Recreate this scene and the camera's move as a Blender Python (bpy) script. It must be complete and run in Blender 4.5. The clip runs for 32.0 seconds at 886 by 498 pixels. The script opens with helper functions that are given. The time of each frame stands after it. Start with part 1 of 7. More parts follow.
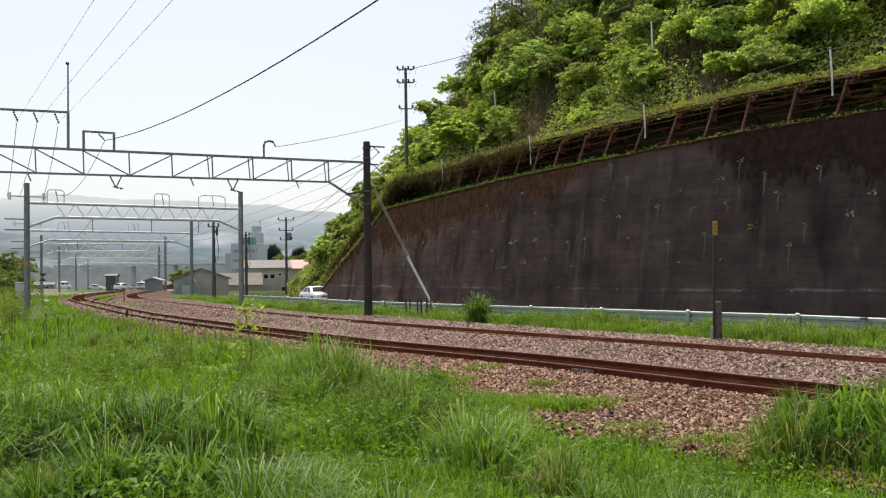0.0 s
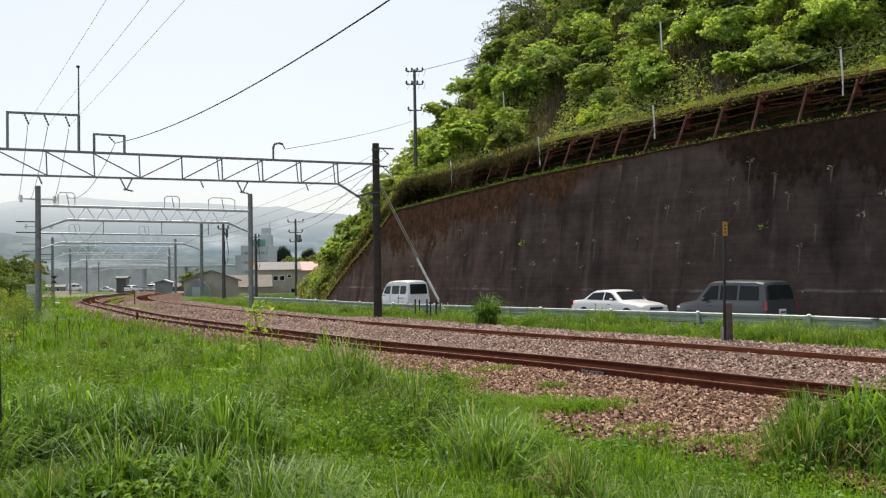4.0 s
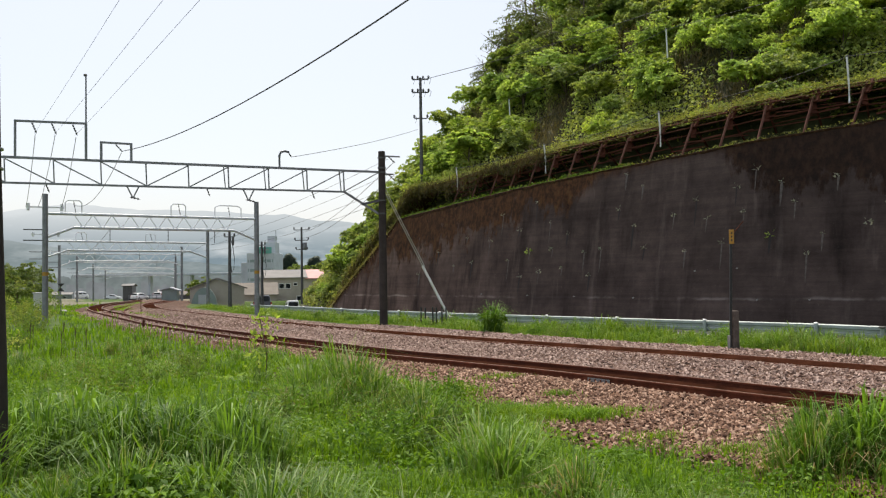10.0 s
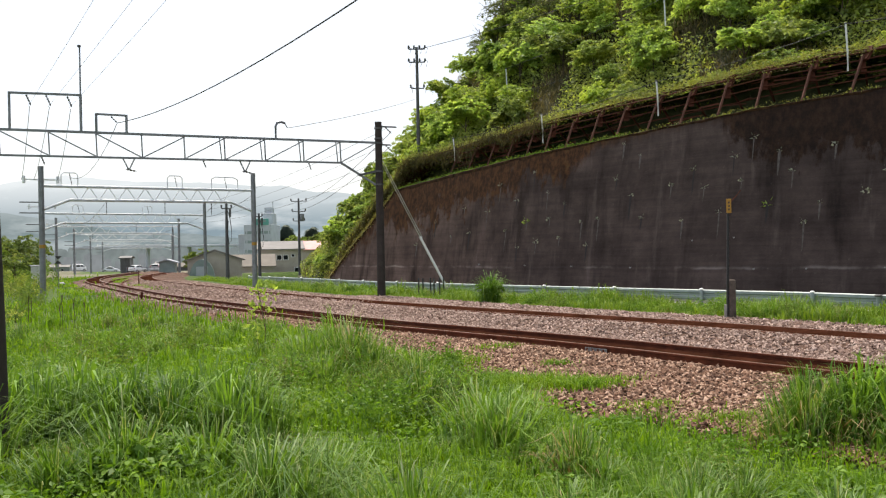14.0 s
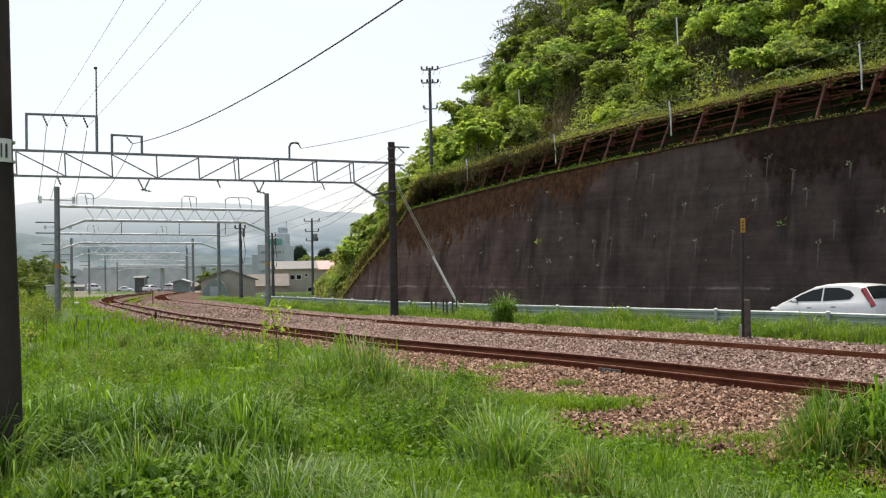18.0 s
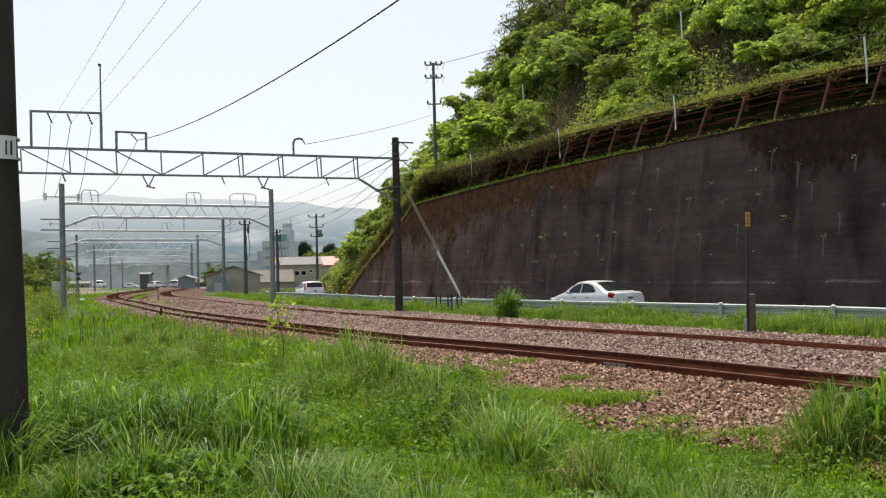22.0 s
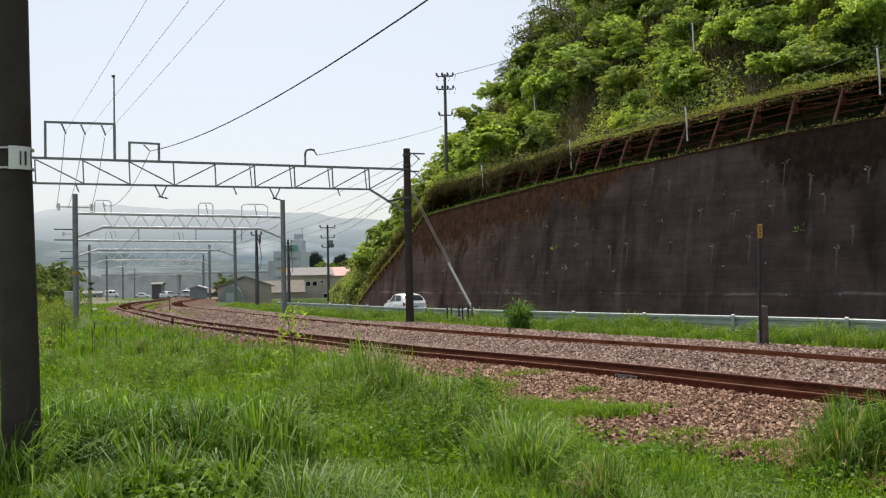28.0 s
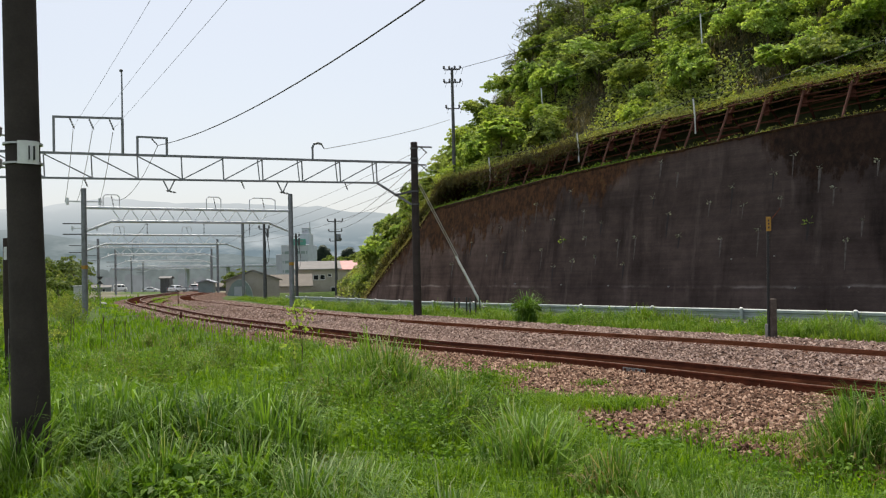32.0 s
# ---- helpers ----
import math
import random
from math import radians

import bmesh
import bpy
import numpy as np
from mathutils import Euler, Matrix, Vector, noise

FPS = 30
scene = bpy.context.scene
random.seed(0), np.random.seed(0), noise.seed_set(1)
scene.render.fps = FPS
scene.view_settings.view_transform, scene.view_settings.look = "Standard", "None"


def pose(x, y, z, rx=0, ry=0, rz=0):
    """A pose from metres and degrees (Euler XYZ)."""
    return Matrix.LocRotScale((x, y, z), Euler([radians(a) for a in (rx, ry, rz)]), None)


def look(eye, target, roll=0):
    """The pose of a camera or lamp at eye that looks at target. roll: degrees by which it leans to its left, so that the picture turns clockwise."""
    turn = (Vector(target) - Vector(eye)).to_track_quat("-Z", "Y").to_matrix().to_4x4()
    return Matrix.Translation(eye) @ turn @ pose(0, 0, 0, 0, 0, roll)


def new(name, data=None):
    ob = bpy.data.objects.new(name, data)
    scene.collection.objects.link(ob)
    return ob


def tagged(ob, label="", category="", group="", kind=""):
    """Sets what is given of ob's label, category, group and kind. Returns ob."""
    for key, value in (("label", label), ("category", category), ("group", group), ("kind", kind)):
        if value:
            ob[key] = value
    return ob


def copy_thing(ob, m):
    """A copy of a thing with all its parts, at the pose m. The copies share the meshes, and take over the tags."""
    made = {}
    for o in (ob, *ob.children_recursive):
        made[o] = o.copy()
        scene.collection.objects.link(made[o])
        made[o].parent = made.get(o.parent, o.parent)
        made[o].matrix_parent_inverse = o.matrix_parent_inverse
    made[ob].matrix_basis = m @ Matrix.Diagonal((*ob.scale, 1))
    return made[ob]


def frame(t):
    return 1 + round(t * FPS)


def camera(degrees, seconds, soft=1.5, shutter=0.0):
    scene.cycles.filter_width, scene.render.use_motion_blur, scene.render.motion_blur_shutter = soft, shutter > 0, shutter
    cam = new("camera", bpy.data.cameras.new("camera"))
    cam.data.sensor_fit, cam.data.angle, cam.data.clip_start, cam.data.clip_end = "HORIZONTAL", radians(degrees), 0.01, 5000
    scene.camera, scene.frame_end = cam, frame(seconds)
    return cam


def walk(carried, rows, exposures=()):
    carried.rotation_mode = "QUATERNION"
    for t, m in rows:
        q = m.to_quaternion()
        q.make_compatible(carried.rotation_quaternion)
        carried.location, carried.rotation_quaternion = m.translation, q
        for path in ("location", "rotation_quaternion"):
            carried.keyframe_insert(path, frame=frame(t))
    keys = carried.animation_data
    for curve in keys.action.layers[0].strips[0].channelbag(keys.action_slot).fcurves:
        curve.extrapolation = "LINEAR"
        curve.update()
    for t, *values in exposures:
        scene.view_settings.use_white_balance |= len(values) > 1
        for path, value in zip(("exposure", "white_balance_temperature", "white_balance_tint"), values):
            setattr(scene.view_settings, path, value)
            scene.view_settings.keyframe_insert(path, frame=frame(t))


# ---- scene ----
# The camera stands still on the grass beside the line and is turned by hand.
cam = camera(52.8, 32.0, soft=1.2)
EYE = (0.0, 0.0, 1.82)
TURNS = [
    (0, 91.323, 0.759, -0.854),
    (0.5, 91.339, 0.699, -0.731),
    (1, 91.382, 0.708, -0.538),
    (1.5, 91.470, 0.759, -0.427),
    (2, 91.475, 0.782, -0.374),
    (2.5, 91.439, 0.807, -0.379),
    (3, 91.371, 0.804, -0.344),
    (3.5, 91.377, 0.818, -0.322),
    (5.5, 91.634, 1.128, -0.017),
    (6, 91.518, 1.172, -0.050),
    (6.5, 91.403, 1.197, -0.076),
    (7, 91.338, 1.213, -0.000),
    (7.5, 91.309, 1.258, 0.045),
    (8, 91.386, 1.217, 0.045),
    (8.5, 91.489, 1.139, 0.031),
    (9, 91.632, 1.031, 0.029),
    (9.5, 91.784, 0.959, 0.066),
    (10, 91.938, 0.864, 0.118),
    (10.5, 92.054, 0.886, 0.126),
    (11, 92.088, 0.889, 0.180),
    (11.5, 91.880, 0.987, 0.240),
    (12, 91.302, 1.033, 0.009),
    (12.5, 90.609, 1.015, -0.191),
    (13, 90.029, 1.043, -0.348),
    (13.5, 89.858, 1.083, -0.324),
    (14, 90.051, 1.149, -0.044),
    (14.5, 90.352, 1.146, 0.148),
    (16.5, 91.087, 1.183, 0.658),
    (17, 91.214, 1.208, 0.752),
    (17.5, 91.324, 1.132, 0.807),
    (18, 91.341, 1.154, 0.786),
    (18.5, 91.279, 1.270, 0.793),
    (19, 91.168, 1.400, 0.787),
    (19.5, 91.042, 1.477, 0.843),
    (20, 90.972, 1.482, 0.891),
    (20.5, 90.946, 1.471, 0.922),
    (21, 90.987, 1.444, 0.971),
    (21.5, 91.019, 1.424, 1.035),
    (22, 91.043, 1.382, 1.075),
    (22.5, 91.114, 1.432, 1.136),
    (23, 91.209, 1.439, 1.189),
    (23.5, 91.477, 1.388, 1.195),
    (24, 91.691, 1.353, 1.223),
    (24.5, 91.838, 1.264, 1.226),
    (25, 91.902, 1.237, 1.211),
    (25.5, 91.894, 1.215, 1.247),
    (27.5, 91.760, 1.207, 1.648),
    (28, 91.759, 1.217, 1.777),
    (28.5, 91.752, 1.197, 1.937),
    (29, 91.774, 1.250, 2.134),
    (29.5, 91.818, 1.324, 2.420),
    (30, 91.827, 1.422, 2.656),
    (30.5, 91.805, 1.458, 2.699),
    (31, 91.636, 1.428, 2.586),
    (31.5, 91.478, 1.345, 2.361),
    (32, 91.353, 1.318, 2.264),
]
walk(cam, [(t, pose(*EYE, a, b, c)) for t, a, b, c in TURNS], exposures=[(0, 0.20, 6950, 11), (12.9, 0.20, 6950, 11), (13.9, 0.44, 6950, 11), (14.6, 0.44, 6950, 11), (16.5, 0.33, 6950, 11), (19.0, 0.27, 6950, 11), (21.5, 0.2, 6950, 11), (24.5, 0.20, 6950, 11), (28.5, 0.06, 6900, 10), (32, 0.03, 6900, 10)])

# ---- world and sun: a bright, hazy midday, the sun high beyond the hill ----
SUN_EL, SUN_AZ = 61.0, -14.0      # degrees; azimuth from +y towards +x
world = bpy.data.worlds.new("sky")
scene.world = world
world.use_nodes = True
wn = world.node_tree.nodes
sky = wn.new("ShaderNodeTexSky")
sky.sky_type, sky.sun_disc = "NISHITA", False
sky.sun_elevation, sky.sun_rotation = radians(SUN_EL), radians(SUN_AZ)
sky.air_density, sky.dust_density, sky.ozone_density = 1.0, 2.5, 1.0
wn["Background"].inputs["Strength"].default_value = 0.145
haze = wn.new("ShaderNodeMix")
haze.data_type = "RGBA"
haze.inputs[0].default_value = 0.55
haze.inputs[7].default_value = (5.45, 5.9, 6.65, 1)      # bright thin cloud over the whole sky
world.node_tree.links.new(sky.outputs[0], haze.inputs[6])
world.node_tree.links.new(haze.outputs[2], wn["Background"].inputs["Color"])
sun = new("sun", bpy.data.lights.new("sun", "SUN"))
sun.data.energy, sun.data.angle, sun.data.color = 3.9, radians(2.0), (1.0, 0.95, 0.86)
sx, sy = math.sin(radians(SUN_AZ)) * math.cos(radians(SUN_EL)), math.cos(radians(SUN_AZ)) * math.cos(radians(SUN_EL))
sun.matrix_world = look((0, 0, 60), (-60 * sx, -60 * sy, 60 - 60 * math.sin(radians(SUN_EL))))

R = random.Random(7)
G = np.random.default_rng(11)


# ---- materials ----
def material(name, rough=0.7, metal=0.0):
    m = bpy.data.materials.new(name)
    m.use_nodes = True
    b = m.node_tree.nodes["Principled BSDF"]
    b.inputs["Roughness"].default_value, b.inputs["Metallic"].default_value = rough, metal
    if rough > 0.84:
        b.inputs["Specular IOR Level"].default_value = 0.2      # dusty, porous surfaces
    return m, m.node_tree, b


def nz(tree, scale, detail=4.0, rough=0.6, vec=None, stretch=None):
    n = tree.nodes.new("ShaderNodeTexNoise")
    n.inputs["Scale"].default_value, n.inputs["Detail"].default_value, n.inputs["Roughness"].default_value = scale, detail, rough
    c = tree.nodes.new("ShaderNodeTexCoord")
    src = c.outputs["Object"]
    if stretch:
        mp = tree.nodes.new("ShaderNodeMapping")
        mp.inputs["Scale"].default_value = stretch
        tree.links.new(src, mp.inputs[0])
        src = mp.outputs[0]
    tree.links.new(src, n.inputs["Vector"])
    return n.outputs["Fac"]


def ramp(tree, fac, stops):
    r = tree.nodes.new("ShaderNodeValToRGB")
    e = r.color_ramp.elements
    while len(e) < len(stops):
        e.new(0.5)
    for el, (p, c) in zip(e, stops):
        el.position, el.color = p, (*c, 1) if len(c) == 3 else c
    tree.links.new(fac, r.inputs[0])
    return r.outputs[0]


def mix(tree, fac, a, b, mode="MIX"):
    m = tree.nodes.new("ShaderNodeMix")
    m.data_type, m.blend_type = "RGBA", mode
    for sock, v in ((m.inputs[0], fac), (m.inputs[6], a), (m.inputs[7], b)):
        if isinstance(v, (int, float)):
            sock.default_value = v
        elif isinstance(v, tuple):
            sock.default_value = (*v, 1)
        else:
            tree.links.new(v, sock)
    return m.outputs[2]


def bump(tree, bsdf, fac, strength, dist=0.02):
    b = tree.nodes.new("ShaderNodeBump")
    b.inputs["Strength"].default_value, b.inputs["Distance"].default_value = strength, dist
    tree.links.new(fac, b.inputs["Height"])
    tree.links.new(b.outputs[0], bsdf.inputs["Normal"])


def simple(name, col, rough=0.7, metal=0.0, var=0.25, scale=6.0, grain=60.0, relief=0.15):
    """A surface of one colour, varied by stains and by grain."""
    m, t, b = material(name, rough, metal)
    d = tuple(c * (1 - var) for c in col)
    l = tuple(min(1, c * (1 + var)) for c in col)
    big = ramp(t, nz(t, scale, 5), [(0.3, d), (0.7, l)])
    fine = ramp(t, nz(t, grain, 3), [(0.3, (1 - var * 0.6,) * 3), (0.7, (1.0, 1.0, 1.0))])
    t.links.new(mix(t, 1.0, big, fine, "MULTIPLY"), b.inputs["Base Color"])
    if relief:
        bump(t, b, nz(t, grain, 4), relief)
    return m


def foliage(name, dark, light, trans=0.45, rough=0.55, spec=0.2, tint=0.4):
    """Leaves and blades: colour differs from piece to piece and from thing to thing, and light comes through."""
    m, t, b = material(name, rough)
    g = t.nodes.new("ShaderNodeNewGeometry")
    o = t.nodes.new("ShaderNodeObjectInfo")
    add = t.nodes.new("ShaderNodeMath")
    add.operation = "MULTIPLY_ADD"
    t.links.new(g.outputs["Random Per Island"], add.inputs[0])
    add.inputs[1].default_value = 0.6
    hv = t.nodes.new("ShaderNodeMath")
    hv.operation = "MULTIPLY"
    t.links.new(o.outputs["Random"], hv.inputs[0])
    hv.inputs[1].default_value = 0.4
    t.links.new(hv.outputs[0], add.inputs[2])
    col = ramp(t, add.outputs[0], [(0.1, dark), (0.9, light)])
    patch = ramp(t, nz(t, 0.9, 4, 0.6), [(0.34, (0.62, 0.74, 0.7)), (0.5, (0.95, 0.98, 0.9)), (0.66, (1.12, 1.06, 0.88))])
    col = mix(t, 1.0, col, patch, "MULTIPLY")
    t.links.new(col, b.inputs["Base Color"])
    b.inputs["Specular IOR Level"].default_value = spec
    tr = t.nodes.new("ShaderNodeBsdfTranslucent")
    t.links.new(mix(t, 1.0, col, (1.0, 1.0, tint), "MULTIPLY"), tr.inputs["Color"])
    ms = t.nodes.new("ShaderNodeMixShader")
    ms.inputs[0].default_value = trans
    t.links.new(b.outputs[0], ms.inputs[1])
    t.links.new(tr.outputs[0], ms.inputs[2])
    t.links.new(ms.outputs[0], t.nodes["Material Output"].inputs["Surface"])
    return m


def glass_dark(name, col=(0.02, 0.022, 0.025)):
    m, t, b = material(name, 0.08)
    b.inputs["Base Color"].default_value = (*col, 1)
    b.inputs["Specular IOR Level"].default_value = 0.16
    return m


def paint(name, col, rough=0.3):
    m, t, b = material(name, rough)
    c = ramp(t, nz(t, 3.0, 4), [(0.3, tuple(v * 0.93 for v in col)), (0.7, col)])
    t.links.new(c, b.inputs["Base Color"])
    b.inputs["Coat Weight"].default_value = 0.5
    b.inputs["Coat Roughness"].default_value = 0.1
    return m


def wall_material():
    """Old retaining-wall concrete, blackened by water, with board marks, runs of lime and pale blotches."""
    m, t, b = material("stained_concrete", 0.92)
    blot = nz(t, 0.45, 7, 0.68)
    base = ramp(t, blot, [(0.30, (0.039, 0.028, 0.0243)), (0.5, (0.070, 0.0525, 0.0455)), (0.70, (0.108, 0.083, 0.0725))])
    board = ramp(t, nz(t, 1.0, 4, 0.6, stretch=(0.22, 0.22, 5.5)), [(0.35, (0.85, 0.85, 0.85)), (0.6, (1.08, 1.07, 1.06))])
    c = mix(t, 1.0, base, board, "MULTIPLY")
    run = ramp(t, nz(t, 1.0, 5, 0.6, stretch=(1.5, 1.5, 0.09)), [(0.58, (0, 0, 0)), (0.70, (0.032, 0.028, 0.025)), (0.80, (0.11, 0.10, 0.09))])
    c = mix(t, 1.0, c, run, "ADD")
    dark = ramp(t, nz(t, 1.0, 5, 0.6, stretch=(0.9, 0.9, 0.12)), [(0.30, (0.45, 0.43, 0.42)), (0.48, (1, 1, 1))])
    c = mix(t, 1.0, c, dark, "MULTIPLY")
    speck = ramp(t, nz(t, 5.0, 5, 0.75), [(0.64, (0, 0, 0)), (0.80, (0.10, 0.092, 0.082))])
    c = mix(t, 1.0, c, speck, "ADD")
    c = mix(t, 1.0, c, (1.06, 1.0, 0.985), "MULTIPLY")
    # a broken pale tide line a metre and a half above the road
    co = t.nodes.new("ShaderNodeTexCoord")
    sp = t.nodes.new("ShaderNodeSeparateXYZ")
    t.links.new(co.outputs["Object"], sp.inputs[0])
    wob = t.nodes.new("ShaderNodeMath")
    wob.operation = "MULTIPLY_ADD"
    t.links.new(nz(t, 1.1, 3), wob.inputs[0])
    wob.inputs[1].default_value = 0.25
    t.links.new(sp.outputs["Z"], wob.inputs[2])
    band = ramp(t, wob.outputs[0], [(0.78, (0, 0, 0)), (0.86, (1, 1, 1)), (0.94, (0.2, 0.2, 0.2)), (0.97, (0, 0, 0))])
    patch = ramp(t, nz(t, 0.45, 4), [(0.46, (0.008, 0.007, 0.007)), (0.62, (0.12, 0.11, 0.10))])
    c = mix(t, 1.0, c, mix(t, 1.0, band, patch, "MULTIPLY"), "ADD")
    # moss and algae that spread down from the crest
    def at(name):
        n = t.nodes.new("ShaderNodeAttribute")
        n.attribute_name = name
        return n.outputs["Fac"]
    def mth(op, x, y, z=None):
        n = t.nodes.new("ShaderNodeMath")
        n.operation = op
        for i, v in enumerate((x, y, z)):
            if isinstance(v, (int, float)):
                n.inputs[i].default_value = v
            elif v is not None:
                t.links.new(v, n.inputs[i])
        return n.outputs[0]
    c = mix(t, mth("MULTIPLY", at("pale"), 0.75), c, mix(t, 1.0, c, (1.9, 1.75, 1.6), "MULTIPLY"))      # newer, dustier concrete at the low end
    c = mix(t, at("rusty"), mix(t, 1.0, c, (0.82, 0.84, 0.86), "MULTIPLY"), c)      # darker towards the near end
    ragged = mth("ADD", nz(t, 1.0, 6, 0.7, stretch=(1.7, 1.7, 0.75)), mth("MULTIPLY", nz(t, 0.35, 3), 0.9))
    reach = mth("MULTIPLY", at("moss"), mth("MULTIPLY_ADD", ragged, 2.6, -1.45))
    mask = mth("DIVIDE", mth("SUBTRACT", reach, at("below")), 0.6)
    cl = t.nodes.new("ShaderNodeClamp")
    t.links.new(mask, cl.inputs[0])
    tone = nz(t, 2.2, 6, 0.72, stretch=(1.6, 1.6, 1.0))
    brown = ramp(t, tone, [(0.3, (0.016, 0.008, 0.004)), (0.46, (0.052, 0.023, 0.010)), (0.58, (0.105, 0.045, 0.016)), (0.70, (0.095, 0.065, 0.024)), (0.85, (0.02, 0.014, 0.009))])
    black = ramp(t, tone, [(0.3, (0.006, 0.004, 0.003)), (0.55, (0.018, 0.010, 0.007)), (0.8, (0.04, 0.026, 0.018))])
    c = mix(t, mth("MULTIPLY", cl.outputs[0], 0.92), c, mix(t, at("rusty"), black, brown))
    t.links.new(c, b.inputs["Base Color"])
    bump(t, b, nz(t, 9.0, 6), 0.5, 0.04)
    return m


def moss_material():
    m, t, b = material("brown_moss", 0.95)
    c = ramp(t, nz(t, 2.2, 6, 0.7, stretch=(1.6, 1.6, 0.45)), [(0.3, (0.012, 0.007, 0.005)), (0.46, (0.038, 0.018, 0.009)), (0.58, (0.068, 0.034, 0.015)), (0.70, (0.065, 0.062, 0.02)), (0.85, (0.016, 0.012, 0.008))])
    t.links.new(c, b.inputs["Base Color"])
    bump(t, b, nz(t, 14.0, 5), 0.9, 0.06)
    return m


def ground_material():
    m, t, b = material("meadow_soil", 0.95)
    c = ramp(t, nz(t, 1.3, 6, 0.65), [(0.3, (0.035, 0.055, 0.012)), (0.5, (0.06, 0.105, 0.02)), (0.68, (0.10, 0.14, 0.035)), (0.82, (0.15, 0.12, 0.06))])
    t.links.new(c, b.inputs["Base Color"])
    bump(t, b, nz(t, 25.0, 4), 0.6, 0.04)
    return m


def yard_material():
    m, t, b = material("yard_gravel", 0.95)
    c = ramp(t, nz(t, 0.12, 6, 0.65), [(0.32, (0.10, 0.12, 0.045)), (0.48, (0.17, 0.16, 0.10)), (0.62, (0.26, 0.23, 0.19)), (0.78, (0.20, 0.14, 0.11))])
    f = ramp(t, nz(t, 3.0, 4), [(0.3, (0.75, 0.75, 0.75)), (0.7, (1, 1, 1))])
    t.links.new(mix(t, 1.0, c, f, "MULTIPLY"), b.inputs["Base Color"])
    return m


def ballast_material(name, warm):
    m, t, b = material(name, 0.9)
    g = t.nodes.new("ShaderNodeNewGeometry")
    a, c0, d = ((0.075, 0.036, 0.023), (0.24, 0.135, 0.090), (0.52, 0.36, 0.27)) if warm else ((0.12, 0.075, 0.062), (0.27, 0.185, 0.155), (0.50, 0.385, 0.335))
    c = ramp(t, g.outputs["Random Per Island"], [(0.0, a), (0.55, c0), (1.0, d)])
    f = ramp(t, nz(t, 30.0, 3), [(0.3, (0.75, 0.72, 0.7)), (0.7, (1, 1, 1))])
    t.links.new(mix(t, 1.0, c, f, "MULTIPLY"), b.inputs["Base Color"])
    return m


def bed_material():
    m, t, b = material("ballast_bed", 0.95)
    v = t.nodes.new("ShaderNodeTexVoronoi")
    v.inputs["Scale"].default_value = 17.0
    co = t.nodes.new("ShaderNodeTexCoord")
    t.links.new(co.outputs["Object"], v.inputs["Vector"])
    # colours kept dark, standing in for shade in the gaps between stones
    c = ramp(t, v.outputs["Color"], [(0.1, (0.05, 0.027, 0.02)), (0.5, (0.12, 0.07, 0.05)), (0.9, (0.24, 0.16, 0.125))])
    big = ramp(t, nz(t, 0.8, 5), [(0.3, (0.75, 0.66, 0.58)), (0.7, (1.0, 0.98, 0.95))])
    t.links.new(mix(t, 1.0, c, big, "MULTIPLY"), b.inputs["Base Color"])
    bump(t, b, v.outputs["Distance"], 0.8, 0.05)
    return m


M_WALL, M_MOSS, M_GROUND, M_BED = wall_material(), moss_material(), ground_material(), bed_material()
M_YARD = yard_material()
M_STONE = ballast_material("ballast_stone", True)
M_STONE2 = ballast_material("ballast_stone_pinkish", False)
M_RUST = simple("rusty_rail", (0.125, 0.034, 0.016), 0.86, 0.0, 0.35, 5.0, 70)
M_RAILTOP = simple("worn_rail_head", (0.22, 0.13, 0.10), 0.45, 0.6, 0.2, 8.0, 90, 0.05)
M_RUSTSTEEL = simple("rusty_steel", (0.10, 0.032, 0.018), 0.85, 0.1, 0.45, 2.5, 40)
M_RUSTPINK = simple("faded_rusty_post", (0.16, 0.075, 0.055), 0.85, 0.0, 0.35, 2.5, 40)
M_ASPHALT = simple("asphalt", (0.06, 0.06, 0.06), 0.9, 0, 0.25, 0.7, 90)
M_LINE = simple("road_paint", (0.7, 0.7, 0.68), 0.7, 0, 0.15, 3, 40)
M_TIMBER = simple("old_sleeper_timber", (0.06, 0.042, 0.034), 0.9, 0, 0.35, 4, 50, 0.4)
M_RUSTBED = simple("rust_stained_ballast", (0.045, 0.017, 0.010), 1.0, 0, 0.5, 2.0, 26, 0.9)
M_RUSTBED.node_tree.nodes["Principled BSDF"].inputs["Specular IOR Level"].default_value = 0.0
M_CONC = simple("weathered_concrete", (0.30, 0.29, 0.27), 0.9, 0, 0.3, 3, 40)
M_POLE = simple("dark_concrete_pole", (0.052, 0.042, 0.037), 0.85, 0, 0.3, 2.5, 50, 0.25)
M_STEEL = simple("grey_galvanised_steel", (0.22, 0.23, 0.24), 0.55, 0.3, 0.25, 3, 40, 0.05)
M_DSTEEL = simple("dark_weathered_steel", (0.10, 0.10, 0.10), 0.6, 0.3, 0.3, 3, 40, 0.05)
# far lattice steel, its colour lightened to paint in haze and sunlit tops
M_PALESTEEL = simple("hazed_galvanised_steel", (0.84, 0.86, 0.88), 0.35, 0.0, 0.15, 3, 40, 0.04)
M_TUBE = simple("galvanised_chord", (0.60, 0.63, 0.66), 0.5, 0.1, 0.15, 3, 40, 0.03)
M_GUARD = simple("pale_green_guardrail", (0.29, 0.335, 0.33), 0.5, 0.1, 0.15, 2, 30, 0.04)
M_GALV = simple("bright_galvanised_tube", (0.5, 0.5, 0.49), 0.4, 0.5, 0.15, 3, 30, 0.03)
M_WHITE = simple("white_plastic_pipe", (0.72, 0.72, 0.68), 0.5, 0, 0.15, 3, 30, 0.03)
M_WIRE = simple("dark_wire", (0.05, 0.05, 0.05), 0.5, 0.3, 0.1, 2, 20, 0)
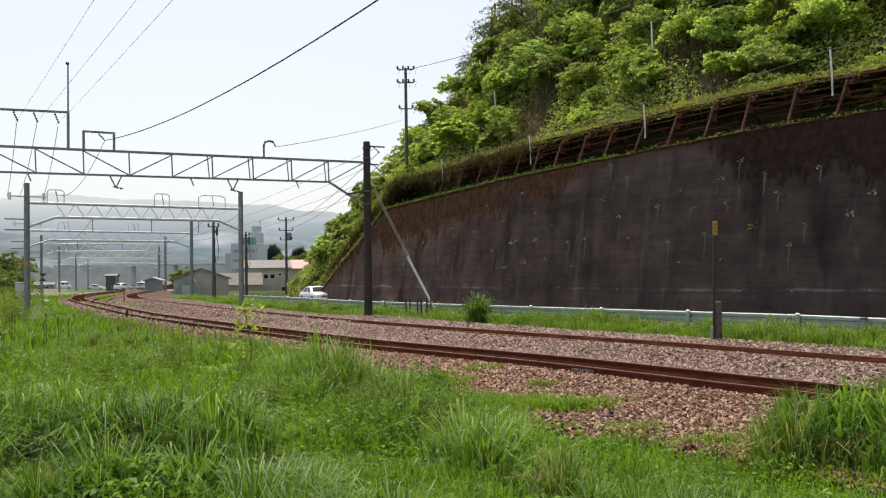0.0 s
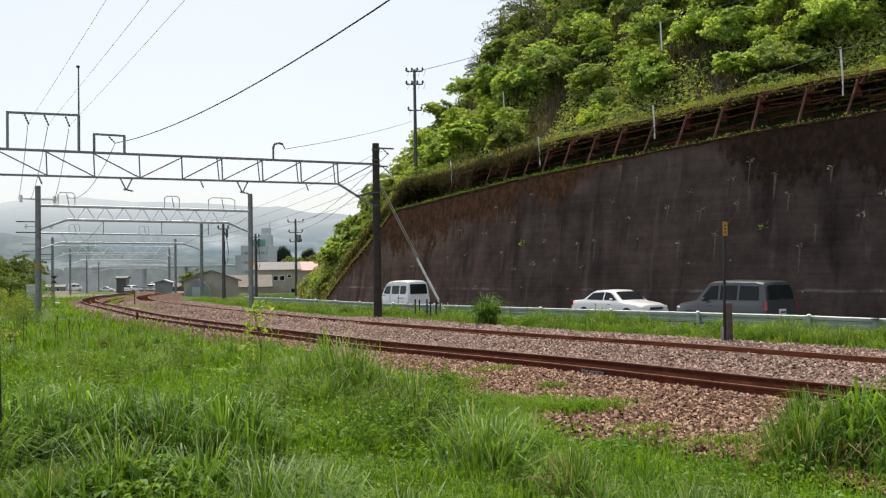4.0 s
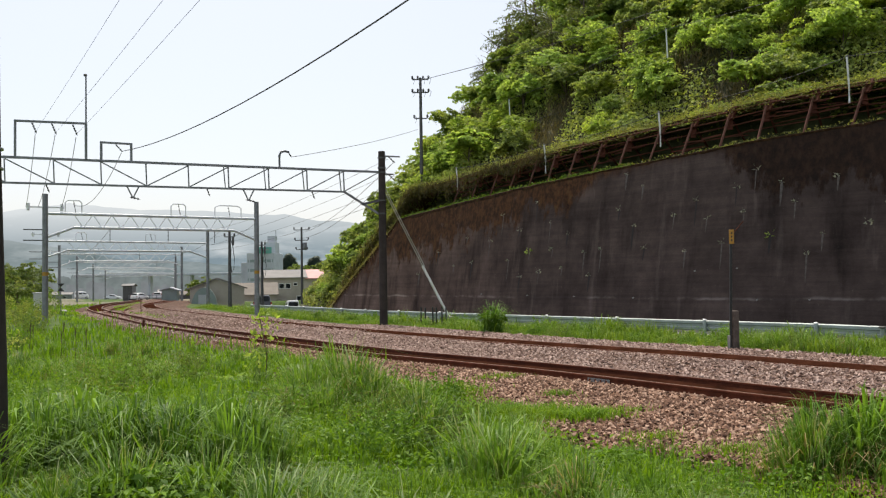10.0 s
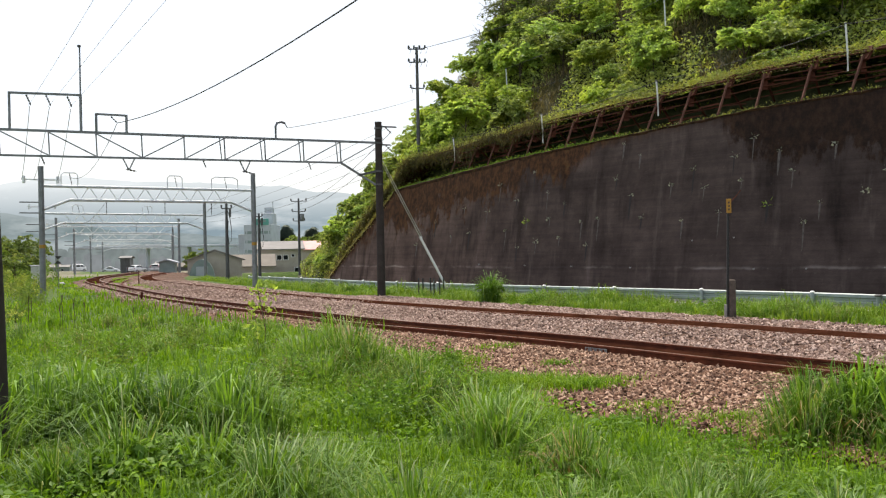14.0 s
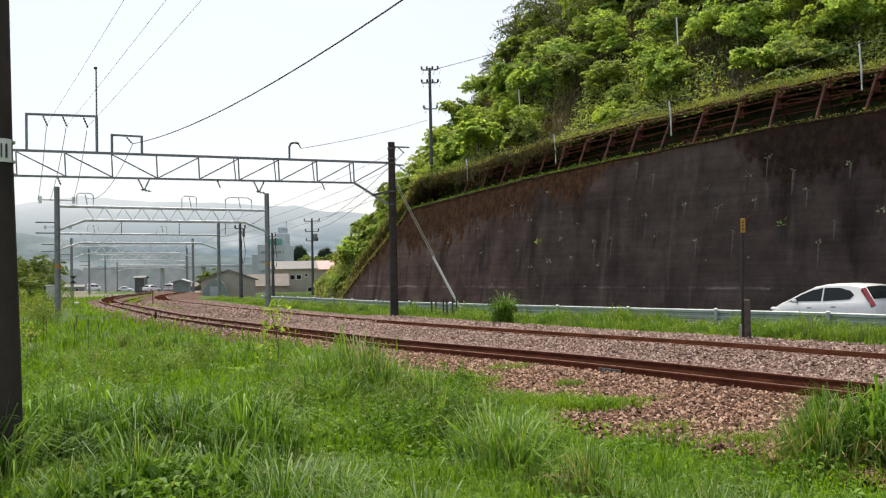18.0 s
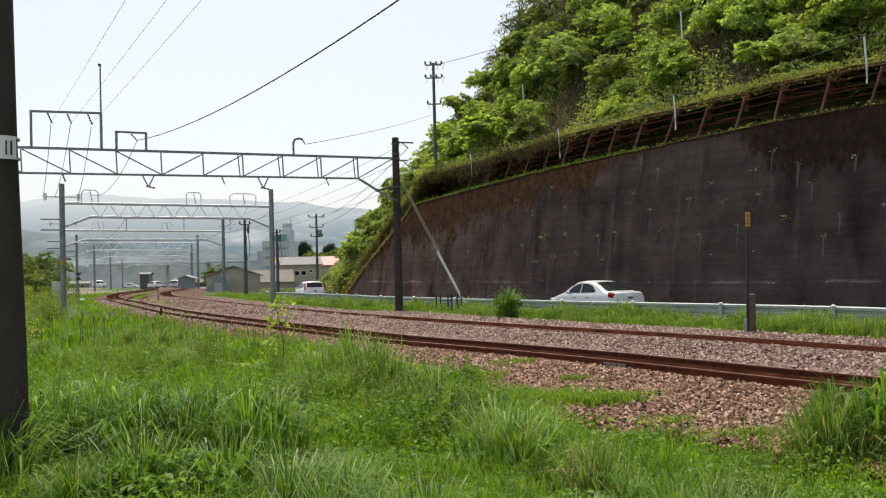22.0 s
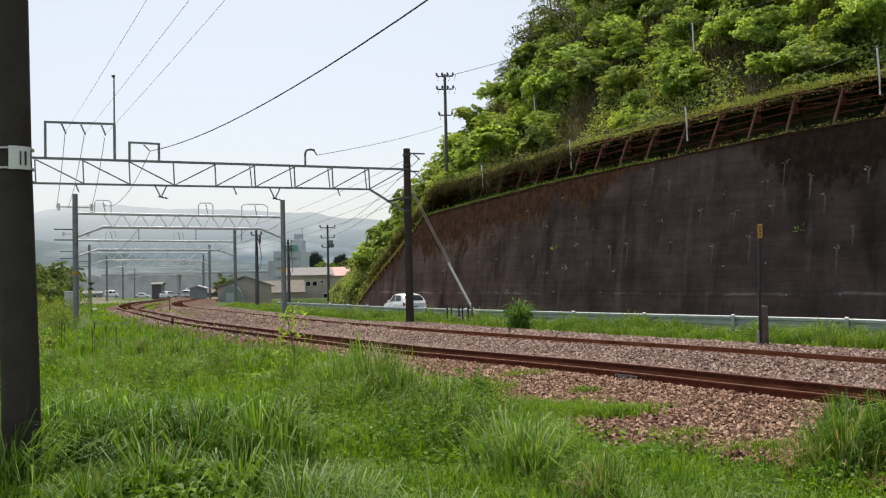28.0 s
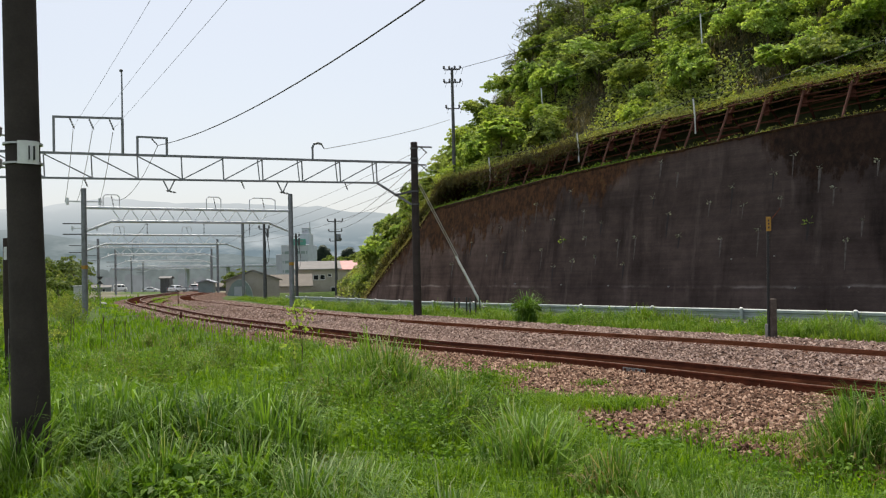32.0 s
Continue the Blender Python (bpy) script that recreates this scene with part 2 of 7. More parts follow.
M_INSUL = simple("porcelain_insulator", (0.42, 0.40, 0.38), 0.3, 0, 0.15, 5, 30, 0)
M_YELLOW = simple("faded_yellow_plate", (0.40, 0.21, 0.02), 0.5, 0, 0.2, 8, 40, 0)
M_BLACK = simple("black_enamel", (0.02, 0.02, 0.02), 0.4, 0, 0.2, 5, 40, 0)
M_WHITEP = simple("white_enamel", (0.75, 0.75, 0.73), 0.4, 0, 0.1, 6, 40, 0)
M_STUB = simple("tarred_timber", (0.05, 0.036, 0.03), 0.9, 0, 0.3, 4, 40)
M_OLDPOST = simple("weathered_timber", (0.12, 0.095, 0.08), 0.9, 0, 0.4, 5, 40, 0.4)
M_FLAKE = simple("flaked_pale_paint", (0.30, 0.29, 0.28), 0.85, 0, 0.35, 14, 60)
M_SOIL = simple("dark_hill_soil", (0.055, 0.06, 0.026), 0.95, 0, 0.5, 0.8, 12, 0.6)
M_BARK = simple("bark", (0.12, 0.095, 0.07), 0.95, 0, 0.4, 5, 40, 0.5)
M_LEAF = foliage("spring_leaves", (0.155, 0.23, 0.06), (0.55, 0.69, 0.215), 0.62, tint=0.56)
M_UNDER = foliage("undergrowth_leaves", (0.18, 0.205, 0.066), (0.52, 0.59, 0.19), 0.55)
M_LEAF_D = foliage("dark_leaves", (0.13, 0.175, 0.055), (0.44, 0.52, 0.18), 0.6, tint=0.55)
M_VINE = foliage("dry_vines", (0.05, 0.04, 0.022), (0.16, 0.135, 0.062), 0.35)
M_DEAD = foliage("dead_creepers", (0.09, 0.07, 0.04), (0.26, 0.22, 0.12), 0.4)
M_CREEP = foliage("creeper_leaves", (0.10, 0.095, 0.035), (0.34, 0.36, 0.12), 0.45)
M_GRASS = foliage("meadow_grass", (0.082, 0.18, 0.012), (0.26, 0.42, 0.032), 0.5)
M_GRASS2 = foliage("tall_grass", (0.065, 0.145, 0.02), (0.245, 0.405, 0.068), 0.45, 0.5, 0.3)
M_VERGE = foliage("verge_grass", (0.06, 0.13, 0.016), (0.25, 0.37, 0.055), 0.45)
M_SCRUB = foliage("dull_scrub_leaves", (0.08, 0.12, 0.03), (0.26, 0.34, 0.09), 0.4)
M_MAT = foliage("ground_cover", (0.10, 0.22, 0.012), (0.30, 0.47, 0.03), 0.5)
M_WEED = foliage("weed_leaves", (0.08, 0.17, 0.02), (0.24, 0.40, 0.045), 0.45)
M_TAN = foliage("tan_moss", (0.16, 0.115, 0.045), (0.36, 0.31, 0.12), 0.3)
M_STRAW = foliage("dry_straw", (0.27, 0.19, 0.09), (0.54, 0.44, 0.25), 0.3)


# ---- mesh helpers ----
class Mesh:
    """Gathers the corners and faces of one part."""

    def __init__(self):
        self.v, self.f = [], []

    def add(self, vs, fs):
        k = len(self.v)
        self.v += [tuple(p) for p in vs]
        self.f += [tuple(i + k for i in f) for f in fs]
        return self

    def box(self, c, s, rz=0.0, bev=0.0):
        m = Matrix.Translation(c) @ Matrix.Rotation(rz, 4, "Z")
        x, y, z = s[0] / 2, s[1] / 2, s[2] / 2
        if bev:
            b = min(bev, x * 0.9, y * 0.9, z * 0.9)
            ring = [(x - b, y), (x, y - b), (x, -y + b), (x - b, -y), (-x + b, -y), (-x, -y + b), (-x, y - b), (-x + b, y)]
            sm = [(p * (1 - b / x), q * (1 - b / y)) for p, q in ring]
            vs = [(p, q, -z) for p, q in sm] + [(p, q, -z + b) for p, q in ring] + [(p, q, z - b) for p, q in ring] + [(p, q, z) for p, q in sm]
            fs = [tuple(range(8)), tuple(range(31, 23, -1))]
            for l in range(3):
                for i in range(8):
                    j = (i + 1) % 8
                    fs.append((l * 8 + j, l * 8 + i, l * 8 + 8 + i, l * 8 + 8 + j))
        else:
            vs = [(i * x, j * y, k * z) for k in (-1, 1) for j in (-1, 1) for i in (-1, 1)]
            fs = [(0, 2, 3, 1), (4, 5, 7, 6), (0, 1, 5, 4), (2, 6, 7, 3), (1, 3, 7, 5), (0, 4, 6, 2)]
        return self.add([m @ Vector(p) for p in vs], fs)

    def bar(self, p, q, w, h=None, up=(0, 0, 1)):
        """A straight bar of rectangular section from p to q."""
        p, q = Vector(p), Vector(q)
        h = h or w
        d = (q - p).normalized()
        a = d.cross(Vector(up))
        if a.length < 1e-4:
            a = d.cross(Vector((0, 1, 0)))
        a.normalize()
        b = a.cross(d)
        vs = [e + a * i * w / 2 + b * j * h / 2 for e in (p, q) for i, j in ((-1, -1), (1, -1), (1, 1), (-1, 1))]
        return self.add(vs, [(0, 1, 2, 3), (7, 6, 5, 4)] + [(i + 4, (i + 1) % 4 + 4, (i + 1) % 4, i) for i in range(4)])

    def tube(self, pts, r, n=8, r2=None):
        """A round tube along points, tapering to r2."""
        pts = [Vector(p) for p in pts]
        rings = []
        for i, p in enumerate(pts):
            d = (pts[min(i + 1, len(pts) - 1)] - pts[max(i - 1, 0)]).normalized()
            a = d.cross(Vector((0, 0, 1)))
            if a.length < 1e-3:
                a = Vector((1, 0, 0))
            a.normalize()
            b = a.cross(d)
            k = r if r2 is None else r + (r2 - r) * i / max(1, len(pts) - 1)
            rings.append([p + (a * math.cos(2 * math.pi * j / n) + b * math.sin(2 * math.pi * j / n)) * k for j in range(n)])
        fs = [(i * n + j, i * n + (j + 1) % n, (i + 1) * n + (j + 1) % n, (i + 1) * n + j) for i in range(len(pts) - 1) for j in range(n)]
        fs += [tuple(range(n - 1, -1, -1)), tuple((len(pts) - 1) * n + j for j in range(n))]
        return self.add([v for g in rings for v in g], fs)

    def lathe(self, prof, n=12, c=(0, 0, 0), axis="z"):
        vs, fs = [], []
        for r, z in prof:
            for j in range(n):
                a = 2 * math.pi * j / n
                p = (r * math.cos(a), r * math.sin(a), z)
                if axis == "y":
                    p = (p[0], p[2], p[1])
                vs.append((c[0] + p[0], c[1] + p[1], c[2] + p[2]))
        for i in range(len(prof) - 1):
            for j in range(n):
                k = (j + 1) % n
                fs.append((i * n + j, i * n + k, (i + 1) * n + k, (i + 1) * n + j))
        fs += [tuple(range(n - 1, -1, -1)), tuple((len(prof) - 1) * n + j for j in range(n))]
        return self.add(vs, fs)

    def prism(self, poly, y0, y1):
        """A side outline (x, z) pulled from y0 to y1."""
        n = len(poly)
        vs = [(x, y0, z) for x, z in poly] + [(x, y1, z) for x, z in poly]
        return self.add(vs, [tuple(range(n)), tuple(range(2 * n - 1, n - 1, -1))] + [(i, i + n, (i + 1) % n + n, (i + 1) % n) for i in range(n)])


def data_of(name, m, mat, smooth=False, sharp=40):
    me = bpy.data.meshes.new(name)
    me.from_pydata(m.v, [], m.f)
    me.materials.append(mat)
    if smooth:
        me.polygons.foreach_set("use_smooth", [True] * len(me.polygons))
        me.set_sharp_from_angle(angle=radians(sharp))
    return me


def part(name, m, mat, parent=None, label="", smooth=False, at=None):
    ob = new(name, m if isinstance(m, bpy.types.Mesh) else data_of(name, m, mat, smooth))
    if parent:
        ob.parent = parent
    if at is not None:
        ob.matrix_basis = at
    if label:
        ob["label"] = label
    return ob


def thing(name, at, label, category, group="", kind=""):
    ob = new(name)
    ob.empty_display_size = 0.2
    ob.matrix_basis = at
    return tagged(ob, label, category, group, kind)


def raw(name, verts, faces, mat, smooth=False):
    """A big mesh from arrays: verts (n, 3) and faces (m, k), all of one size."""
    me = bpy.data.meshes.new(name)
    nv, (nf, k) = len(verts), faces.shape
    me.vertices.add(nv)
    me.vertices.foreach_set("co", np.asarray(verts, np.float32).ravel())
    me.loops.add(nf * k)
    me.loops.foreach_set("vertex_index", np.asarray(faces, np.int32).ravel())
    me.polygons.add(nf)
    me.polygons.foreach_set("loop_start", np.arange(0, nf * k, k, dtype=np.int32))
    if smooth:
        me.polygons.foreach_set("use_smooth", np.ones(nf, bool))
    me.update(calc_edges=True)
    me.materials.append(mat)
    return me


# ---- the plan: three lines that bend away together ----
class Line:
    """A smooth line on the plan, by length s (0 at origin_s) and offset (positive towards the hill)."""

    def __init__(self, pts, step=0.5, origin=0):
        p = np.array(pts, float)
        P = np.vstack([2 * p[0] - p[1], p, 2 * p[-1] - p[-2]])
        out = []
        for i in range(1, len(P) - 2):
            a, b, c, d = P[i - 1:i + 3]
            t = np.linspace(0, 1, max(2, int(np.linalg.norm(c - b) / 0.1)), endpoint=False)[:, None]
            out.append(.5 * (2 * b + (c - a) * t + (2 * a - 5 * b + 4 * c - d) * t ** 2 + (3 * b - a - 3 * c + d) * t ** 3))
        q = np.vstack(out + [p[-1:]])
        s = np.r_[0, np.cumsum(np.linalg.norm(np.diff(q, axis=0), axis=1))]
        s -= s[np.argmin(np.linalg.norm(q - p[origin], axis=1))]
        self.s = np.arange(s[0], s[-1], step)
        self.xy = np.stack([np.interp(self.s, s, q[:, 0]), np.interp(self.s, s, q[:, 1])], 1)
        tg = np.gradient(self.xy, axis=0)
        self.t = tg / np.linalg.norm(tg, axis=1)[:, None]
        self.n = np.stack([self.t[:, 1], -self.t[:, 0]], 1)

    def at(self, s, off=0.0):
        g = lambda a: np.interp(s, self.s, a)
        return np.stack([g(self.xy[:, 0]) + off * g(self.n[:, 0]), g(self.xy[:, 1]) + off * g(self.n[:, 1])], -1)

    def heading(self, s):
        return math.atan2(np.interp(s, self.s, self.t[:, 1]), np.interp(s, self.s, self.t[:, 0]))

    def to(self, xy):
        """The length and the offset of points."""
        xy = np.asarray(xy, float).reshape(-1, 2)
        S, D = np.empty(len(xy)), np.empty(len(xy))
        for k in range(0, len(xy), 4000):
            q = xy[k:k + 4000]
            i = ((q[:, None] - self.xy[None]) ** 2).sum(2).argmin(1)
            d = q - self.xy[i]
            S[k:k + 4000] = self.s[i] + (d * self.t[i]).sum(1)
            D[k:k + 4000] = (d * self.n[i]).sum(1)
        return S, D


NEAR = Line([(30, -60), (17.5, -20), (13.5, -6), (12, 0), (9.6, 5.6), (7.3, 9.8), (5.58, 12.47), (4.8, 13.55), (3.55, 15.43), (2.1, 17.5),
             (-.09, 20.25), (-2.1, 22.75), (-4.89, 26.95), (-7.56, 31), (-11.46, 37.2), (-14.4, 42.3), (-18.9, 51), (-24.5, 62), (-28.6, 71.5),
             (-31.7, 82), (-34.2, 95), (-39, 111), (-50, 143), (-70, 200), (-110, 310)], origin=2)
FAR = Line([(36, -50), (25, -15), (19, -2), (16.5, 4.5), (13.5, 10), (10.6, 14.6), (8.3, 17.9), (6.61, 20.43), (5.1, 22.5), (3.0, 25.2),
            (-.12, 29.5), (-4.18, 35.5), (-7.4, 40.8), (-12, 48.9), (-15.1, 54.7), (-19.1, 62.2), (-23, 71.2), (-26.2, 81.2), (-28.9, 95),
            (-33.7, 111), (-45, 143), (-65, 200), (-105, 310)], origin=2)
WALL_LINE = Line([(175, -205), (60, -38), (30, 6), (22, 17.5), (13.47, 28.3), (11.97, 29.9), (9.11, 32.5), (6.5, 35), (2.9, 39.4), (.38, 42.4),
                  (-2.12, 45.5), (-6, 51), (-8.3, 54.2), (-11.1, 58), (-13.7, 62.5), (-15.6, 68), (-17.4, 75), (-19.6, 84), (-21.2, 93), (-20.5, 102), (-15, 109), (-4, 113), (25, 120), (150, 140)], origin=2)
KERB = Line([(190, -230), (80, -90), (52, -42), (35.9, -15.7), (25.3, 1.3), (20, 9.8), (14.66, 18.2), (10.17, 25.4), (4.06, 35.2), (-0.18, 42.0),
             (-4.3, 48.9), (-7.7, 56.2), (-11.0, 63.0), (-14.0, 69.2), (-16.3, 75), (-18.0, 80), (-19.6, 86), (-21.2, 93), (-20.5, 102), (-15, 109), (-4, 113), (25, 120), (150, 140)], origin=4)
ROAD_Z, WALL_OFF, BATTER = -0.6, 8.2, 0.15
RISE_S = [-60, 28.6, 40, 48, 56, 64, 74, 84, 90, 95, 100, 105, 130, 200]
RISE_Z = [-0.34, -0.34, -0.44, -0.5, -0.55, ROAD_Z, -0.68, -0.8, -0.95, -1.2, -1.6, -2.0, -4.0, -5.0]
TOP_S = [-300, 10, 20, 29.8, 41, 48.1, 53.7, 59.3, 62.6, 66, 68.1, 73, 79, 400]
TOP_Z = [8.6, 8.6, 8.4, 8.13, 7.65, 7.26, 7.0, 6.6, 6.3, 6.0, 4.6, 2.4, -0.6, -0.6]


def wall_top(s):
    return np.interp(s, TOP_S, TOP_Z)


def wall_xy(s, z, off=0.0):
    return WALL_LINE.at(s, WALL_OFF * float(wall_narrow(s)) + BATTER * (z - ROAD_Z) + off)


def wall_narrow(s):
    """How far the wall's line draws in past its end."""
    return np.interp(s, [70, 88], [1.0, 0.70])


def narrow(s):
    """How far the road narrows as it leaves the wall."""
    return np.interp(s, [76, 94], [1.0, 0.72])


def road_z(s):
    """The road rises a little towards the near end and falls away past the wall."""
    return np.interp(s, RISE_S, RISE_Z)


def hill_z(s, q):
    """The hillside, q metres behind the wall's crest."""
    s, q = np.asarray(s, float), np.asarray(q, float)
    k = np.interp(s, [20, 60, 75, 92, 104, 118], [1.0, 1.1, 1.24, 1.17, 0.75, 0.1])
    return wall_top(s) + 0.02 + k * np.maximum(q - np.interp(s, [66, 80], [2.4, 0.6]), 0) + 0.25 * np.sin(s * 0.7) * np.clip(q / 6, 0, 1)


def fall(y):
    """The line falls gently towards the station."""
    y = np.asarray(y, float)
    return -0.014 * np.clip(y - 88, 0, 220) * np.clip((y - 88) / 25, 0, 1)


def ground_z(x, y):
    x, y = np.asarray(x, float).ravel(), np.asarray(y, float).ravel()
    xy = np.stack([x, y], 1)
    _, dn = NEAR.to(xy)
    _, df = FAR.to(xy)
    sg, dg = KERB.to(xy)
    z = np.interp(-dn, [-1e4, 0.5, 1.6, 4.5, 8.0, 12.5, 40, 400], [-0.2, -0.2, -0.3, -0.34, -0.2, 0.16, 0.35, 0.5])
    b = np.interp(df, [0.5, 3.4, 4.6], [-0.24, -0.26, -0.3])
    z = np.where(df > 0.5, b, z)
    e = np.clip((dg + 3.2) / 2.8, 0, 1)
    z = np.where(df > 1.0, z * (1 - e) + (road_z(sg) - np.where(dg < -0.05, -0.1, 0.1)) * e, z)
    z = np.where((dg > -0.05) & (dg < 13) & (sg > 60), z, z + fall(y))
    far = np.clip((np.hypot(x, y) - 250) / 500, 0, 1)
    return z - 8 * far


def sweep(line, s0, s1, prof, z=0.0, step=1.0, closed=True):
    """A section of (offset, height) points drawn along a line."""
    ss = np.linspace(s0, s1, max(2, int(round((s1 - s0) / step)) + 1))
    n = len(prof)
    m = Mesh()
    vs = []
    cols = [line.at(ss, o) for o, _ in prof]
    for i in range(len(ss)):
        vs += [(cols[j][i][0], cols[j][i][1], z + prof[j][1] + float(fall(cols[j][i][1]))) for j in range(n)]
    fs = []
    for i in range(len(ss) - 1):
        for j in range(n if closed else n - 1):
            k = (j + 1) % n
            fs.append((i * n + j, i * n + k, (i + 1) * n + k, (i + 1) * n + j))
    if closed:
        fs += [tuple(range(n - 1, -1, -1)), tuple((len(ss) - 1) * n + j for j in range(n))]
    return m.add(vs, fs)


# ---- ground, track bed, road, wall, hill ----
def axis(lo, hi, step, far):
    a = list(np.arange(lo, hi + 1e-6, step))
    d = step
    while a[-1] < far:
        d *= 1.25
        a.append(a[-1] + d)
    d = step
    while a[0] > -far:
        d *= 1.25
        a.insert(0, a[0] - d)
    return np.array(a)


def build_ground():
    xs, ys = axis(-40, 32, 0.5, 4200), axis(-6, 110, 0.5, 4200)
    X, Y = np.meshgrid(xs, ys)
    Z = ground_z(X, Y).reshape(X.shape)
    near = (np.abs(X) < 45) & (Y > -8) & (Y < 115)
    Z = Z + np.where(near, 0.03 * np.sin(X * 2.3 + Y) * np.sin(Y * 1.7 - X * 0.6), 0)
    w = len(xs)
    i = (np.arange(len(ys) - 1)[:, None] * w + np.arange(w - 1)[None]).ravel()
    ob = new("ground", raw("ground", np.stack([X.ravel(), Y.ravel(), Z.ravel()], 1), np.stack([i, i + 1, i + w + 1, i + w], 1), M_GROUND, True))
    tagged(ob, "grassy ground of a railway side", "ground", kind="structure")


def build_yard():
    """The worn, half-overgrown station yard past the bend."""
    xs, ys = np.arange(-170, -20, 2.5), np.arange(88, 330, 2.5)
    X, Y = np.meshgrid(xs, ys)
    Z = ground_z(X, Y).reshape(X.shape) + 0.03
    w = len(xs)
    keep = (X + 0.36 * Y < 16 + 6 * np.sin(Y * 0.07)) & (X + 0.62 * Y > -8 + 8 * np.sin(Y * 0.05))
    i = np.array([r * w + c for r in range(len(ys) - 1) for c in range(w - 1) if keep[r, c]])
    ob = new("yard", raw("yard", np.stack([X.ravel(), Y.ravel(), Z.ravel()], 1), np.stack([i, i + 1, i + w + 1, i + w], 1), M_YARD, True))
    tagged(ob, "dusty gravel yard with thin grass beyond the tracks", "yard", kind="structure")


def build_bed():
    prof = [(-4.3, -0.45), (-3.3, -0.26), (-1.4, -0.19), (-0.5, -0.125), (0.08, -0.125), (0.25, -0.2), (0.8, -0.2), (0.98, -0.125), (1.6, -0.125), (2.5, -0.13), (3.4, -0.005), (3.9, 0.01), (4.1, -0.05), (5.7, -0.06), (7.2, -0.12), (8.7, -0.17), (9.5, -0.3), (10.2, -0.5)]
    far = [(-1.9, -0.5), (-1.1, -0.22)] + prof[3:-3] + [(8.0, -0.3), (8.6, -0.5)]
    tagged(part("track_bed", sweep(NEAR, 33, 190, far, -0.004, 0.8, False), M_BED), "bed of crushed stone under the far tracks", "track bed", kind="structure")
    tagged(part("track_bed", sweep(NEAR, 0, 33.2, prof, 0, 0.6, False), M_BED), "bed of brown crushed stone under the tracks", "track bed", kind="structure")


def build_road():
    ss = np.arange(-240, 200, 1.0)
    gap = np.clip(WALL_OFF - 0.15 - WALL_LINE.to(KERB.at(ss, 0.0))[1], 6.4, 12.5)
    vs, fs = [], []
    for q, wide in zip(ss, gap):
        wide = 8.05 * float(narrow(q)) if q > 72 else wide
        for o, z in ((0.25, -0.12), (0.25, 0.0), (wide, 0.0), (wide, -0.12)):
            vs.append((*KERB.at(q, o), float(road_z(q)) + z))
    for i in range(len(ss) - 1):
        fs += [(i * 4 + j, i * 4 + j + 1, i * 4 + j + 5, i * 4 + j + 4) for j in range(3)]
    tagged(part("road", Mesh().add(vs, fs), M_ASPHALT), "narrow asphalt road at the foot of the wall", "road", kind="structure")
    for o in (0.9, 3.95, 7.0):
        ms = Mesh()
        q = np.arange(-60, 73, 1.0)
        v = [(*KERB.at(a, o + d), float(road_z(a)) + 0.005) for a in q for d in (0, 0.13)]
        tagged(part("road_line", ms.add(v, [(2 * i, 2 * i + 1, 2 * i + 3, 2 * i + 2) for i in range(len(q) - 1)]), M_LINE),
               "white painted line on the road", "road line", kind="structure")


def build_wall():
    m = Mesh()
    ss = np.arange(-60, 79.1, 0.75)
    rows = 9
    vs, fs = [], []
    for s in ss:
        top = float(wall_top(s))
        for k in range(rows + 1):
            z = ROAD_Z - 0.2 + (top - ROAD_Z + 0.2) * k / rows
            x, y = wall_xy(s, z)
            vs.append((x, y, z))
        x, y = wall_xy(s, top, 0.55)
        vs.append((x, y, top))
        x, y = wall_xy(s, ROAD_Z, 2.2)
        vs.append((x, y, ROAD_Z - 0.2))
    n = rows + 3
    for i in range(len(ss) - 1):
        for j in range(n):
            k = (j + 1) % n
            fs.append((i * n + j, i * n + k, (i + 1) * n + k, (i + 1) * n + j))
    fs += [tuple(range(n - 1, -1, -1)), tuple((len(ss) - 1) * n + j for j in range(n))]
    m.add(vs, fs)
    me = data_of("wall_roadside", m, M_WALL, True)
    per = np.repeat(ss, n)
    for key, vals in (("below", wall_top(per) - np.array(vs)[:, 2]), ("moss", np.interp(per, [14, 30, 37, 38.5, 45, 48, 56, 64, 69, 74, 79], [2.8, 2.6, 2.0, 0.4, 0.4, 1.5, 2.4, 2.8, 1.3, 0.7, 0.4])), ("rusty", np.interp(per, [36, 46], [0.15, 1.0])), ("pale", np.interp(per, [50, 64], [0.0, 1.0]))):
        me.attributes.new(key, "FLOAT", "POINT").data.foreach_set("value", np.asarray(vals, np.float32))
    wall = tagged(part("wall_roadside", me, None), "tall dark stained concrete retaining wall", "retaining wall", kind="structure")
    # a thin lip of moss rolled over the crest
    g = np.random.default_rng(5)
    vs, fs = [], []
    ss = np.arange(14, 78, 0.12)
    for s in ss:
        top = float(wall_top(s))
        deep = (0.12 + 0.1 * noise.noise(Vector((s * 0.8, 0, 0))) + 0.07 * noise.noise(Vector((s * 4, 5, 0))) + 0.05 * g.random()) * np.interp(s, [36, 46, 56], [0.8, 0.8, 1.6])
        for k, (f, o) in enumerate(((0.0, 0.45), (0.0, 0.0), (0.15, -0.06), (0.6, -0.045), (1.0, 0.01))):
            z = top + 0.07 - f * max(0.05, deep) if k else top + 0.06
            vs.append((*wall_xy(s, z, o), z))
    fs = [(i * 5 + j, i * 5 + j + 1, i * 5 + j + 6, i * 5 + j + 5) for i in range(len(ss) - 1) for j in range(4)]
    part("moss_fringe", Mesh().add(vs, fs), M_MOSS, wall, "brown moss hanging over the crest", True)
    return wall


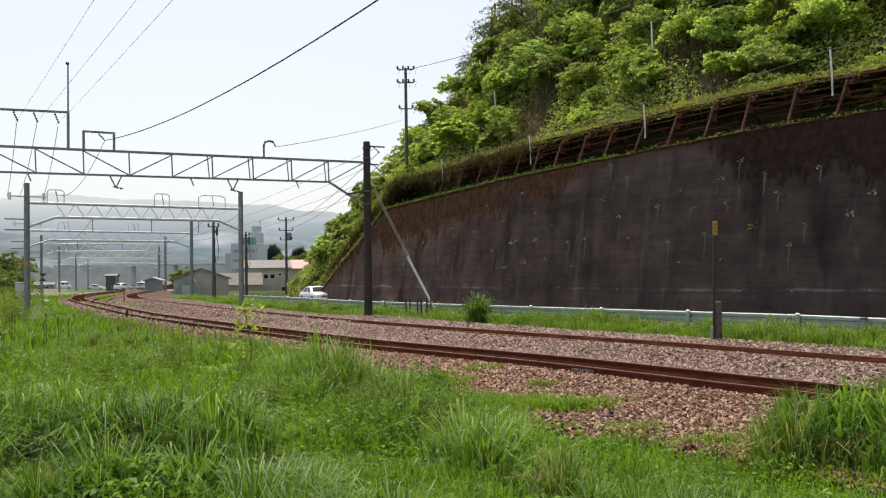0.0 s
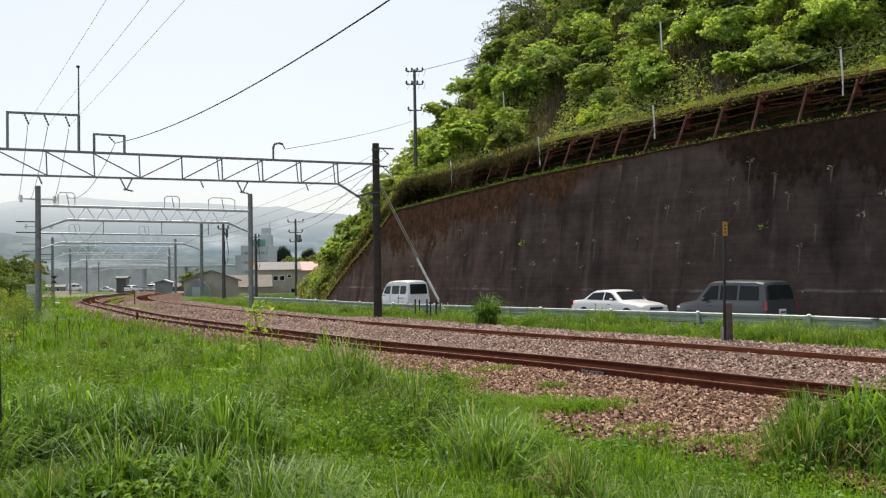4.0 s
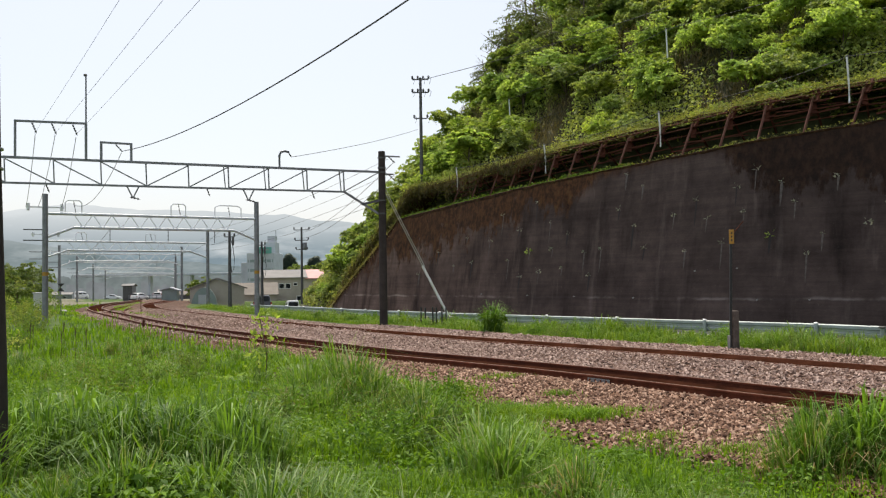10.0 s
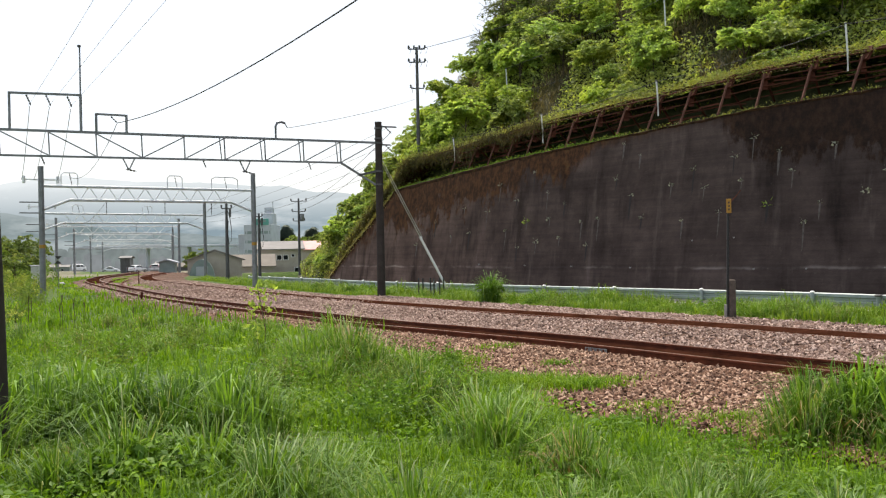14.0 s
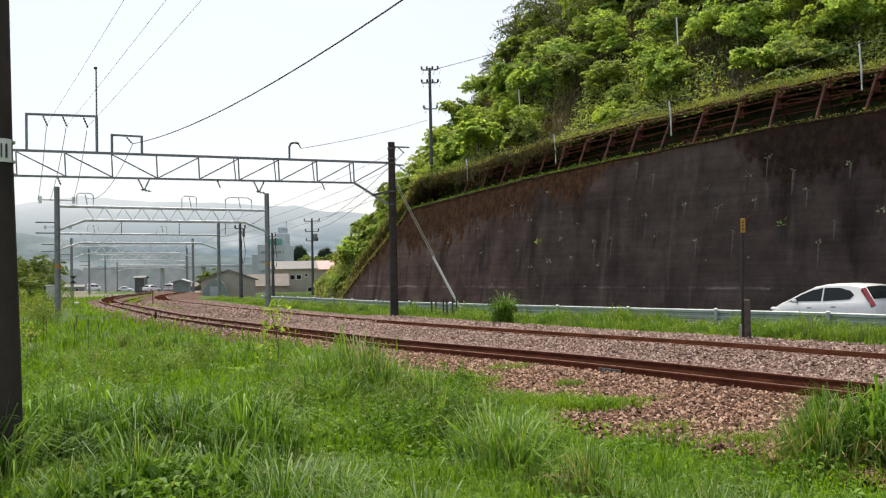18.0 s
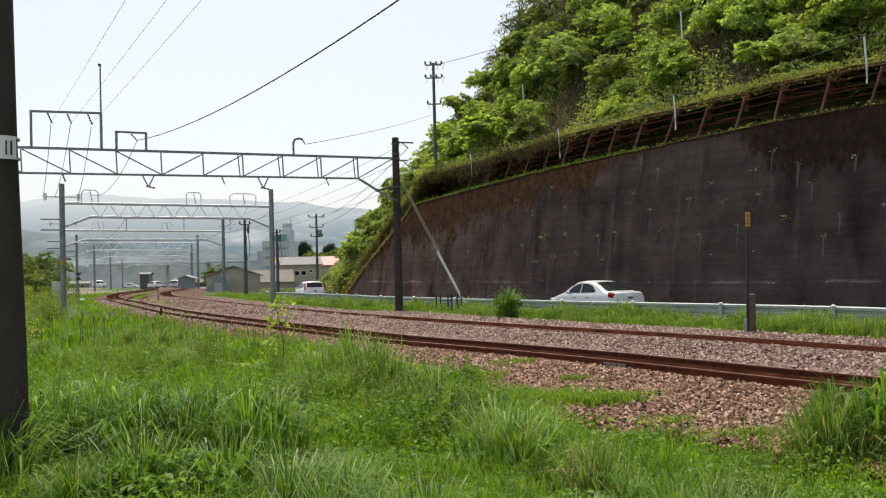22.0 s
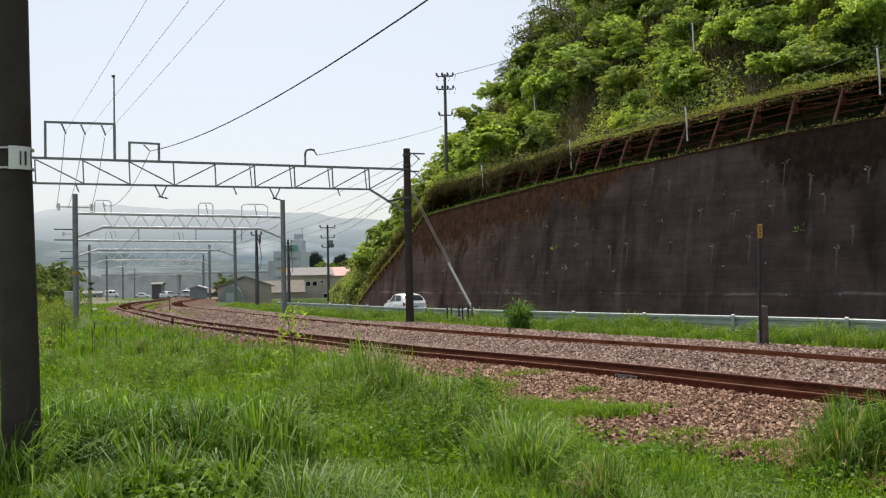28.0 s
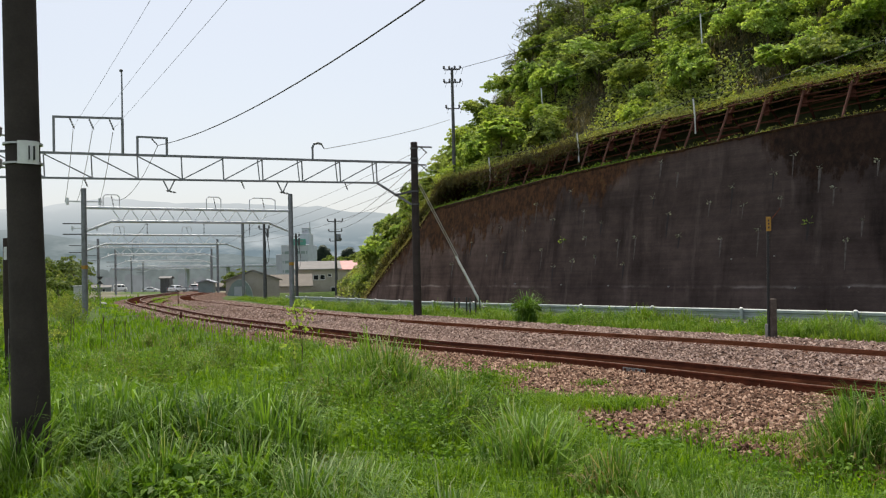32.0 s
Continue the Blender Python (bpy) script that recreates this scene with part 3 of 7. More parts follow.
def build_hill():
    ss = np.arange(-40, 112, 1.0)
    qs = np.r_[np.arange(0, 12, 0.8), np.arange(12, 60, 2.5)]
    vs = []
    for s in ss:
        top = float(wall_top(s))
        for q in qs:
            x, y = wall_xy(s, top, q + 0.35)
            vs.append((x, y, float(hill_z(s, q)) + 0.35 * noise.noise(Vector((x * 0.4, y * 0.4, 0))) * min(1, q / 4)))
    w = len(qs)
    i = (np.arange(len(ss) - 1)[:, None] * w + np.arange(w - 1)[None]).ravel()
    ob = new("hillside", raw("hillside", np.array(vs), np.stack([i, i + 1, i + w + 1, i + w], 1), M_SOIL, True))
    tagged(ob, "steep wooded hillside above the retaining wall", "hillside", kind="structure")


build_ground()
build_yard()
build_bed()
build_road()
wall = build_wall()
build_hill()


# ---- mountains, with the haze put into their glowing colour ----
def build_mountains():
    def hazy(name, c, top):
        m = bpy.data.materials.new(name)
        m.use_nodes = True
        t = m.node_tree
        # emission: haze, cloud wisps and the fade at the ridge are painted in
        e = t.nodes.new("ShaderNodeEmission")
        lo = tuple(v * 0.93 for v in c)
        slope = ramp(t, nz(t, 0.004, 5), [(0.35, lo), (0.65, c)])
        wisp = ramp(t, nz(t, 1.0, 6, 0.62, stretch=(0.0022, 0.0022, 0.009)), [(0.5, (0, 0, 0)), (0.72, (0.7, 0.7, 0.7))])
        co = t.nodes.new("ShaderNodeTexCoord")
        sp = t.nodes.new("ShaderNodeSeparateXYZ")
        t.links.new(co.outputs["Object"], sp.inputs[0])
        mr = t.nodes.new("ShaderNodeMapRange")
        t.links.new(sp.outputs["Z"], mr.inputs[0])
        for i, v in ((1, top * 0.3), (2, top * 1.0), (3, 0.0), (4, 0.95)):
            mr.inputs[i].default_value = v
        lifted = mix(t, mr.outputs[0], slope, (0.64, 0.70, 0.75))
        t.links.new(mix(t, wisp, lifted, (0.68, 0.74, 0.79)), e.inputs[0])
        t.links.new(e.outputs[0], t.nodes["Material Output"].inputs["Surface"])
        return m
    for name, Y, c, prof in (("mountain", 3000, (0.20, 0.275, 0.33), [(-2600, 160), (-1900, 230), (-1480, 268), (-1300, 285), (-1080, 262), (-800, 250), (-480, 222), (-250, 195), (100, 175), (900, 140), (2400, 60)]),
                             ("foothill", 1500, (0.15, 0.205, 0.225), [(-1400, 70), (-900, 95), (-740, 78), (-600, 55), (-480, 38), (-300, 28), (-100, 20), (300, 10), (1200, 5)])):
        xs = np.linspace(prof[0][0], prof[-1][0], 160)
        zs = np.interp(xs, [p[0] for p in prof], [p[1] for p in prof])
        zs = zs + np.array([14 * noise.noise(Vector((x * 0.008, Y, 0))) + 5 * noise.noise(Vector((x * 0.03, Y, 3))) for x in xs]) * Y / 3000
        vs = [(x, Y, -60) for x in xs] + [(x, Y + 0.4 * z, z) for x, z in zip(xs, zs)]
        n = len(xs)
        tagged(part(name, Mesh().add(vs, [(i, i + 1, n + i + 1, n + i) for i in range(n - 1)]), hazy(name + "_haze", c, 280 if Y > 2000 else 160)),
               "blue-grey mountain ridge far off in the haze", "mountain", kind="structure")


build_mountains()


# ---- the two tracks ----
RAIL = [(-.06, -.15), (.06, -.15), (.06, -.137), (.012, -.122), (.011, -.045), (.033, -.035), (.033, -.006), (.026, 0), (-.026, 0), (-.033, -.006), (-.033, -.035), (-.011, -.045), (-.012, -.122), (-.06, -.137)]


def build_track(name, line, first, second, s0, s1, label, deep=-0.13):
    tr = thing(name, pose(0, 0, 0), label, "railway track", "tracks", "structure")
    for o in (first, second):
        r = part("rail", sweep(line, s0, s1, [(o + a, b) for a, b in RAIL], 0, 0.8), M_RUST, tr, "rusty brown steel rail")
        part("running_edge", sweep(line, s0, s1, [(o - .022, 0), (o - .022, .0025), (o + .022, .0025), (o + .022, 0)], 0, 0.8), M_RAILTOP, r, "thin worn line on the rail head")
    sl = data_of("sleeper", Mesh().box((0, 0, -0.235), (0.22, 2.1, 0.17), 0, 0.02), M_TIMBER)
    mid = (first + second) / 2
    part("stained_ballast", sweep(line, s0, s1, [(first + 0.07, deep + 0.04), (first + 0.3, deep), (second - 0.3, deep), (second - 0.07, deep + 0.04)], 0, 0.8, False), M_RUSTBED, tr, "rust-stained stones between the rails")
    for s in np.arange(s0 + 8, s0 + 8 + 0.62 * 120, 0.62):
        x, y = line.at(s, mid)
        part("sleeper", sl, None, tr, at=Matrix.Translation((x, y, 0)) @ Matrix.Rotation(line.heading(s), 4, "Z"))
    return tr


build_track("railway_track", NEAR, 0.0, 1.067, 0, 200, "rusty rails of the nearer track on brown ballast")
build_track("railway_track", FAR, -1.067, 0.0, 0, 200, "rusty rails of the farther track on pinkish ballast", -0.045)


def build_crossover():
    line = Line([(-19.0, 51.0), (-21.6, 57), (-24.2, 64.5), (-26.2, 72.5), (-27.6, 81), (-29.0, 92)], origin=0)
    tr = thing("crossover_track", pose(0, 0, 0), "rusty crossover rails linking the two tracks", "railway track", "tracks", "structure")
    for o in (0.0, 1.067):
        part("rail", sweep(line, 0.5, 40, [(o + a, b - 0.003) for a, b in RAIL], 0, 0.8), M_RUST, tr, "rusty brown steel rail")


build_crossover()


def build_joint():
    j = thing("rail_joint", pose(0, 0, 0), "bolted fishplate joining two lengths of rail", "fishplate")
    s = float(NEAR.to([(2.85, 16.5)])[0][0])
    part("fishplate", sweep(NEAR, s - 0.28, s + 0.28, [(-.052, -.115), (-.034, -.115), (-.034, -.05), (-.052, -.05)], 0, 0.28), M_STEEL, j, "pale bolted plate")
    for k in range(4):
        x, y = NEAR.at(s - 0.21 + 0.14 * k, -0.06)
        part("bolt", Mesh().lathe([(0.016, -0.02), (0.016, 0.02)], 6, (x, y, -0.082)), M_RUST, j)


build_joint()


# ---- posts, gantries and wires ----
def insulator(m, p, q, r=0.06, n=3):
    """Stacked discs on a rod from p to q."""
    p, q = Vector(p), Vector(q)
    d = q - p
    m.tube([p, q], 0.015, 6)
    for i in range(n):
        c = p + d * ((i + 0.7) / (n + 0.4))
        u = d.normalized() * 0.035
        m.tube([c - u, c, c + u], r, 8, r * 0.45)
    return m


def cable(name, p, q, sag, r, label, n=14, mat=None):
    p, q = Vector(p), Vector(q)
    pts = [p.lerp(q, i / n) - Vector((0, 0, 4 * sag * (i / n) * (1 - i / n))) for i in range(n + 1)]
    ob = part(name, Mesh().tube(pts, r, 6), mat or M_WIRE)
    return tagged(ob, label, "cable", "overhead cables")


def gantry_one():
    o, a = Vector((-2.72, 39.4, -0.1)), Vector((-.912, -.41, 0))
    g = thing("portal_gantry", Matrix.Translation(o), "dark lattice steel portal over the tracks on concrete masts", "gantry", "gantries")
    P = lambda s, z: a * s + Vector((0, 0, z + 0.1))
    for s, h in ((0, 7.52), (20.2, 7.4)):
        m = part("mast", Mesh().tube([P(s, -0.5), P(s, 3.5), P(s, h)], 0.185, 14, 0.15), M_POLE, g, "dark round concrete mast", True)
        for z in (4.72, 5.3, 6.55, 6.75, 7.2):
            part("clamp_band", Mesh().tube([P(s, z), P(s, z + 0.07)], 0.185, 14), M_DSTEEL, m)
    L = 20.1
    part("top_chord", Mesh().bar(P(0.1, 6.6), P(L, 6.66), 0.1, 0.09), M_STEEL, g)
    part("bottom_chord", Mesh().bar(P(1.75, 5.68), P(L - 1.7, 5.68), 0.09, 0.075), M_STEEL, g)
    st = [1.75, 3.39, 5.04, 6.71, 8.31, 9.94, 11.62, 13.31, 15.0, 16.7, 18.4]
    for s in st:
        part("vertical_post", Mesh().bar(P(s, 5.7), P(s + 0.03, 6.58), 0.05), M_STEEL, g)
    for s in st[:4]:
        part("vertical_post", Mesh().bar(P(s + 0.14, 5.7), P(s + 0.22, 6.58), 0.04), M_STEEL, g)
    for k, s in enumerate(st[:-1]):
        e = st[k + 1]
        p, q = ((P(s, 5.7), P(e, 6.58)), (P(e, 5.7), P(s, 6.58)))[0 if s > 9.5 else 1]
        part("diagonal", Mesh().bar(p, q, 0.045), M_STEEL, g)
    part("diagonal", Mesh().bar(P(1.75, 5.7), P(0.2, 6.55), 0.045), M_STEEL, g)
    part("knee_brace", Mesh().bar(P(1.75, 5.68), P(0.18, 4.75), 0.085), M_STEEL, g)
    part("knee_brace", Mesh().bar(P(L - 1.7, 5.68), P(L, 4.75), 0.085), M_STEEL, g)
    part("side_strut", Mesh().bar(P(0.1, 5.35), P(0.95, 5.15), 0.1), M_DSTEEL, g)
    for z, l in ((7.32, 0.85), (6.52, 0.55)):
        arm = part("bracket_arm", Mesh().bar(P(0.15, z), P(-l, z), 0.06), M_DSTEEL, g)
        part("insulator", insulator(Mesh(), P(-0.3, z), P(-0.62, z - 0.28), 0.045), M_DSTEEL, arm)
    # feeder frame with three hanging insulators and a lightning rod
    fr = part("feeder_frame", Mesh().bar(P(14.66, 6.6), P(14.66, 8.06), 0.07).bar(P(12.18, 6.6), P(12.18, 8.06), 0.08).bar(P(14.7, 8.03), P(12.15, 8.06), 0.08), M_STEEL, g)
    for s in (13.97, 13.28, 12.54):
        part("insulator", insulator(Mesh(), P(s + 0.12, 8.0), P(s - 0.05, 7.58), 0.045, 4), M_DSTEEL, fr)
    rod = part("lightning_rod", Mesh().tube([P(12.18, 8.05), P(12.18, 9.95)], 0.035, 8, 0.03), M_STEEL, g)
    part("rod_cap", Mesh().box(P(12.2, 9.95), (0.12, 0.1, 0.1), 0, 0.02), M_DSTEEL, rod)
    sf = part("small_frame", Mesh().bar(P(11.63, 6.6), P(11.63, 7.38), 0.075).bar(P(10.52, 6.6), P(10.52, 7.36), 0.075).bar(P(11.67, 7.36), P(10.48, 7.34), 0.1, 0.07), M_STEEL, g)
    part("insulator", insulator(Mesh(), P(11.1, 7.3), P(10.86, 7.04), 0.04), M_DSTEEL, sf)
    hook = [P(4.59, 6.6), P(4.59, 7.15), P(4.52, 7.3), P(4.35, 7.34), P(4.18, 7.3)]
    hk = part("hooked_post", Mesh().tube(hook, 0.05, 8), M_STEEL, g)
    part("insulator", insulator(Mesh(), P(4.2, 7.3), P(4.08, 7.1), 0.035), M_DSTEEL, hk)
    for s in (10.46, 5.9):
        v = part("v_hanger", Mesh().bar(P(s + 0.22, 5.66), P(s, 5.2), 0.05).bar(P(s - 0.22, 5.66), P(s, 5.2), 0.05), M_STEEL, g)
        part("insulator", insulator(Mesh(), P(s + 0.12, 5.24), P(s - 0.28, 5.16), 0.05), M_DSTEEL, v)
    for s in (3.2, 13.6, 7.6):
        part("hanging_insulator", insulator(Mesh(), P(s, 5.66), P(s - 0.12, 5.35), 0.04), M_DSTEEL, g)
    return lambda s, z: o + a * s + Vector((0, 0, z + 0.1))


def gantry_far(p_left, p_right, hz_, zt, zb, cells, hoops, dark):
    """A lattice portal between two masts given as (x, y); zt, zb: heights of its chords."""
    l, r = Vector((*p_left, 0)), Vector((*p_right, 0))
    zg = float(ground_z(l.x, l.y)[0])
    g = thing("portal_gantry", Matrix.Translation((l.x, l.y, zg)), "grey lattice steel portal over the tracks farther along the line", "gantry", "gantries")
    d = r - l
    P = lambda f, z: d * f + Vector((0, 0, z - zg))
    for f in (0, 1):
        part("mast", Mesh().tube([P(f, zg - 0.6), P(f, hz_)], 0.17, 10, 0.15), dark, g, "grey round mast", True)
    if len(hoops) == 3:
        for f in (0, 1):
            part("warning_band", Mesh().tube([P(f, 2.35), P(f, 2.55)], 0.172, 10), M_YELLOW, g, "faded yellow band on the mast", True)
    e, q = 0.12, 0.085 if len(hoops) > 1 else 0.06
    part("top_chord", Mesh().tube([P(0, zt), P(1, zt)], q, 10), M_TUBE, g, smooth=True)
    part("bottom_chord", Mesh().tube([P(e, zb), P(1 - e, zb)], q, 10), M_TUBE, g, smooth=True)
    part("knee_brace", Mesh().tube([P(e, zb), P(0, zb - 0.6)], q * 0.85, 8), M_TUBE, g, smooth=True)
    part("knee_brace", Mesh().tube([P(1 - e, zb), P(1, zb - 0.6)], q * 0.85, 8), M_TUBE, g, smooth=True)
    for i in range(cells):
        a0, a1, a2 = (e + (1 - 2 * e) * (i + k) / cells for k in (0, 0.5, 1))
        part("diagonal", Mesh().bar(P(a0, zt), P(a1, zb), 0.04), M_PALESTEEL, g)
        part("diagonal", Mesh().bar(P(a1, zb), P(a2, zt), 0.04), M_PALESTEEL, g)
    for f in hoops:
        w = (1.7 if len(hoops) == 3 and f > 0.8 else 0.9) / d.length / 2
        part("wire_hoop", Mesh().tube([P(f - w, zt), P(f - w, zt + 0.65), P(f - w * 0.7, zt + 0.78), P(f + w * 0.7, zt + 0.78), P(f + w, zt + 0.65), P(f + w, zt)], 0.035, 6), M_PALESTEEL, g)
        part("insulator", insulator(Mesh(), P(f, zt + 0.75), P(f + 0.01, zt + 0.1), 0.045), M_DSTEEL, g)
    for f in (0.28, 0.55, 0.78):
        part("hanging_insulator", insulator(Mesh(), P(f, zb), P(f, zb - 0.8), 0.045), M_DSTEEL, g)
    arm = part("cross_arm", Mesh().bar(P(-0.08, hz_ - 0.75), P(0.08, hz_ - 0.75), 0.08), M_PALESTEEL, g)
    for f in (-0.07, 0.07):
        part("insulator", Mesh().tube([P(f, hz_ - 0.95), P(f, hz_ - 0.55)], 0.09, 8), M_PALESTEEL, arm)
    part("side_arm", Mesh().bar(P(0, zb - 0.15), P(-0.09, zb - 0.15), 0.06), M_DSTEEL, g)
    part("side_arm", Mesh().bar(P(0, zb - 0.75), P(-0.09, zb - 0.75), 0.06), M_DSTEEL, g)
    return g


G1 = gantry_one()
gantry_far((-22.4, 50.0), (-12.0, 57.0), 6.95, 5.85, 5.08, 9, (0.12, 0.6, 0.85), M_STEEL)
gantry_far((-34.0, 76.0), (-22.7, 85.5), 6.9, 5.6, 4.8, 8, (0.2, 0.62), M_STEEL)
gantry_far((-44.5, 103.0), (-33.0, 112.0), 6.4, 5.4, 4.6, 7, (0.3,), M_STEEL)
gantry_far((-54.0, 131.0), (-42.2, 140.0), 6.0, 5.1, 4.3, 6, (), M_STEEL)
gantry_far((-65.0, 165.0), (-52.0, 172.0), 5.6, 4.6, 3.9, 6, (), M_STEEL)
gantry_far((-78.0, 205.0), (-64.0, 212.0), 5.2, 4.3, 3.6, 6, (), M_STEEL)


def near_pole():
    at = (-3.918, 7.62, 0.05)
    p = thing("utility_pole", Matrix.Translation(at), "thick dark concrete pole in the grass with a white number plate", "utility pole")
    sh = part("shaft", Mesh().tube([(0.03, 0, -0.5), (0.01, 0, 1.2), (-0.03, 0, 2.9), (-0.1, 0, 8.4)], 0.164, 28, 0.128), M_POLE, p, smooth=True)
    flakes = random.Random(12)
    for i in range(16):
        z = 0.22 + 0.07 * i + flakes.uniform(-0.02, 0.02)
        a0 = radians(197 + flakes.uniform(-5, 9))
        r = 0.165 - 0.0045 * z
        w = flakes.uniform(0.05, 0.16)
        x0 = 0.022 - 0.012 * z
        v = [(x0 + r * math.cos(a0 + k * w), r * math.sin(a0 + k * w), z + q * flakes.uniform(0.04, 0.075)) for k, q in ((0, -1), (1, -0.7), (1.2, 0.8), (0.1, 1))]
        part("paint_flake", Mesh().add(v + [(x * 1.0 - 0.004, y - 0.004, q) for x, y, q in v], [(0, 1, 2, 3), (7, 6, 5, 4), (0, 4, 5, 1), (1, 5, 6, 2), (2, 6, 7, 3), (3, 7, 4, 0)]), M_FLAKE, sh, "flaked pale paint")
    for z in (2.78, 2.95):
        part("band", Mesh().tube([(-0.03, 0, z - 0.008), (-0.03, 0, z + 0.008)], 0.162, 28), M_GALV, p, "thin steel strap")
    pl = Mesh()
    for i in range(6):
        t0, t1 = (radians(-78 + 11 * (i + k)) for k in (0, 1))
        q = [(-0.03 + 0.165 * math.cos(t), 0.165 * math.sin(t)) for t in (t0, t1)]
        pl.add([(*q[0], 2.765), (*q[1], 2.765), (*q[1], 2.965), (*q[0], 2.965)], [(0, 1, 2, 3)])
    plate = part("number_plate", pl, M_WHITEP, p, "white curved number plate")
    for t in (-46, -32):
        c, s = -0.03 + 0.168 * math.cos(radians(t)), 0.168 * math.sin(radians(t))
        part("mark_bar", Mesh().bar((c, s, 2.80), (c, s, 2.92), 0.008, 0.03, (c + 0.03, s, 0)), M_BLACK, plate)
    for z in (2.80, 3.08):
        ins = part("side_insulator", Mesh().lathe([(0.02, -0.07), (0.055, -0.045), (0.05, 0.0), (0.055, 0.02), (0.02, 0.05)], 12, (-0.255, -0.03, z)), M_INSUL, p, "grey porcelain insulator", True)
        part("insulator_pin", Mesh().tube([(-0.255, -0.03, z - 0.09), (-0.255, -0.03, z - 0.04), (-0.16, -0.02, z - 0.05)], 0.009, 6), M_GALV, ins)
    for o in (0.0, 0.05):
        part("down_cable", Mesh().tube([(-0.2 - o, -0.04, 6.5), (-0.24 - o, -0.05, 3.4), (-0.27, -0.05, 3.1), (-0.26 - o, -0.05, 2.75), (-0.34 - o, 0.0, 2.2), (-0.5 - 2 * o, 0.1, 1.6)], 0.007, 6), M_WIRE, p)
    part("small_tag", Mesh().box((-0.13, -0.125, 2.0), (0.022, 0.02, 0.11), 0.6), M_WHITEP, p)
    o = thing("wooden_pole", Matrix.Translation((-7.85, 14.7, float(ground_z(-7.85, 14.7)[0]))), "dark stained wooden pole standing in the grass", "utility pole")
    part("shaft", Mesh().tube([(0, 0, -0.3), (0.0, 0, 1.4), (0.01, 0, 2.6)], 0.125, 16, 0.12), M_STUB, o, smooth=True)


near_pole()


def sign_post():
    p = thing("line_marker", Matrix.Translation((7.55, 23.7, -0.3)), "thin dark post with a small yellow plate beside a concrete stub", "marker post")
    part("post", Mesh().tube([(-0.02, 0, -0.2), (0.06, 0, 3.0)], 0.035, 10), M_BLACK, p, "dark rusty tube", True)
    pl = part("plate", Mesh().box((0.065, -0.05, 3.13), (0.13, 0.02, 0.38), 0, 0.008), M_YELLOW, p, "faded yellow plate")
    for z in (3.22, 3.13, 3.04):
        part("mark_bar", Mesh().box((0.065, -0.063, z), (0.035, 0.006, 0.05)), M_BLACK, pl)
    part("bracket", Mesh().tube([(0.1, 0, 3.2), (0.28, 0.05, 3.38), (0.42, 0.05, 3.55)], 0.012, 6), M_RUST, p)
    s = thing("concrete_stub", Matrix.Translation((7.75, 23.75, -0.3)), "short thick dark timber post beside a pale concrete stub", "post")
    part("stub", Mesh().box((-0.08, 0, 0.5), (0.19, 0.17, 1.35), 0.2, 0.025), M_OLDPOST, s, "weathered brown-grey timber")
    part("side_stub", Mesh().box((-0.23, -0.03, 0.12), (0.09, 0.09, 0.8), 0.3, 0.01), M_CONC, s)


sign_post()


def guardrail():
    gap = 4.0
    first = float(KERB.to([(4.06, 35.2)])[0][0])
    prof = [(0, .0), (-.05, .025), (-.055, .1), (-.012, .13), (-.012, .205), (-.055, .235), (-.05, .31), (0, .335), (.012, .335), (.012, 0)]
    runs = ((-40.0, -14.03), (-14.0, -2.03), (-2.0, 9.97), (10.0, 25.97), (26.0, 44.0))
    for a, b in runs:
        g = thing("guardrail", pose(0, 0, 0), "pale green steel guardrail along the road", "guardrail", "guardrails")
        ss = np.linspace(first + a, first + b, int((b - a) / 0.8) + 2)
        vs = []
        for s in ss:
            top = float(road_z(s)) + 0.76
            vs += [(*KERB.at(s, o), top - 0.335 + h) for o, h in prof]
        n = len(prof)
        fs = [(k * n + j, k * n + (j + 1) % n, (k + 1) * n + (j + 1) % n, (k + 1) * n + j) for k in range(len(ss) - 1) for j in range(n)]
        fs += [tuple(range(n - 1, -1, -1)), tuple((len(ss) - 1) * n + j for j in range(n))]
        beam = part("beam", Mesh().add(vs, fs), M_GUARD, g, "ribbed steel beam")
        for s in np.arange(math.ceil(a / gap) * gap, b + 0.1, gap):
            x, y = KERB.at(first + s, -0.02)
            z = float(road_z(first + s))
            po = part("post", Mesh().lathe([(0.057, -0.5), (0.057, 0.75), (0.05, 0.775)], 10, (x - 0.07, y - 0.05, z)), M_GUARD, g, "round steel post", True)
            part("post_cap", Mesh().lathe([(0.066, 0), (0.066, 0.025), (0.03, 0.05)], 10, (x - 0.07, y - 0.05, z + 0.76)), M_WHITEP, po, smooth=True)
            part("bolt", Mesh().box((x - 0.085, y - 0.06, z + 0.59), (0.05, 0.05, 0.05), 0.9, 0.01), M_GALV, beam)
    k = thing("guardrail_stub", Matrix.Translation((*KERB.at(first - 14.0, -0.16), float(road_z(first - 14.0)))), "short pale steel post with a dark cap at the guardrail", "post")
    part("post", Mesh().tube([(0, 0, -0.3), (0, 0, 0.72)], 0.05, 10), M_GUARD, k, smooth=True)
    part("cap", Mesh().box((0, 0, 0.74), (0.2, 0.16, 0.05), 0.9, 0.015), M_DSTEEL, k)


guardrail()


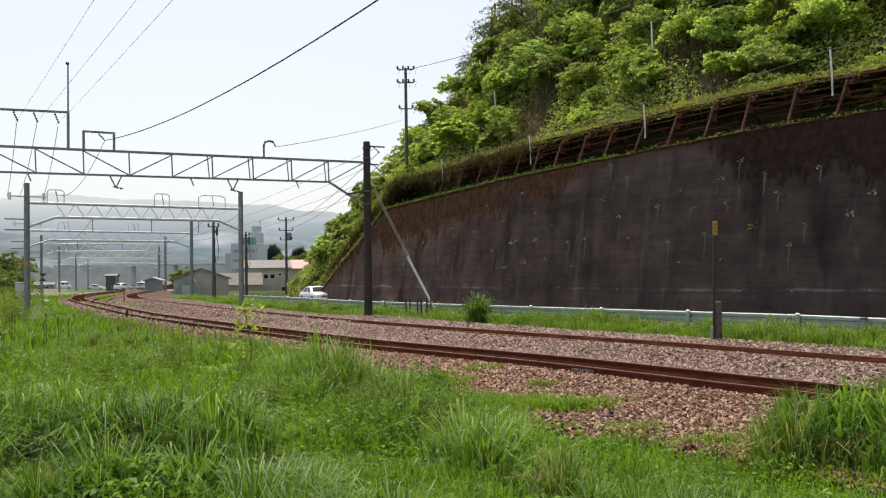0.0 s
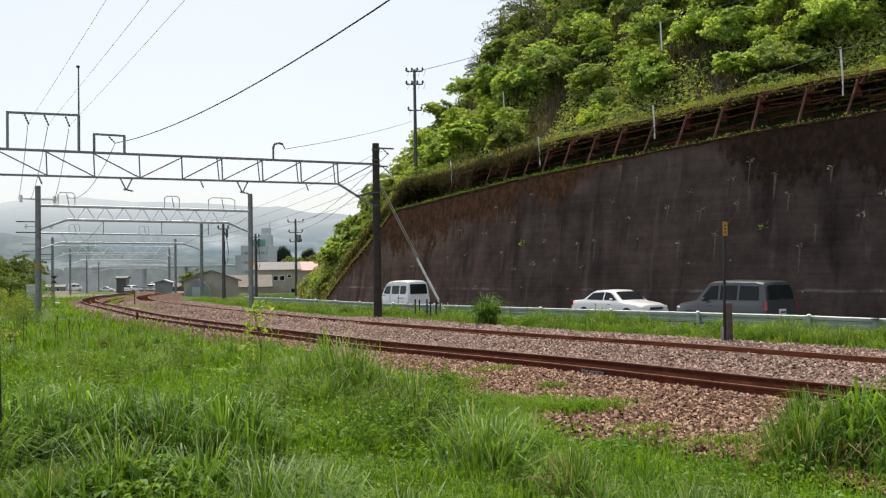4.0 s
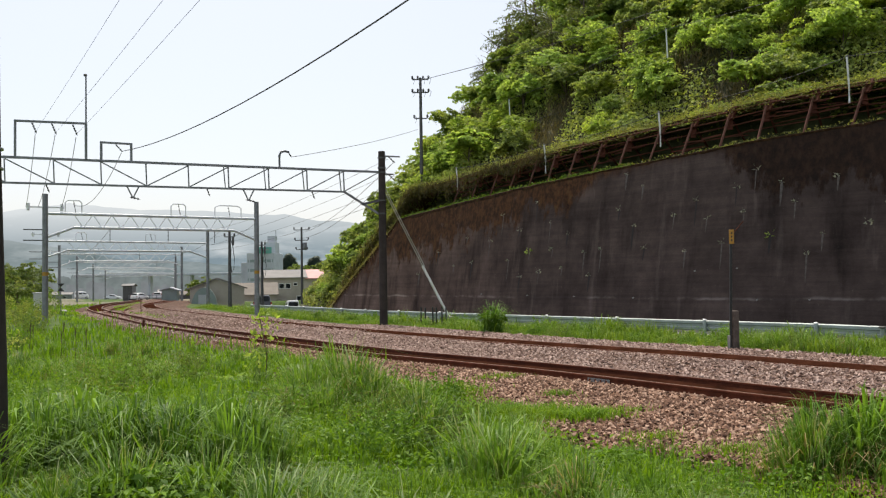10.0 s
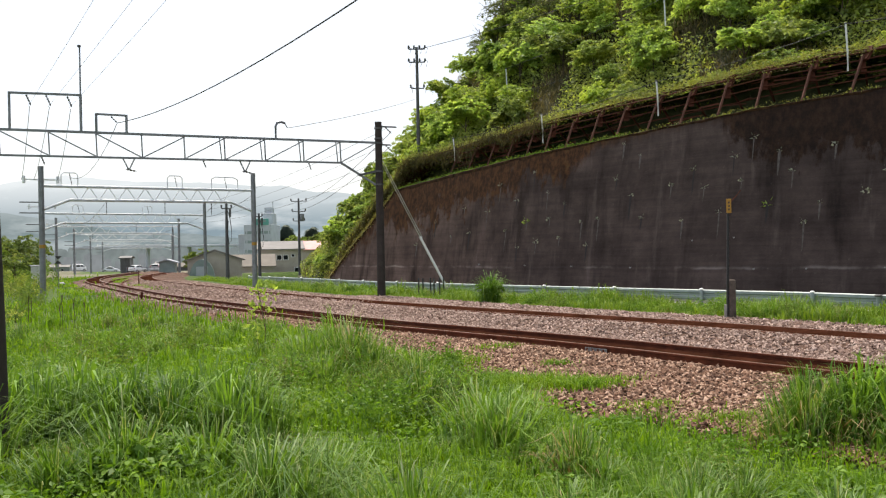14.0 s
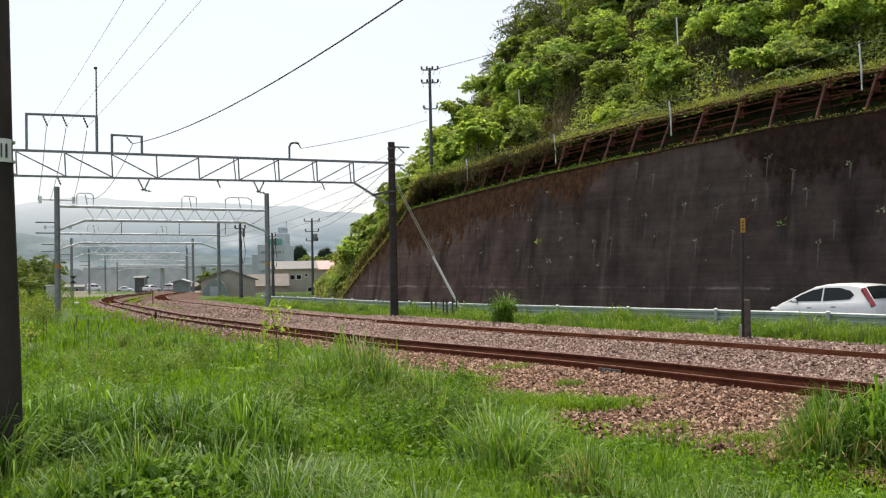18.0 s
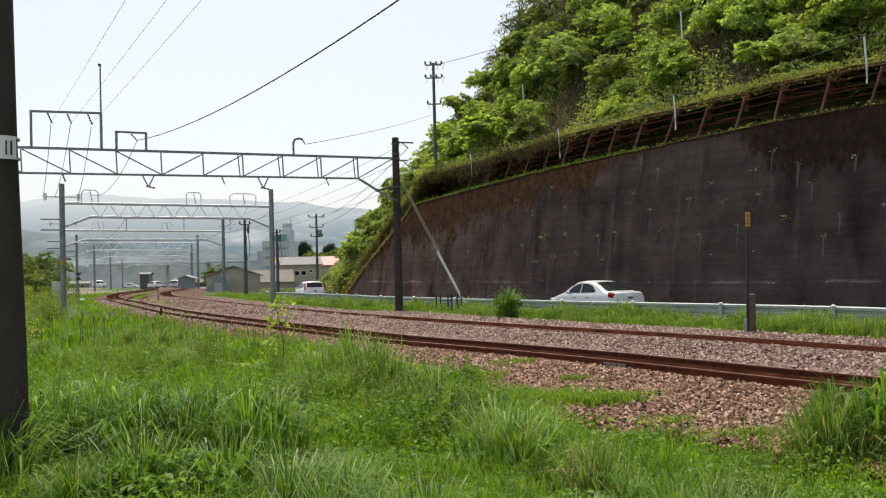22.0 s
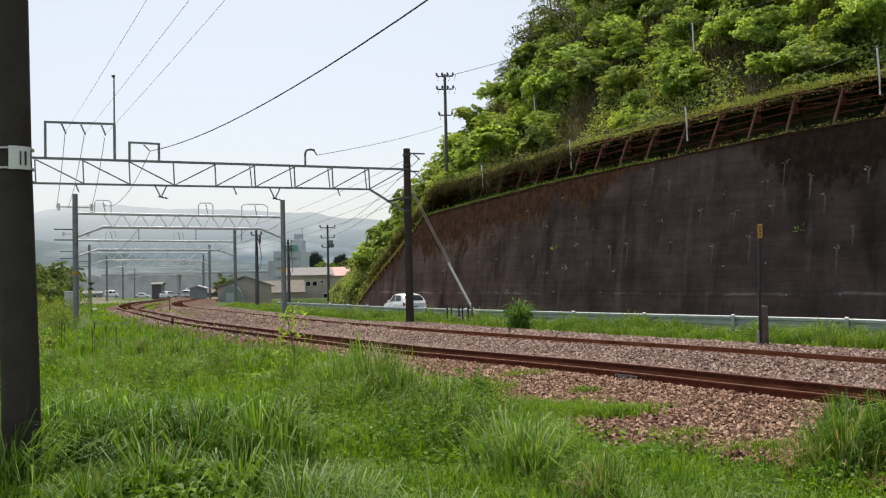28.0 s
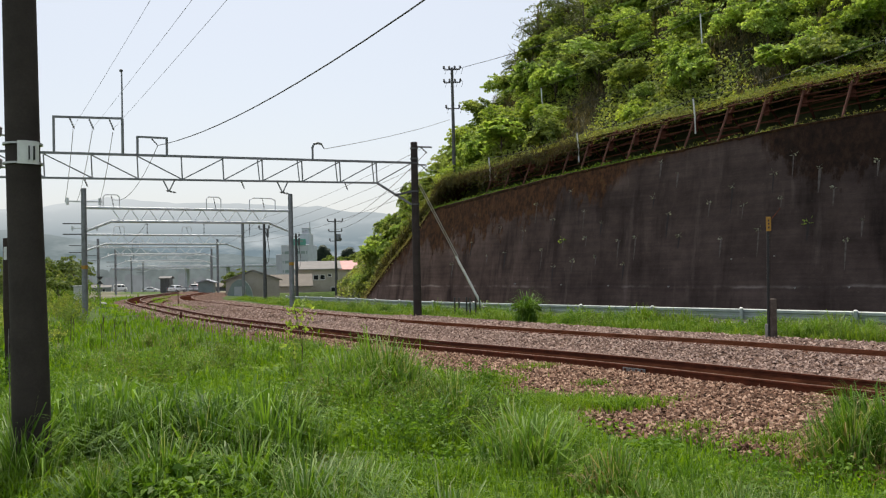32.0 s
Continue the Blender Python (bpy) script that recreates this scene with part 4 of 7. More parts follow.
def brace_and_fence():
    b = thing("guy_brace", Matrix.Translation((0.28, 41.0, -0.25)), "slanting steel tube guard over mast guy wires", "guy brace")
    part("tube", Mesh().tube([(0, 0, 0.1), (-1.30, 0, 2.7)], 0.06, 10), M_WHITE, b, "bright galvanised tube", True)
    part("anchor_block", Mesh().box((0.05, 0, 0.12), (0.4, 0.4, 0.5), 0.2, 0.03), M_CONC, b)
    for o in (0.0, 0.09):
        part("guy_wire", Mesh().tube([(-1.28 + o, 0, 2.66), (-2.9, -1.5, 6.0 + 2 * o)], 0.02, 6), M_GALV, b)
    for i, x in enumerate((-1.05, -0.86, -0.52, -0.36, -0.1, 0.08)):
        f = thing("fence_post", Matrix.Translation((x - 0.05, 40.5, -0.35)), "short dark rusted steel fence post", "fence post", "fence posts by the brace")
        part("post", Mesh().box((0, 0, 0.42), (0.06, 0.06, 0.95 if i % 2 else 1.0), 0.3, 0.008), M_BLACK, f)


brace_and_fence()


def utility_pole(at, h, arms, label, extra=False, coil=False):
    p = thing("utility_pole", Matrix.Translation(at), label, "utility pole", "utility poles")
    part("shaft", Mesh().tube([(0, 0, -0.5), (0, 0, h)], 0.17, 12, 0.1), M_DSTEEL, p, smooth=True)
    for z, w, n in arms:
        a = part("cross_arm", Mesh().bar((-w, 0, h - z), (w, 0, h - z), 0.08), M_DSTEEL, p)
        for i in range(n):
            x = -w + 2 * w * i / max(1, n - 1)
            part("insulator", Mesh().lathe([(0.03, 0), (0.09, 0.05), (0.06, 0.16), (0.09, 0.2), (0.03, 0.27)], 8, (x, 0, h - z + 0.04)), M_DSTEEL, a)
            if extra:
                part("jumper", Mesh().tube([(x, 0, h - z + 0.2), (x + 0.2, 0, h - z + 0.05), (x + 0.08, 0, h - z - 0.35)], 0.02, 5), M_WIRE, a)
    if coil:
        part("coiled_cable", Mesh().tube([(0.12, -0.1, h - 0.6), (0.3, -0.1, h - 1.2), (0.42, -0.1, h - 2.2), (0.36, -0.1, h - 3.0), (0.2, -0.1, h - 3.3), (0.12, -0.1, h - 2.6), (0.16, -0.1, h - 1.4)], 0.03, 6), M_WIRE, p)
        part("splice_box", Mesh().box((0.3, -0.05, h - 0.75), (0.16, 0.16, 0.7), 0, 0.03), M_DSTEEL, p)
    elif not extra:
        part("transformer", Mesh().lathe([(0.2, 0), (0.24, 0.05), (0.24, 0.7), (0.2, 0.75)], 12, (0.34, 0, h - 2.4)), M_STEEL, p, "grey transformer can", True)
    return p


utility_pole((-1.65, 68.0, 4.2), 13.1, ((0.15, 0.62, 4), (1.15, 0.62, 4), (3.15, 0.5, 2)), "tall dark pole with two rows of insulators on the hill", True)
utility_pole((-15.2, 95.0, -1.2), 8.8, ((0.3, 0.8, 3), (1.4, 0.7, 3), (2.4, 0.6, 2)), "utility pole with transformer in front of the houses")
utility_pole((-17.35, 72.0, -0.4), 6.3, ((0.4, 0.4, 2),), "slim dark pole carrying a coiled cable", coil=True)
utility_pole((-16.8, 82.0, -0.7), 6.2, ((0.3, 0.3, 2),), "slim dark pole among the houses", coil=True)

# feeder wires overhead and the lines to the hill
for k, (e, q) in enumerate(((14.02, (-4.5, 14.0, 7.28)), (13.33, (-3.64, 14.0, 7.27)), (12.59, (-2.96, 14.0, 7.25)))):
    cable("feeder_wire", G1(e, 7.55), q, 0.04, 0.0045, "thin feeder wire running overhead")
cable("heavy_cable", G1(10.86, 7.04), (0.81, 12.0, 6.46), 0.5, 0.015, "thick black cable running overhead")
cable("line_wire", G1(4.08, 7.1), (-1.9, 67.9, 13.3), 0.15, 0.013, "dark wire to the pole on the hill")
for s, z, q in ((13.97, 7.55, (-23.2, 49.4, 6.2)), (13.28, 7.55, (-22.7, 49.8, 6.2)), (12.54, 7.5, (-21.7, 50.5, 6.2)), (10.86, 7.04, (-21.15, 50.85, 6.4))):
    cable("line_wire", G1(s, z), q, 0.8 if s < 12 else 0.3, 0.012, "thin wire running on along the line")
for p, q in (((-12.0, 57.0, 5.6), (-22.7, 85.5, 5.4)), ((-14, 55.5, 5.0), (-24.5, 84, 4.7)), ((-19.5, 51.9, 5.0), (-31.5, 78, 4.7)), ((-24.5, 84, 4.7), (-36, 109.6, 4.5)), ((-31.5, 78, 4.7), (-42, 105, 4.5))):
    cable("line_wire", p, q, 0.3, 0.012, "thin wire running on along the line")
for h, z in ((7.2, 6.7), (6.5, 6.0), (5.9, 5.4), (5.4, 4.9)):
    cable("line_wire", G1(-0.3, h), (-22.7 - 0.1 * z, 85.5, z), 0.5, 0.008, "thin wire running on along the line")
for dz in (0, 0.6):
    cable("line_wire", G1(-0.6, 7.1 - dz), (-15.2, 95.0, 7.0 - dz), 0.6, 0.014, "dark wire beside the road")
cable("line_wire", (-1.65, 68, 17.1), (40, 40, 26), 1.5, 0.02, "dark wire over the hill")


# ---- rusted fence above the wall ----
def rock_fence():
    fence = thing("rockfall_fence", pose(0, 0, 0), "rusted steel rockfall fence leaning over the crest of the wall", "fence")
    for s in (22.6, 24.8, 27.0, 29.2, 31.35, 33.5, 35.65, 38.9, 41.2, 43.1, 44.95, 46.8, 48.6, 50.7, 52.6, 54.5, 56.4, 58.3, 60.2):
        z = float(wall_top(s))
        p, q, e = (*WALL_LINE.at(s, 9.75), z - 0.1), (*WALL_LINE.at(s - 0.4, 10.3), z + 1.75), (*WALL_LINE.at(s, 12.4), z + 0.4)
        po = part("post", Mesh().bar(p, q, 0.085, 0.085), M_RUSTPINK, fence, "leaning rusted post")
        part("head", Mesh().bar((q[0], q[1], q[2] - 0.25), (*WALL_LINE.at(s - 0.55, 10.6), z + 2.1), 0.5, 0.12), M_RUSTSTEEL, po, "broad rusted head plate")
        part("gusset", Mesh().bar((q[0], q[1], q[2] - 0.75), (*WALL_LINE.at(s - 0.3, 10.45), q[2] - 0.15), 0.26, 0.06), M_RUSTSTEEL, po)
        part("stay", Mesh().bar((q[0], q[1], q[2] - 0.1), e, 0.08), M_RUSTSTEEL, po)
    for k, (h, o) in enumerate(((1.85, 10.35), (1.5, 10.25), (1.15, 10.3), (0.75, 10.6))):
        pts = [(*WALL_LINE.at(s, o), float(wall_top(s)) + h) for s in np.arange(15, 62, 1.0)]
        part("rail", Mesh().tube(pts, 0.05 if k == 0 else 0.032, 6), M_RUSTSTEEL, fence, "long rusted rail")
    g = random.Random(4)
    for i in range(90):
        s = g.uniform(20, 60)
        h, l = g.uniform(0.5, 1.9), g.uniform(0.5, 2.2)
        o = 10.3 + g.uniform(0, 0.5)
        za, zb = float(wall_top(s)) + h, float(wall_top(s + l)) + h + g.uniform(-0.15, 0.15)
        part("slat", Mesh().bar((*WALL_LINE.at(s, o), za), (*WALL_LINE.at(s + l, o + g.uniform(-0.1, 0.2)), zb), 0.03, g.uniform(0.03, 0.09)), M_RUSTSTEEL, fence)
    # sloping rusted sheets back to the hill, added to shade the fence hollow
    ss = np.arange(14, 70.5, 1.4)
    for a, b in zip(ss[:-1], ss[1:]):
        v = [(*WALL_LINE.at(t, o), float(wall_top(t)) + h + 0.05 * math.sin(t * 3)) for t, o, h in ((a, 10.4, 1.98), (b - 0.03, 10.4, 1.98), (b - 0.03, 13.2, 2.55), (a, 13.2, 2.55))]
        part("cover_sheet", Mesh().add(v + [(x, y, z + 0.04) for x, y, z in v], [(3, 2, 1, 0), (4, 5, 6, 7)] + [(i, (i + 1) % 4, (i + 1) % 4 + 4, i + 4) for i in range(4)]), M_RUSTSTEEL, fence)
    ss = np.arange(14, 72, 0.8)
    vs, fs = [], []
    for s in ss:
        for h, o in ((0.05, 11.4), (1.0, 12.2), (2.3, 12.8)):
            vs.append((*WALL_LINE.at(s, o), float(wall_top(s)) + h + 0.15 * noise.noise(Vector((s, h, 2)))))
    for i in range(len(ss) - 1):
        for j in range(2):
            fs.append((i * 3 + j, i * 3 + j + 1, i * 3 + j + 4, i * 3 + j + 3))
    tagged(part("earth_bank", Mesh().add(vs, fs), M_SOIL, smooth=True), "dark earth bank behind the rusted fence", "earth bank", kind="structure")


rock_fence()


def white_stakes():
    rows = (((26.9, 10.2, 10.3, 11.6), (31.5, 10.2, 9.88, 11.23), (42.65, 10.2, 9.12, 10.19), (51.3, 10.2, 8.57, 9.56), (60.1, 10.2, 8.22, 9.15)),
            ((27.0, 17.0, 15.2, 17.4), (46.9, 17.0, 14.45, 16.62), (62.3, 17.0, 13.35, 14.9)))
    for row in rows:
        last = None
        for s, o, z0, z1 in row:
            x, y = WALL_LINE.at(s, o)
            k = thing("white_stake", Matrix.Translation((x, y, z0)), "white plastic pipe stake carrying a wire on the slope", "stake", "white stakes")
            part("pipe", Mesh().tube([(0, 0, -0.7), (0, 0, 0.1), (-0.06, 0, z1 - z0)], 0.045, 8), M_WHITE, k, smooth=True)
            part("cap", Mesh().lathe([(0.065, 0), (0.065, 0.05), (0.03, 0.08)], 8, (-0.06, 0, z1 - z0 - 0.02)), M_DSTEEL, k, "dark wire clip")
            tip = Vector((x, y, z1))
            if last:
                cable("slope_wire", last, tip, 0.2, 0.014, "wire strung between stakes on the slope")
            last = tip
    cable("slope_wire", (*WALL_LINE.at(62.0, 16.0), 12.6), (*WALL_LINE.at(24.0, 16.0), 15.9), 0.3, 0.014, "dark wire strung along the slope")


white_stakes()


# ---- greenery ----
def crown_data(name, seed, mat, leaves=5200, size=0.062, sprays=95, flat=0.5):
    """A crown of radius about 1: leaves on tiers of drooping sprays that reach outwards from the limbs."""
    g = np.random.default_rng(seed)
    d = g.normal(size=(sprays, 3))
    d[:, 2] = np.abs(d[:, 2]) * 0.9 - 0.35
    d /= np.linalg.norm(d, axis=1)[:, None]
    c = d * (g.random(sprays) ** 0.6 * 0.9)[:, None] * np.array((1, 1, 0.9))
    out = d * np.array((1, 1, 0.25)) + 0.35 * g.normal(size=(sprays, 3)) * np.array((1, 1, 0.3))
    out /= np.linalg.norm(out, axis=1)[:, None]
    side = np.cross(out, (0, 0, 1.0))
    side /= np.linalg.norm(side, axis=1)[:, None]
    long = g.uniform(0.2, 0.5, sprays)
    k = g.choice(sprays, leaves, p=long ** 1.6 / (long ** 1.6).sum())
    t = g.random(leaves) ** 0.8
    w = g.normal(0, 0.34, leaves) * np.sqrt(np.maximum(0.05, 1 - t * t)) + 0.0
    l = long[k][:, None]
    p = c[k] + out[k] * l * (t[:, None] - 0.25) + side[k] * l * w[:, None]
    p[:, 2] += l[:, 0] * (-flat * (t - 0.2) ** 2 - 0.5 * w ** 2) + g.normal(0, 0.03, leaves)
    nrm = 0.7 * g.normal(size=(leaves, 3)) + np.array((0, 0, 0.8)) + 0.5 * out[k]
    nrm /= np.linalg.norm(nrm, axis=1)[:, None]
    a = out[k] + 0.7 * g.normal(size=(leaves, 3))
    a -= (a * nrm).sum(1)[:, None] * nrm
    a /= np.linalg.norm(a, axis=1)[:, None]
    b = np.cross(nrm, a)
    sz = size * g.uniform(0.5, 1.4, leaves)[:, None]
    v = np.stack([p - a * sz, p + b * sz * 0.55 + a * sz * 0.1, p + a * sz, p - b * sz * 0.55 + a * sz * 0.1], 1).reshape(-1, 3)
    return raw(name, v, np.arange(leaves * 4).reshape(-1, 4), mat)


M_LEAF_Y = foliage("yellowish_leaves", (0.18, 0.25, 0.055), (0.56, 0.67, 0.175), 0.62, tint=0.5)
CROWNS = [crown_data("crown", 40 + i, (M_LEAF, M_LEAF, M_LEAF_Y, M_LEAF, M_LEAF_Y, M_LEAF_D, M_LEAF_D, M_LEAF)[i], (3300, 2800, 3400, 3800, 2600, 3300, 3000, 2400)[i], (0.07, 0.085, 0.065, 0.06, 0.08, 0.07, 0.085, 0.095)[i], (95, 70, 120, 140, 60, 90, 75, 60)[i], (0.5, 0.9, 0.4, 0.3, 0.7, 0.6, 1.2, 0.8)[i]) for i in range(8)]
# dulled greens that carry the haze of the far hedgerow
M_DULL = foliage("hazed_hedgerow_leaves", (0.085, 0.12, 0.04), (0.25, 0.32, 0.11), 0.45)
CROWNS += [crown_data("crown", 48 + i, M_DULL, 2200, 0.075, 80, 0.5) for i in range(2)]
TRUNK = data_of("trunk", Mesh().tube([(0, 0, -0.6), (0.02, 0.01, 0.5), (-0.03, 0.02, 1.0)], 0.06, 7, 0.02)
                .tube([(0, 0, 0.35), (0.3, 0.1, 0.75)], 0.025, 5, 0.01).tube([(0, 0, 0.45), (-0.28, 0.12, 0.9)], 0.025, 5, 0.01).tube([(0, 0, 0.55), (0.05, -0.3, 0.95)], 0.02, 5, 0.008), M_BARK, True)


def tree(at, r, h, k, label, group, kind="tree"):
    t = thing(kind, Matrix.Translation(at) @ Matrix.Rotation(R.uniform(0, 6.28), 4, "Z"), label, kind, group)
    part("trunk", TRUNK, None, t, at=Matrix.Diagonal((h, h, h, 1)))
    part("crown", CROWNS[k], None, t, at=Matrix.Translation((0, 0, h)) @ Matrix.Rotation(R.uniform(-0.4, 0.4), 4, "X") @ Matrix.Diagonal((r * R.uniform(0.85, 1.2), r * R.uniform(0.85, 1.2), r * R.uniform(0.7, 1.15), 1)))


def hill_trees():
    done = []
    tries = 0
    while len(done) < 270 and tries < 40000:
        tries += 1
        s = R.uniform(16, 92)
        q = np.interp(s, [62, 68], [2.9, 4.6]) + R.random() * np.interp(s, [16, 45, 70, 98], [14, 16, 25, 15])
        r = R.uniform(0.6, 2.0) * (1.0 if q > 5 else 0.7)
        if any((s - a) ** 2 + (q - b) ** 2 < (0.33 * (r + c)) ** 2 for a, b, c in done):
            continue
        done.append((s, q, r))
        x, y = wall_xy(s, float(wall_top(s)), q)
        k = R.choice((0, 1, 2, 3, 4, 5, 6, 2, 3, 5, 6, 7))
        h = r * R.uniform(0.5, 1.3)
        tree((x, y, float(hill_z(s, q))), r, h, k, "young broadleaf tree in fresh green on the slope" if k < 5 else "dark green broadleaf tree on the slope", "hillside trees")


hill_trees()


def skyline_trees():
    M_SPARSE = foliage("sparse_dark_leaves", (0.06, 0.075, 0.03), (0.2, 0.24, 0.09), 0.4)
    crown = crown_data("crown", 141, M_SPARSE, 2600, 0.035, 60)
    bough = Mesh().tube([(0, 0, -1.5), (0.05, 0, 1.0), (-0.1, 0.05, 2.2)], 0.07, 7, 0.025)
    g = random.Random(8)
    for i in range(26):
        z, a = g.uniform(0.2, 2.0), g.uniform(0, 6.28)
        q = (0.8 + 0.5 * g.random()) * (1.3 - 0.3 * z)
        bough.tube([(0, 0, z), (q * 0.5 * math.cos(a), q * 0.5 * math.sin(a), z + 0.25), (q * math.cos(a), q * math.sin(a), z + 0.35 + 0.3 * g.random())], 0.018, 4, 0.005)
    bough = data_of("trunk", bough, M_BARK)
    for s, q, h in ((89, 20, 1.7), (87, 19, 2.0), (83, 19, 2.2), (80, 18.5, 1.9), (63, 13, 1.5), (61, 14, 1.8), (85, 16, 1.3), (91, 18, 1.2)):
        x, y = wall_xy(s, float(wall_top(s)), q)
        t = thing("tree", Matrix.Translation((x, y, float(hill_z(s, q)))) @ Matrix.Rotation(g.uniform(0, 6.28), 4, "Z"), "tall dark tree with sparse leaves on the ridge", "tree", "ridge trees")
        part("trunk", bough, None, t, "bare dark trunk and boughs", at=Matrix.Diagonal((h, h, h * 1.2, 1)))
        part("crown", crown, None, t, at=Matrix.Translation((0, 0, h * 1.5)) @ Matrix.Diagonal((h * 1.1, h * 1.1, h * 1.15, 1)))


skyline_trees()


def hill_end_bushes():
    spots = [(R.uniform(67, 82), R.uniform(4.2, 7.0), R.uniform(0.8, 1.3), 0.8) for _ in range(24)]
    spots += [(R.uniform(81, 91), R.uniform(2.8, 6.5), R.uniform(0.9, 1.6), R.uniform(0.7, 1.4)) for _ in range(24)]
    spots += [(R.uniform(82, 91), R.uniform(1.0, 2.0), R.uniform(0.6, 1.0), 0.7) for _ in range(10)]
    for s, q, r, h in spots:
        x, y = wall_xy(s, float(wall_top(s)), q)
        tree((x, y, float(hill_z(s, q)) - 0.2), r, r * h, R.choice((0, 1, 5, 3, 6, 5, 2, 6)), "leafy bush in fresh green at the end of the wall", "bushes at the end of the wall", "bush")


hill_end_bushes()


def leaf_strip(name, pts, n, spread, size, mat, label, category, seed, drop=0.0, hang=False):
    """Loose leaves round a run of points."""
    g = np.random.default_rng(seed)
    P = np.array(pts)
    i = g.integers(0, len(P) - 1, n)
    f = g.random(n)[:, None]
    p = P[i] * (1 - f) + P[i + 1] * f + g.normal(size=(n, 3)) * np.array(spread)
    if drop:
        deep = np.array([0.45 + 1.1 * noise.noise(Vector((x * 0.55, y * 0.55, seed))) for x, y, _ in p]) if hang else 1.0
        p[:, 2] -= drop * g.random(n) ** (1.2 if hang else 2) * np.clip(deep, 0.08, 1.1)
    nrm = g.normal(size=(n, 3)) + np.array((0, 0, 0.6))
    nrm /= np.linalg.norm(nrm, axis=1)[:, None]
    a = np.cross(nrm, g.normal(size=(n, 3)))
    a /= np.linalg.norm(a, axis=1)[:, None]
    if hang:      # thin stems that hang nearly straight down
        a = np.array((0, 0, -1.0)) + 0.3 * g.normal(size=(n, 3))
        a /= np.linalg.norm(a, axis=1)[:, None]
        b = np.cross(a, g.normal(size=(n, 3))) * 0.14
    else:
        b = np.cross(nrm, a)
    sz = size * g.uniform(0.5, 1.4, n)[:, None]
    v = np.stack([p - a * sz, p + b * sz * 0.5, p + a * sz, p - b * sz * 0.5], 1).reshape(-1, 3)
    return tagged(new(name, raw(name, v, np.arange(n * 4).reshape(-1, 4), mat)), label, category, kind="stuff")


leaf_strip("vine_canopy", [(*WALL_LINE.at(s, 11.3), float(wall_top(s)) + 2.25) for s in np.arange(14, 71, 1.0)], 22000, (0.55, 0.55, 0.13), 0.052, M_CREEP, "creepers draped over the top of the rusted fence", "creepers", 61)
leaf_strip("vine_curtain", [(*WALL_LINE.at(s, 10.2), float(wall_top(s)) + 1.95) for s in np.arange(51, 71, 1.0)], 8000, (0.30, 0.30, 0.16), 0.15, M_VINE, "dry creepers hanging down the fence", "creepers", 62, 1.5, True)
leaf_strip("vine_edge", [(*WALL_LINE.at(s, 10.3), float(wall_top(s)) + 2.0) for s in np.arange(14, 52, 1.0)], 4500, (0.25, 0.25, 0.09), 0.05, M_CREEP, "sparse creepers along the fence rail", "creepers", 65, 0.35)


def undergrowth():
    g = np.random.default_rng(66)
    n = 260000
    s = g.uniform(12, 104, n)
    q = np.interp(s, [66, 80], [2.6, 0.4]) + np.interp(s, [10, 50, 80], [15, 18, 28]) * g.random(n)
    top = wall_top(s)
    off = WALL_OFF * wall_narrow(s) + BATTER * (top - ROAD_Z) + q + 0.3
    nx, ny = (np.interp(s, WALL_LINE.s, WALL_LINE.n[:, i]) for i in (0, 1))
    xy = WALL_LINE.at(s, 0.0) + np.stack([nx, ny], 1) * off[:, None]
    p = np.stack([xy[:, 0], xy[:, 1], hill_z(s, q) + 1.5 * g.random(n) ** 1.5 + 0.05], 1)
    nrm = g.normal(size=(n, 3)) * 0.8 + np.array((-0.4, -0.4, 0.9))
    nrm /= np.linalg.norm(nrm, axis=1)[:, None]
    a = np.cross(nrm, g.normal(size=(n, 3)))
    a /= np.linalg.norm(a, axis=1)[:, None]
    b = np.cross(nrm, a)
    dry = np.array([noise.noise(Vector((x * 0.22, y * 0.22, 21))) + 0.4 * noise.noise(Vector((x * 0.9, y * 0.9, 22))) for x, y in xy]) > 0.2
    a[dry] = a[dry] * 0.6 + np.array((0.0, 0.0, 0.8))      # the dead ones are long stems that stand and hang
    b[dry] *= 0.22
    sz = 0.11 * g.uniform(0.5, 1.4, n)[:, None] * np.where(dry, 2.0, 1.0)[:, None]
    v = np.stack([p - a * sz, p + b * sz * 0.5, p + a * sz, p - b * sz * 0.5], 1).reshape(-1, 3)
    for name, pick, mat, lab in (("undergrowth", ~dry, M_UNDER, "dense green undergrowth on the slope"), ("dead_undergrowth", dry, M_DEAD, "tangle of dead brown creepers on the slope")):
        w = v.reshape(-1, 4, 3)[pick].reshape(-1, 3)
        tagged(new(name, raw(name, w, np.arange(len(w)).reshape(-1, 4), mat)), lab, "undergrowth", kind="stuff")


undergrowth()
leaf_strip("end_hedge", [(*wall_xy(q, float(wall_top(q)), 1.2), float(wall_top(q)) + 2.3 * min(1.0, (83 - q) / 6)) for q in np.arange(64, 82.5, 0.7)], 8000, (0.32, 0.32, 0.18), 0.07, M_CREEP, "band of creepers down the falling end of the wall", "creepers", 67, 0.3)
leaf_strip("end_hedge_stems", [(*wall_xy(q, float(wall_top(q)), 1.0), float(wall_top(q)) + 1.95 * min(1.0, (83 - q) / 6)) for q in np.arange(64, 82.5, 0.7)], 5000, (0.2, 0.2, 0.1), 0.22, M_VINE, "dry stems hanging below the creepers", "creepers", 68, 0.8, True)
leaf_strip("coping_moss", [(*wall_xy(q, float(wall_top(q)), 0.2), float(wall_top(q)) + 0.06) for q in np.arange(66, 80, 0.5)], 7000, (0.16, 0.16, 0.1), 0.06, M_TAN, "tan moss and dry grass on the sloping coping", "moss", 70)
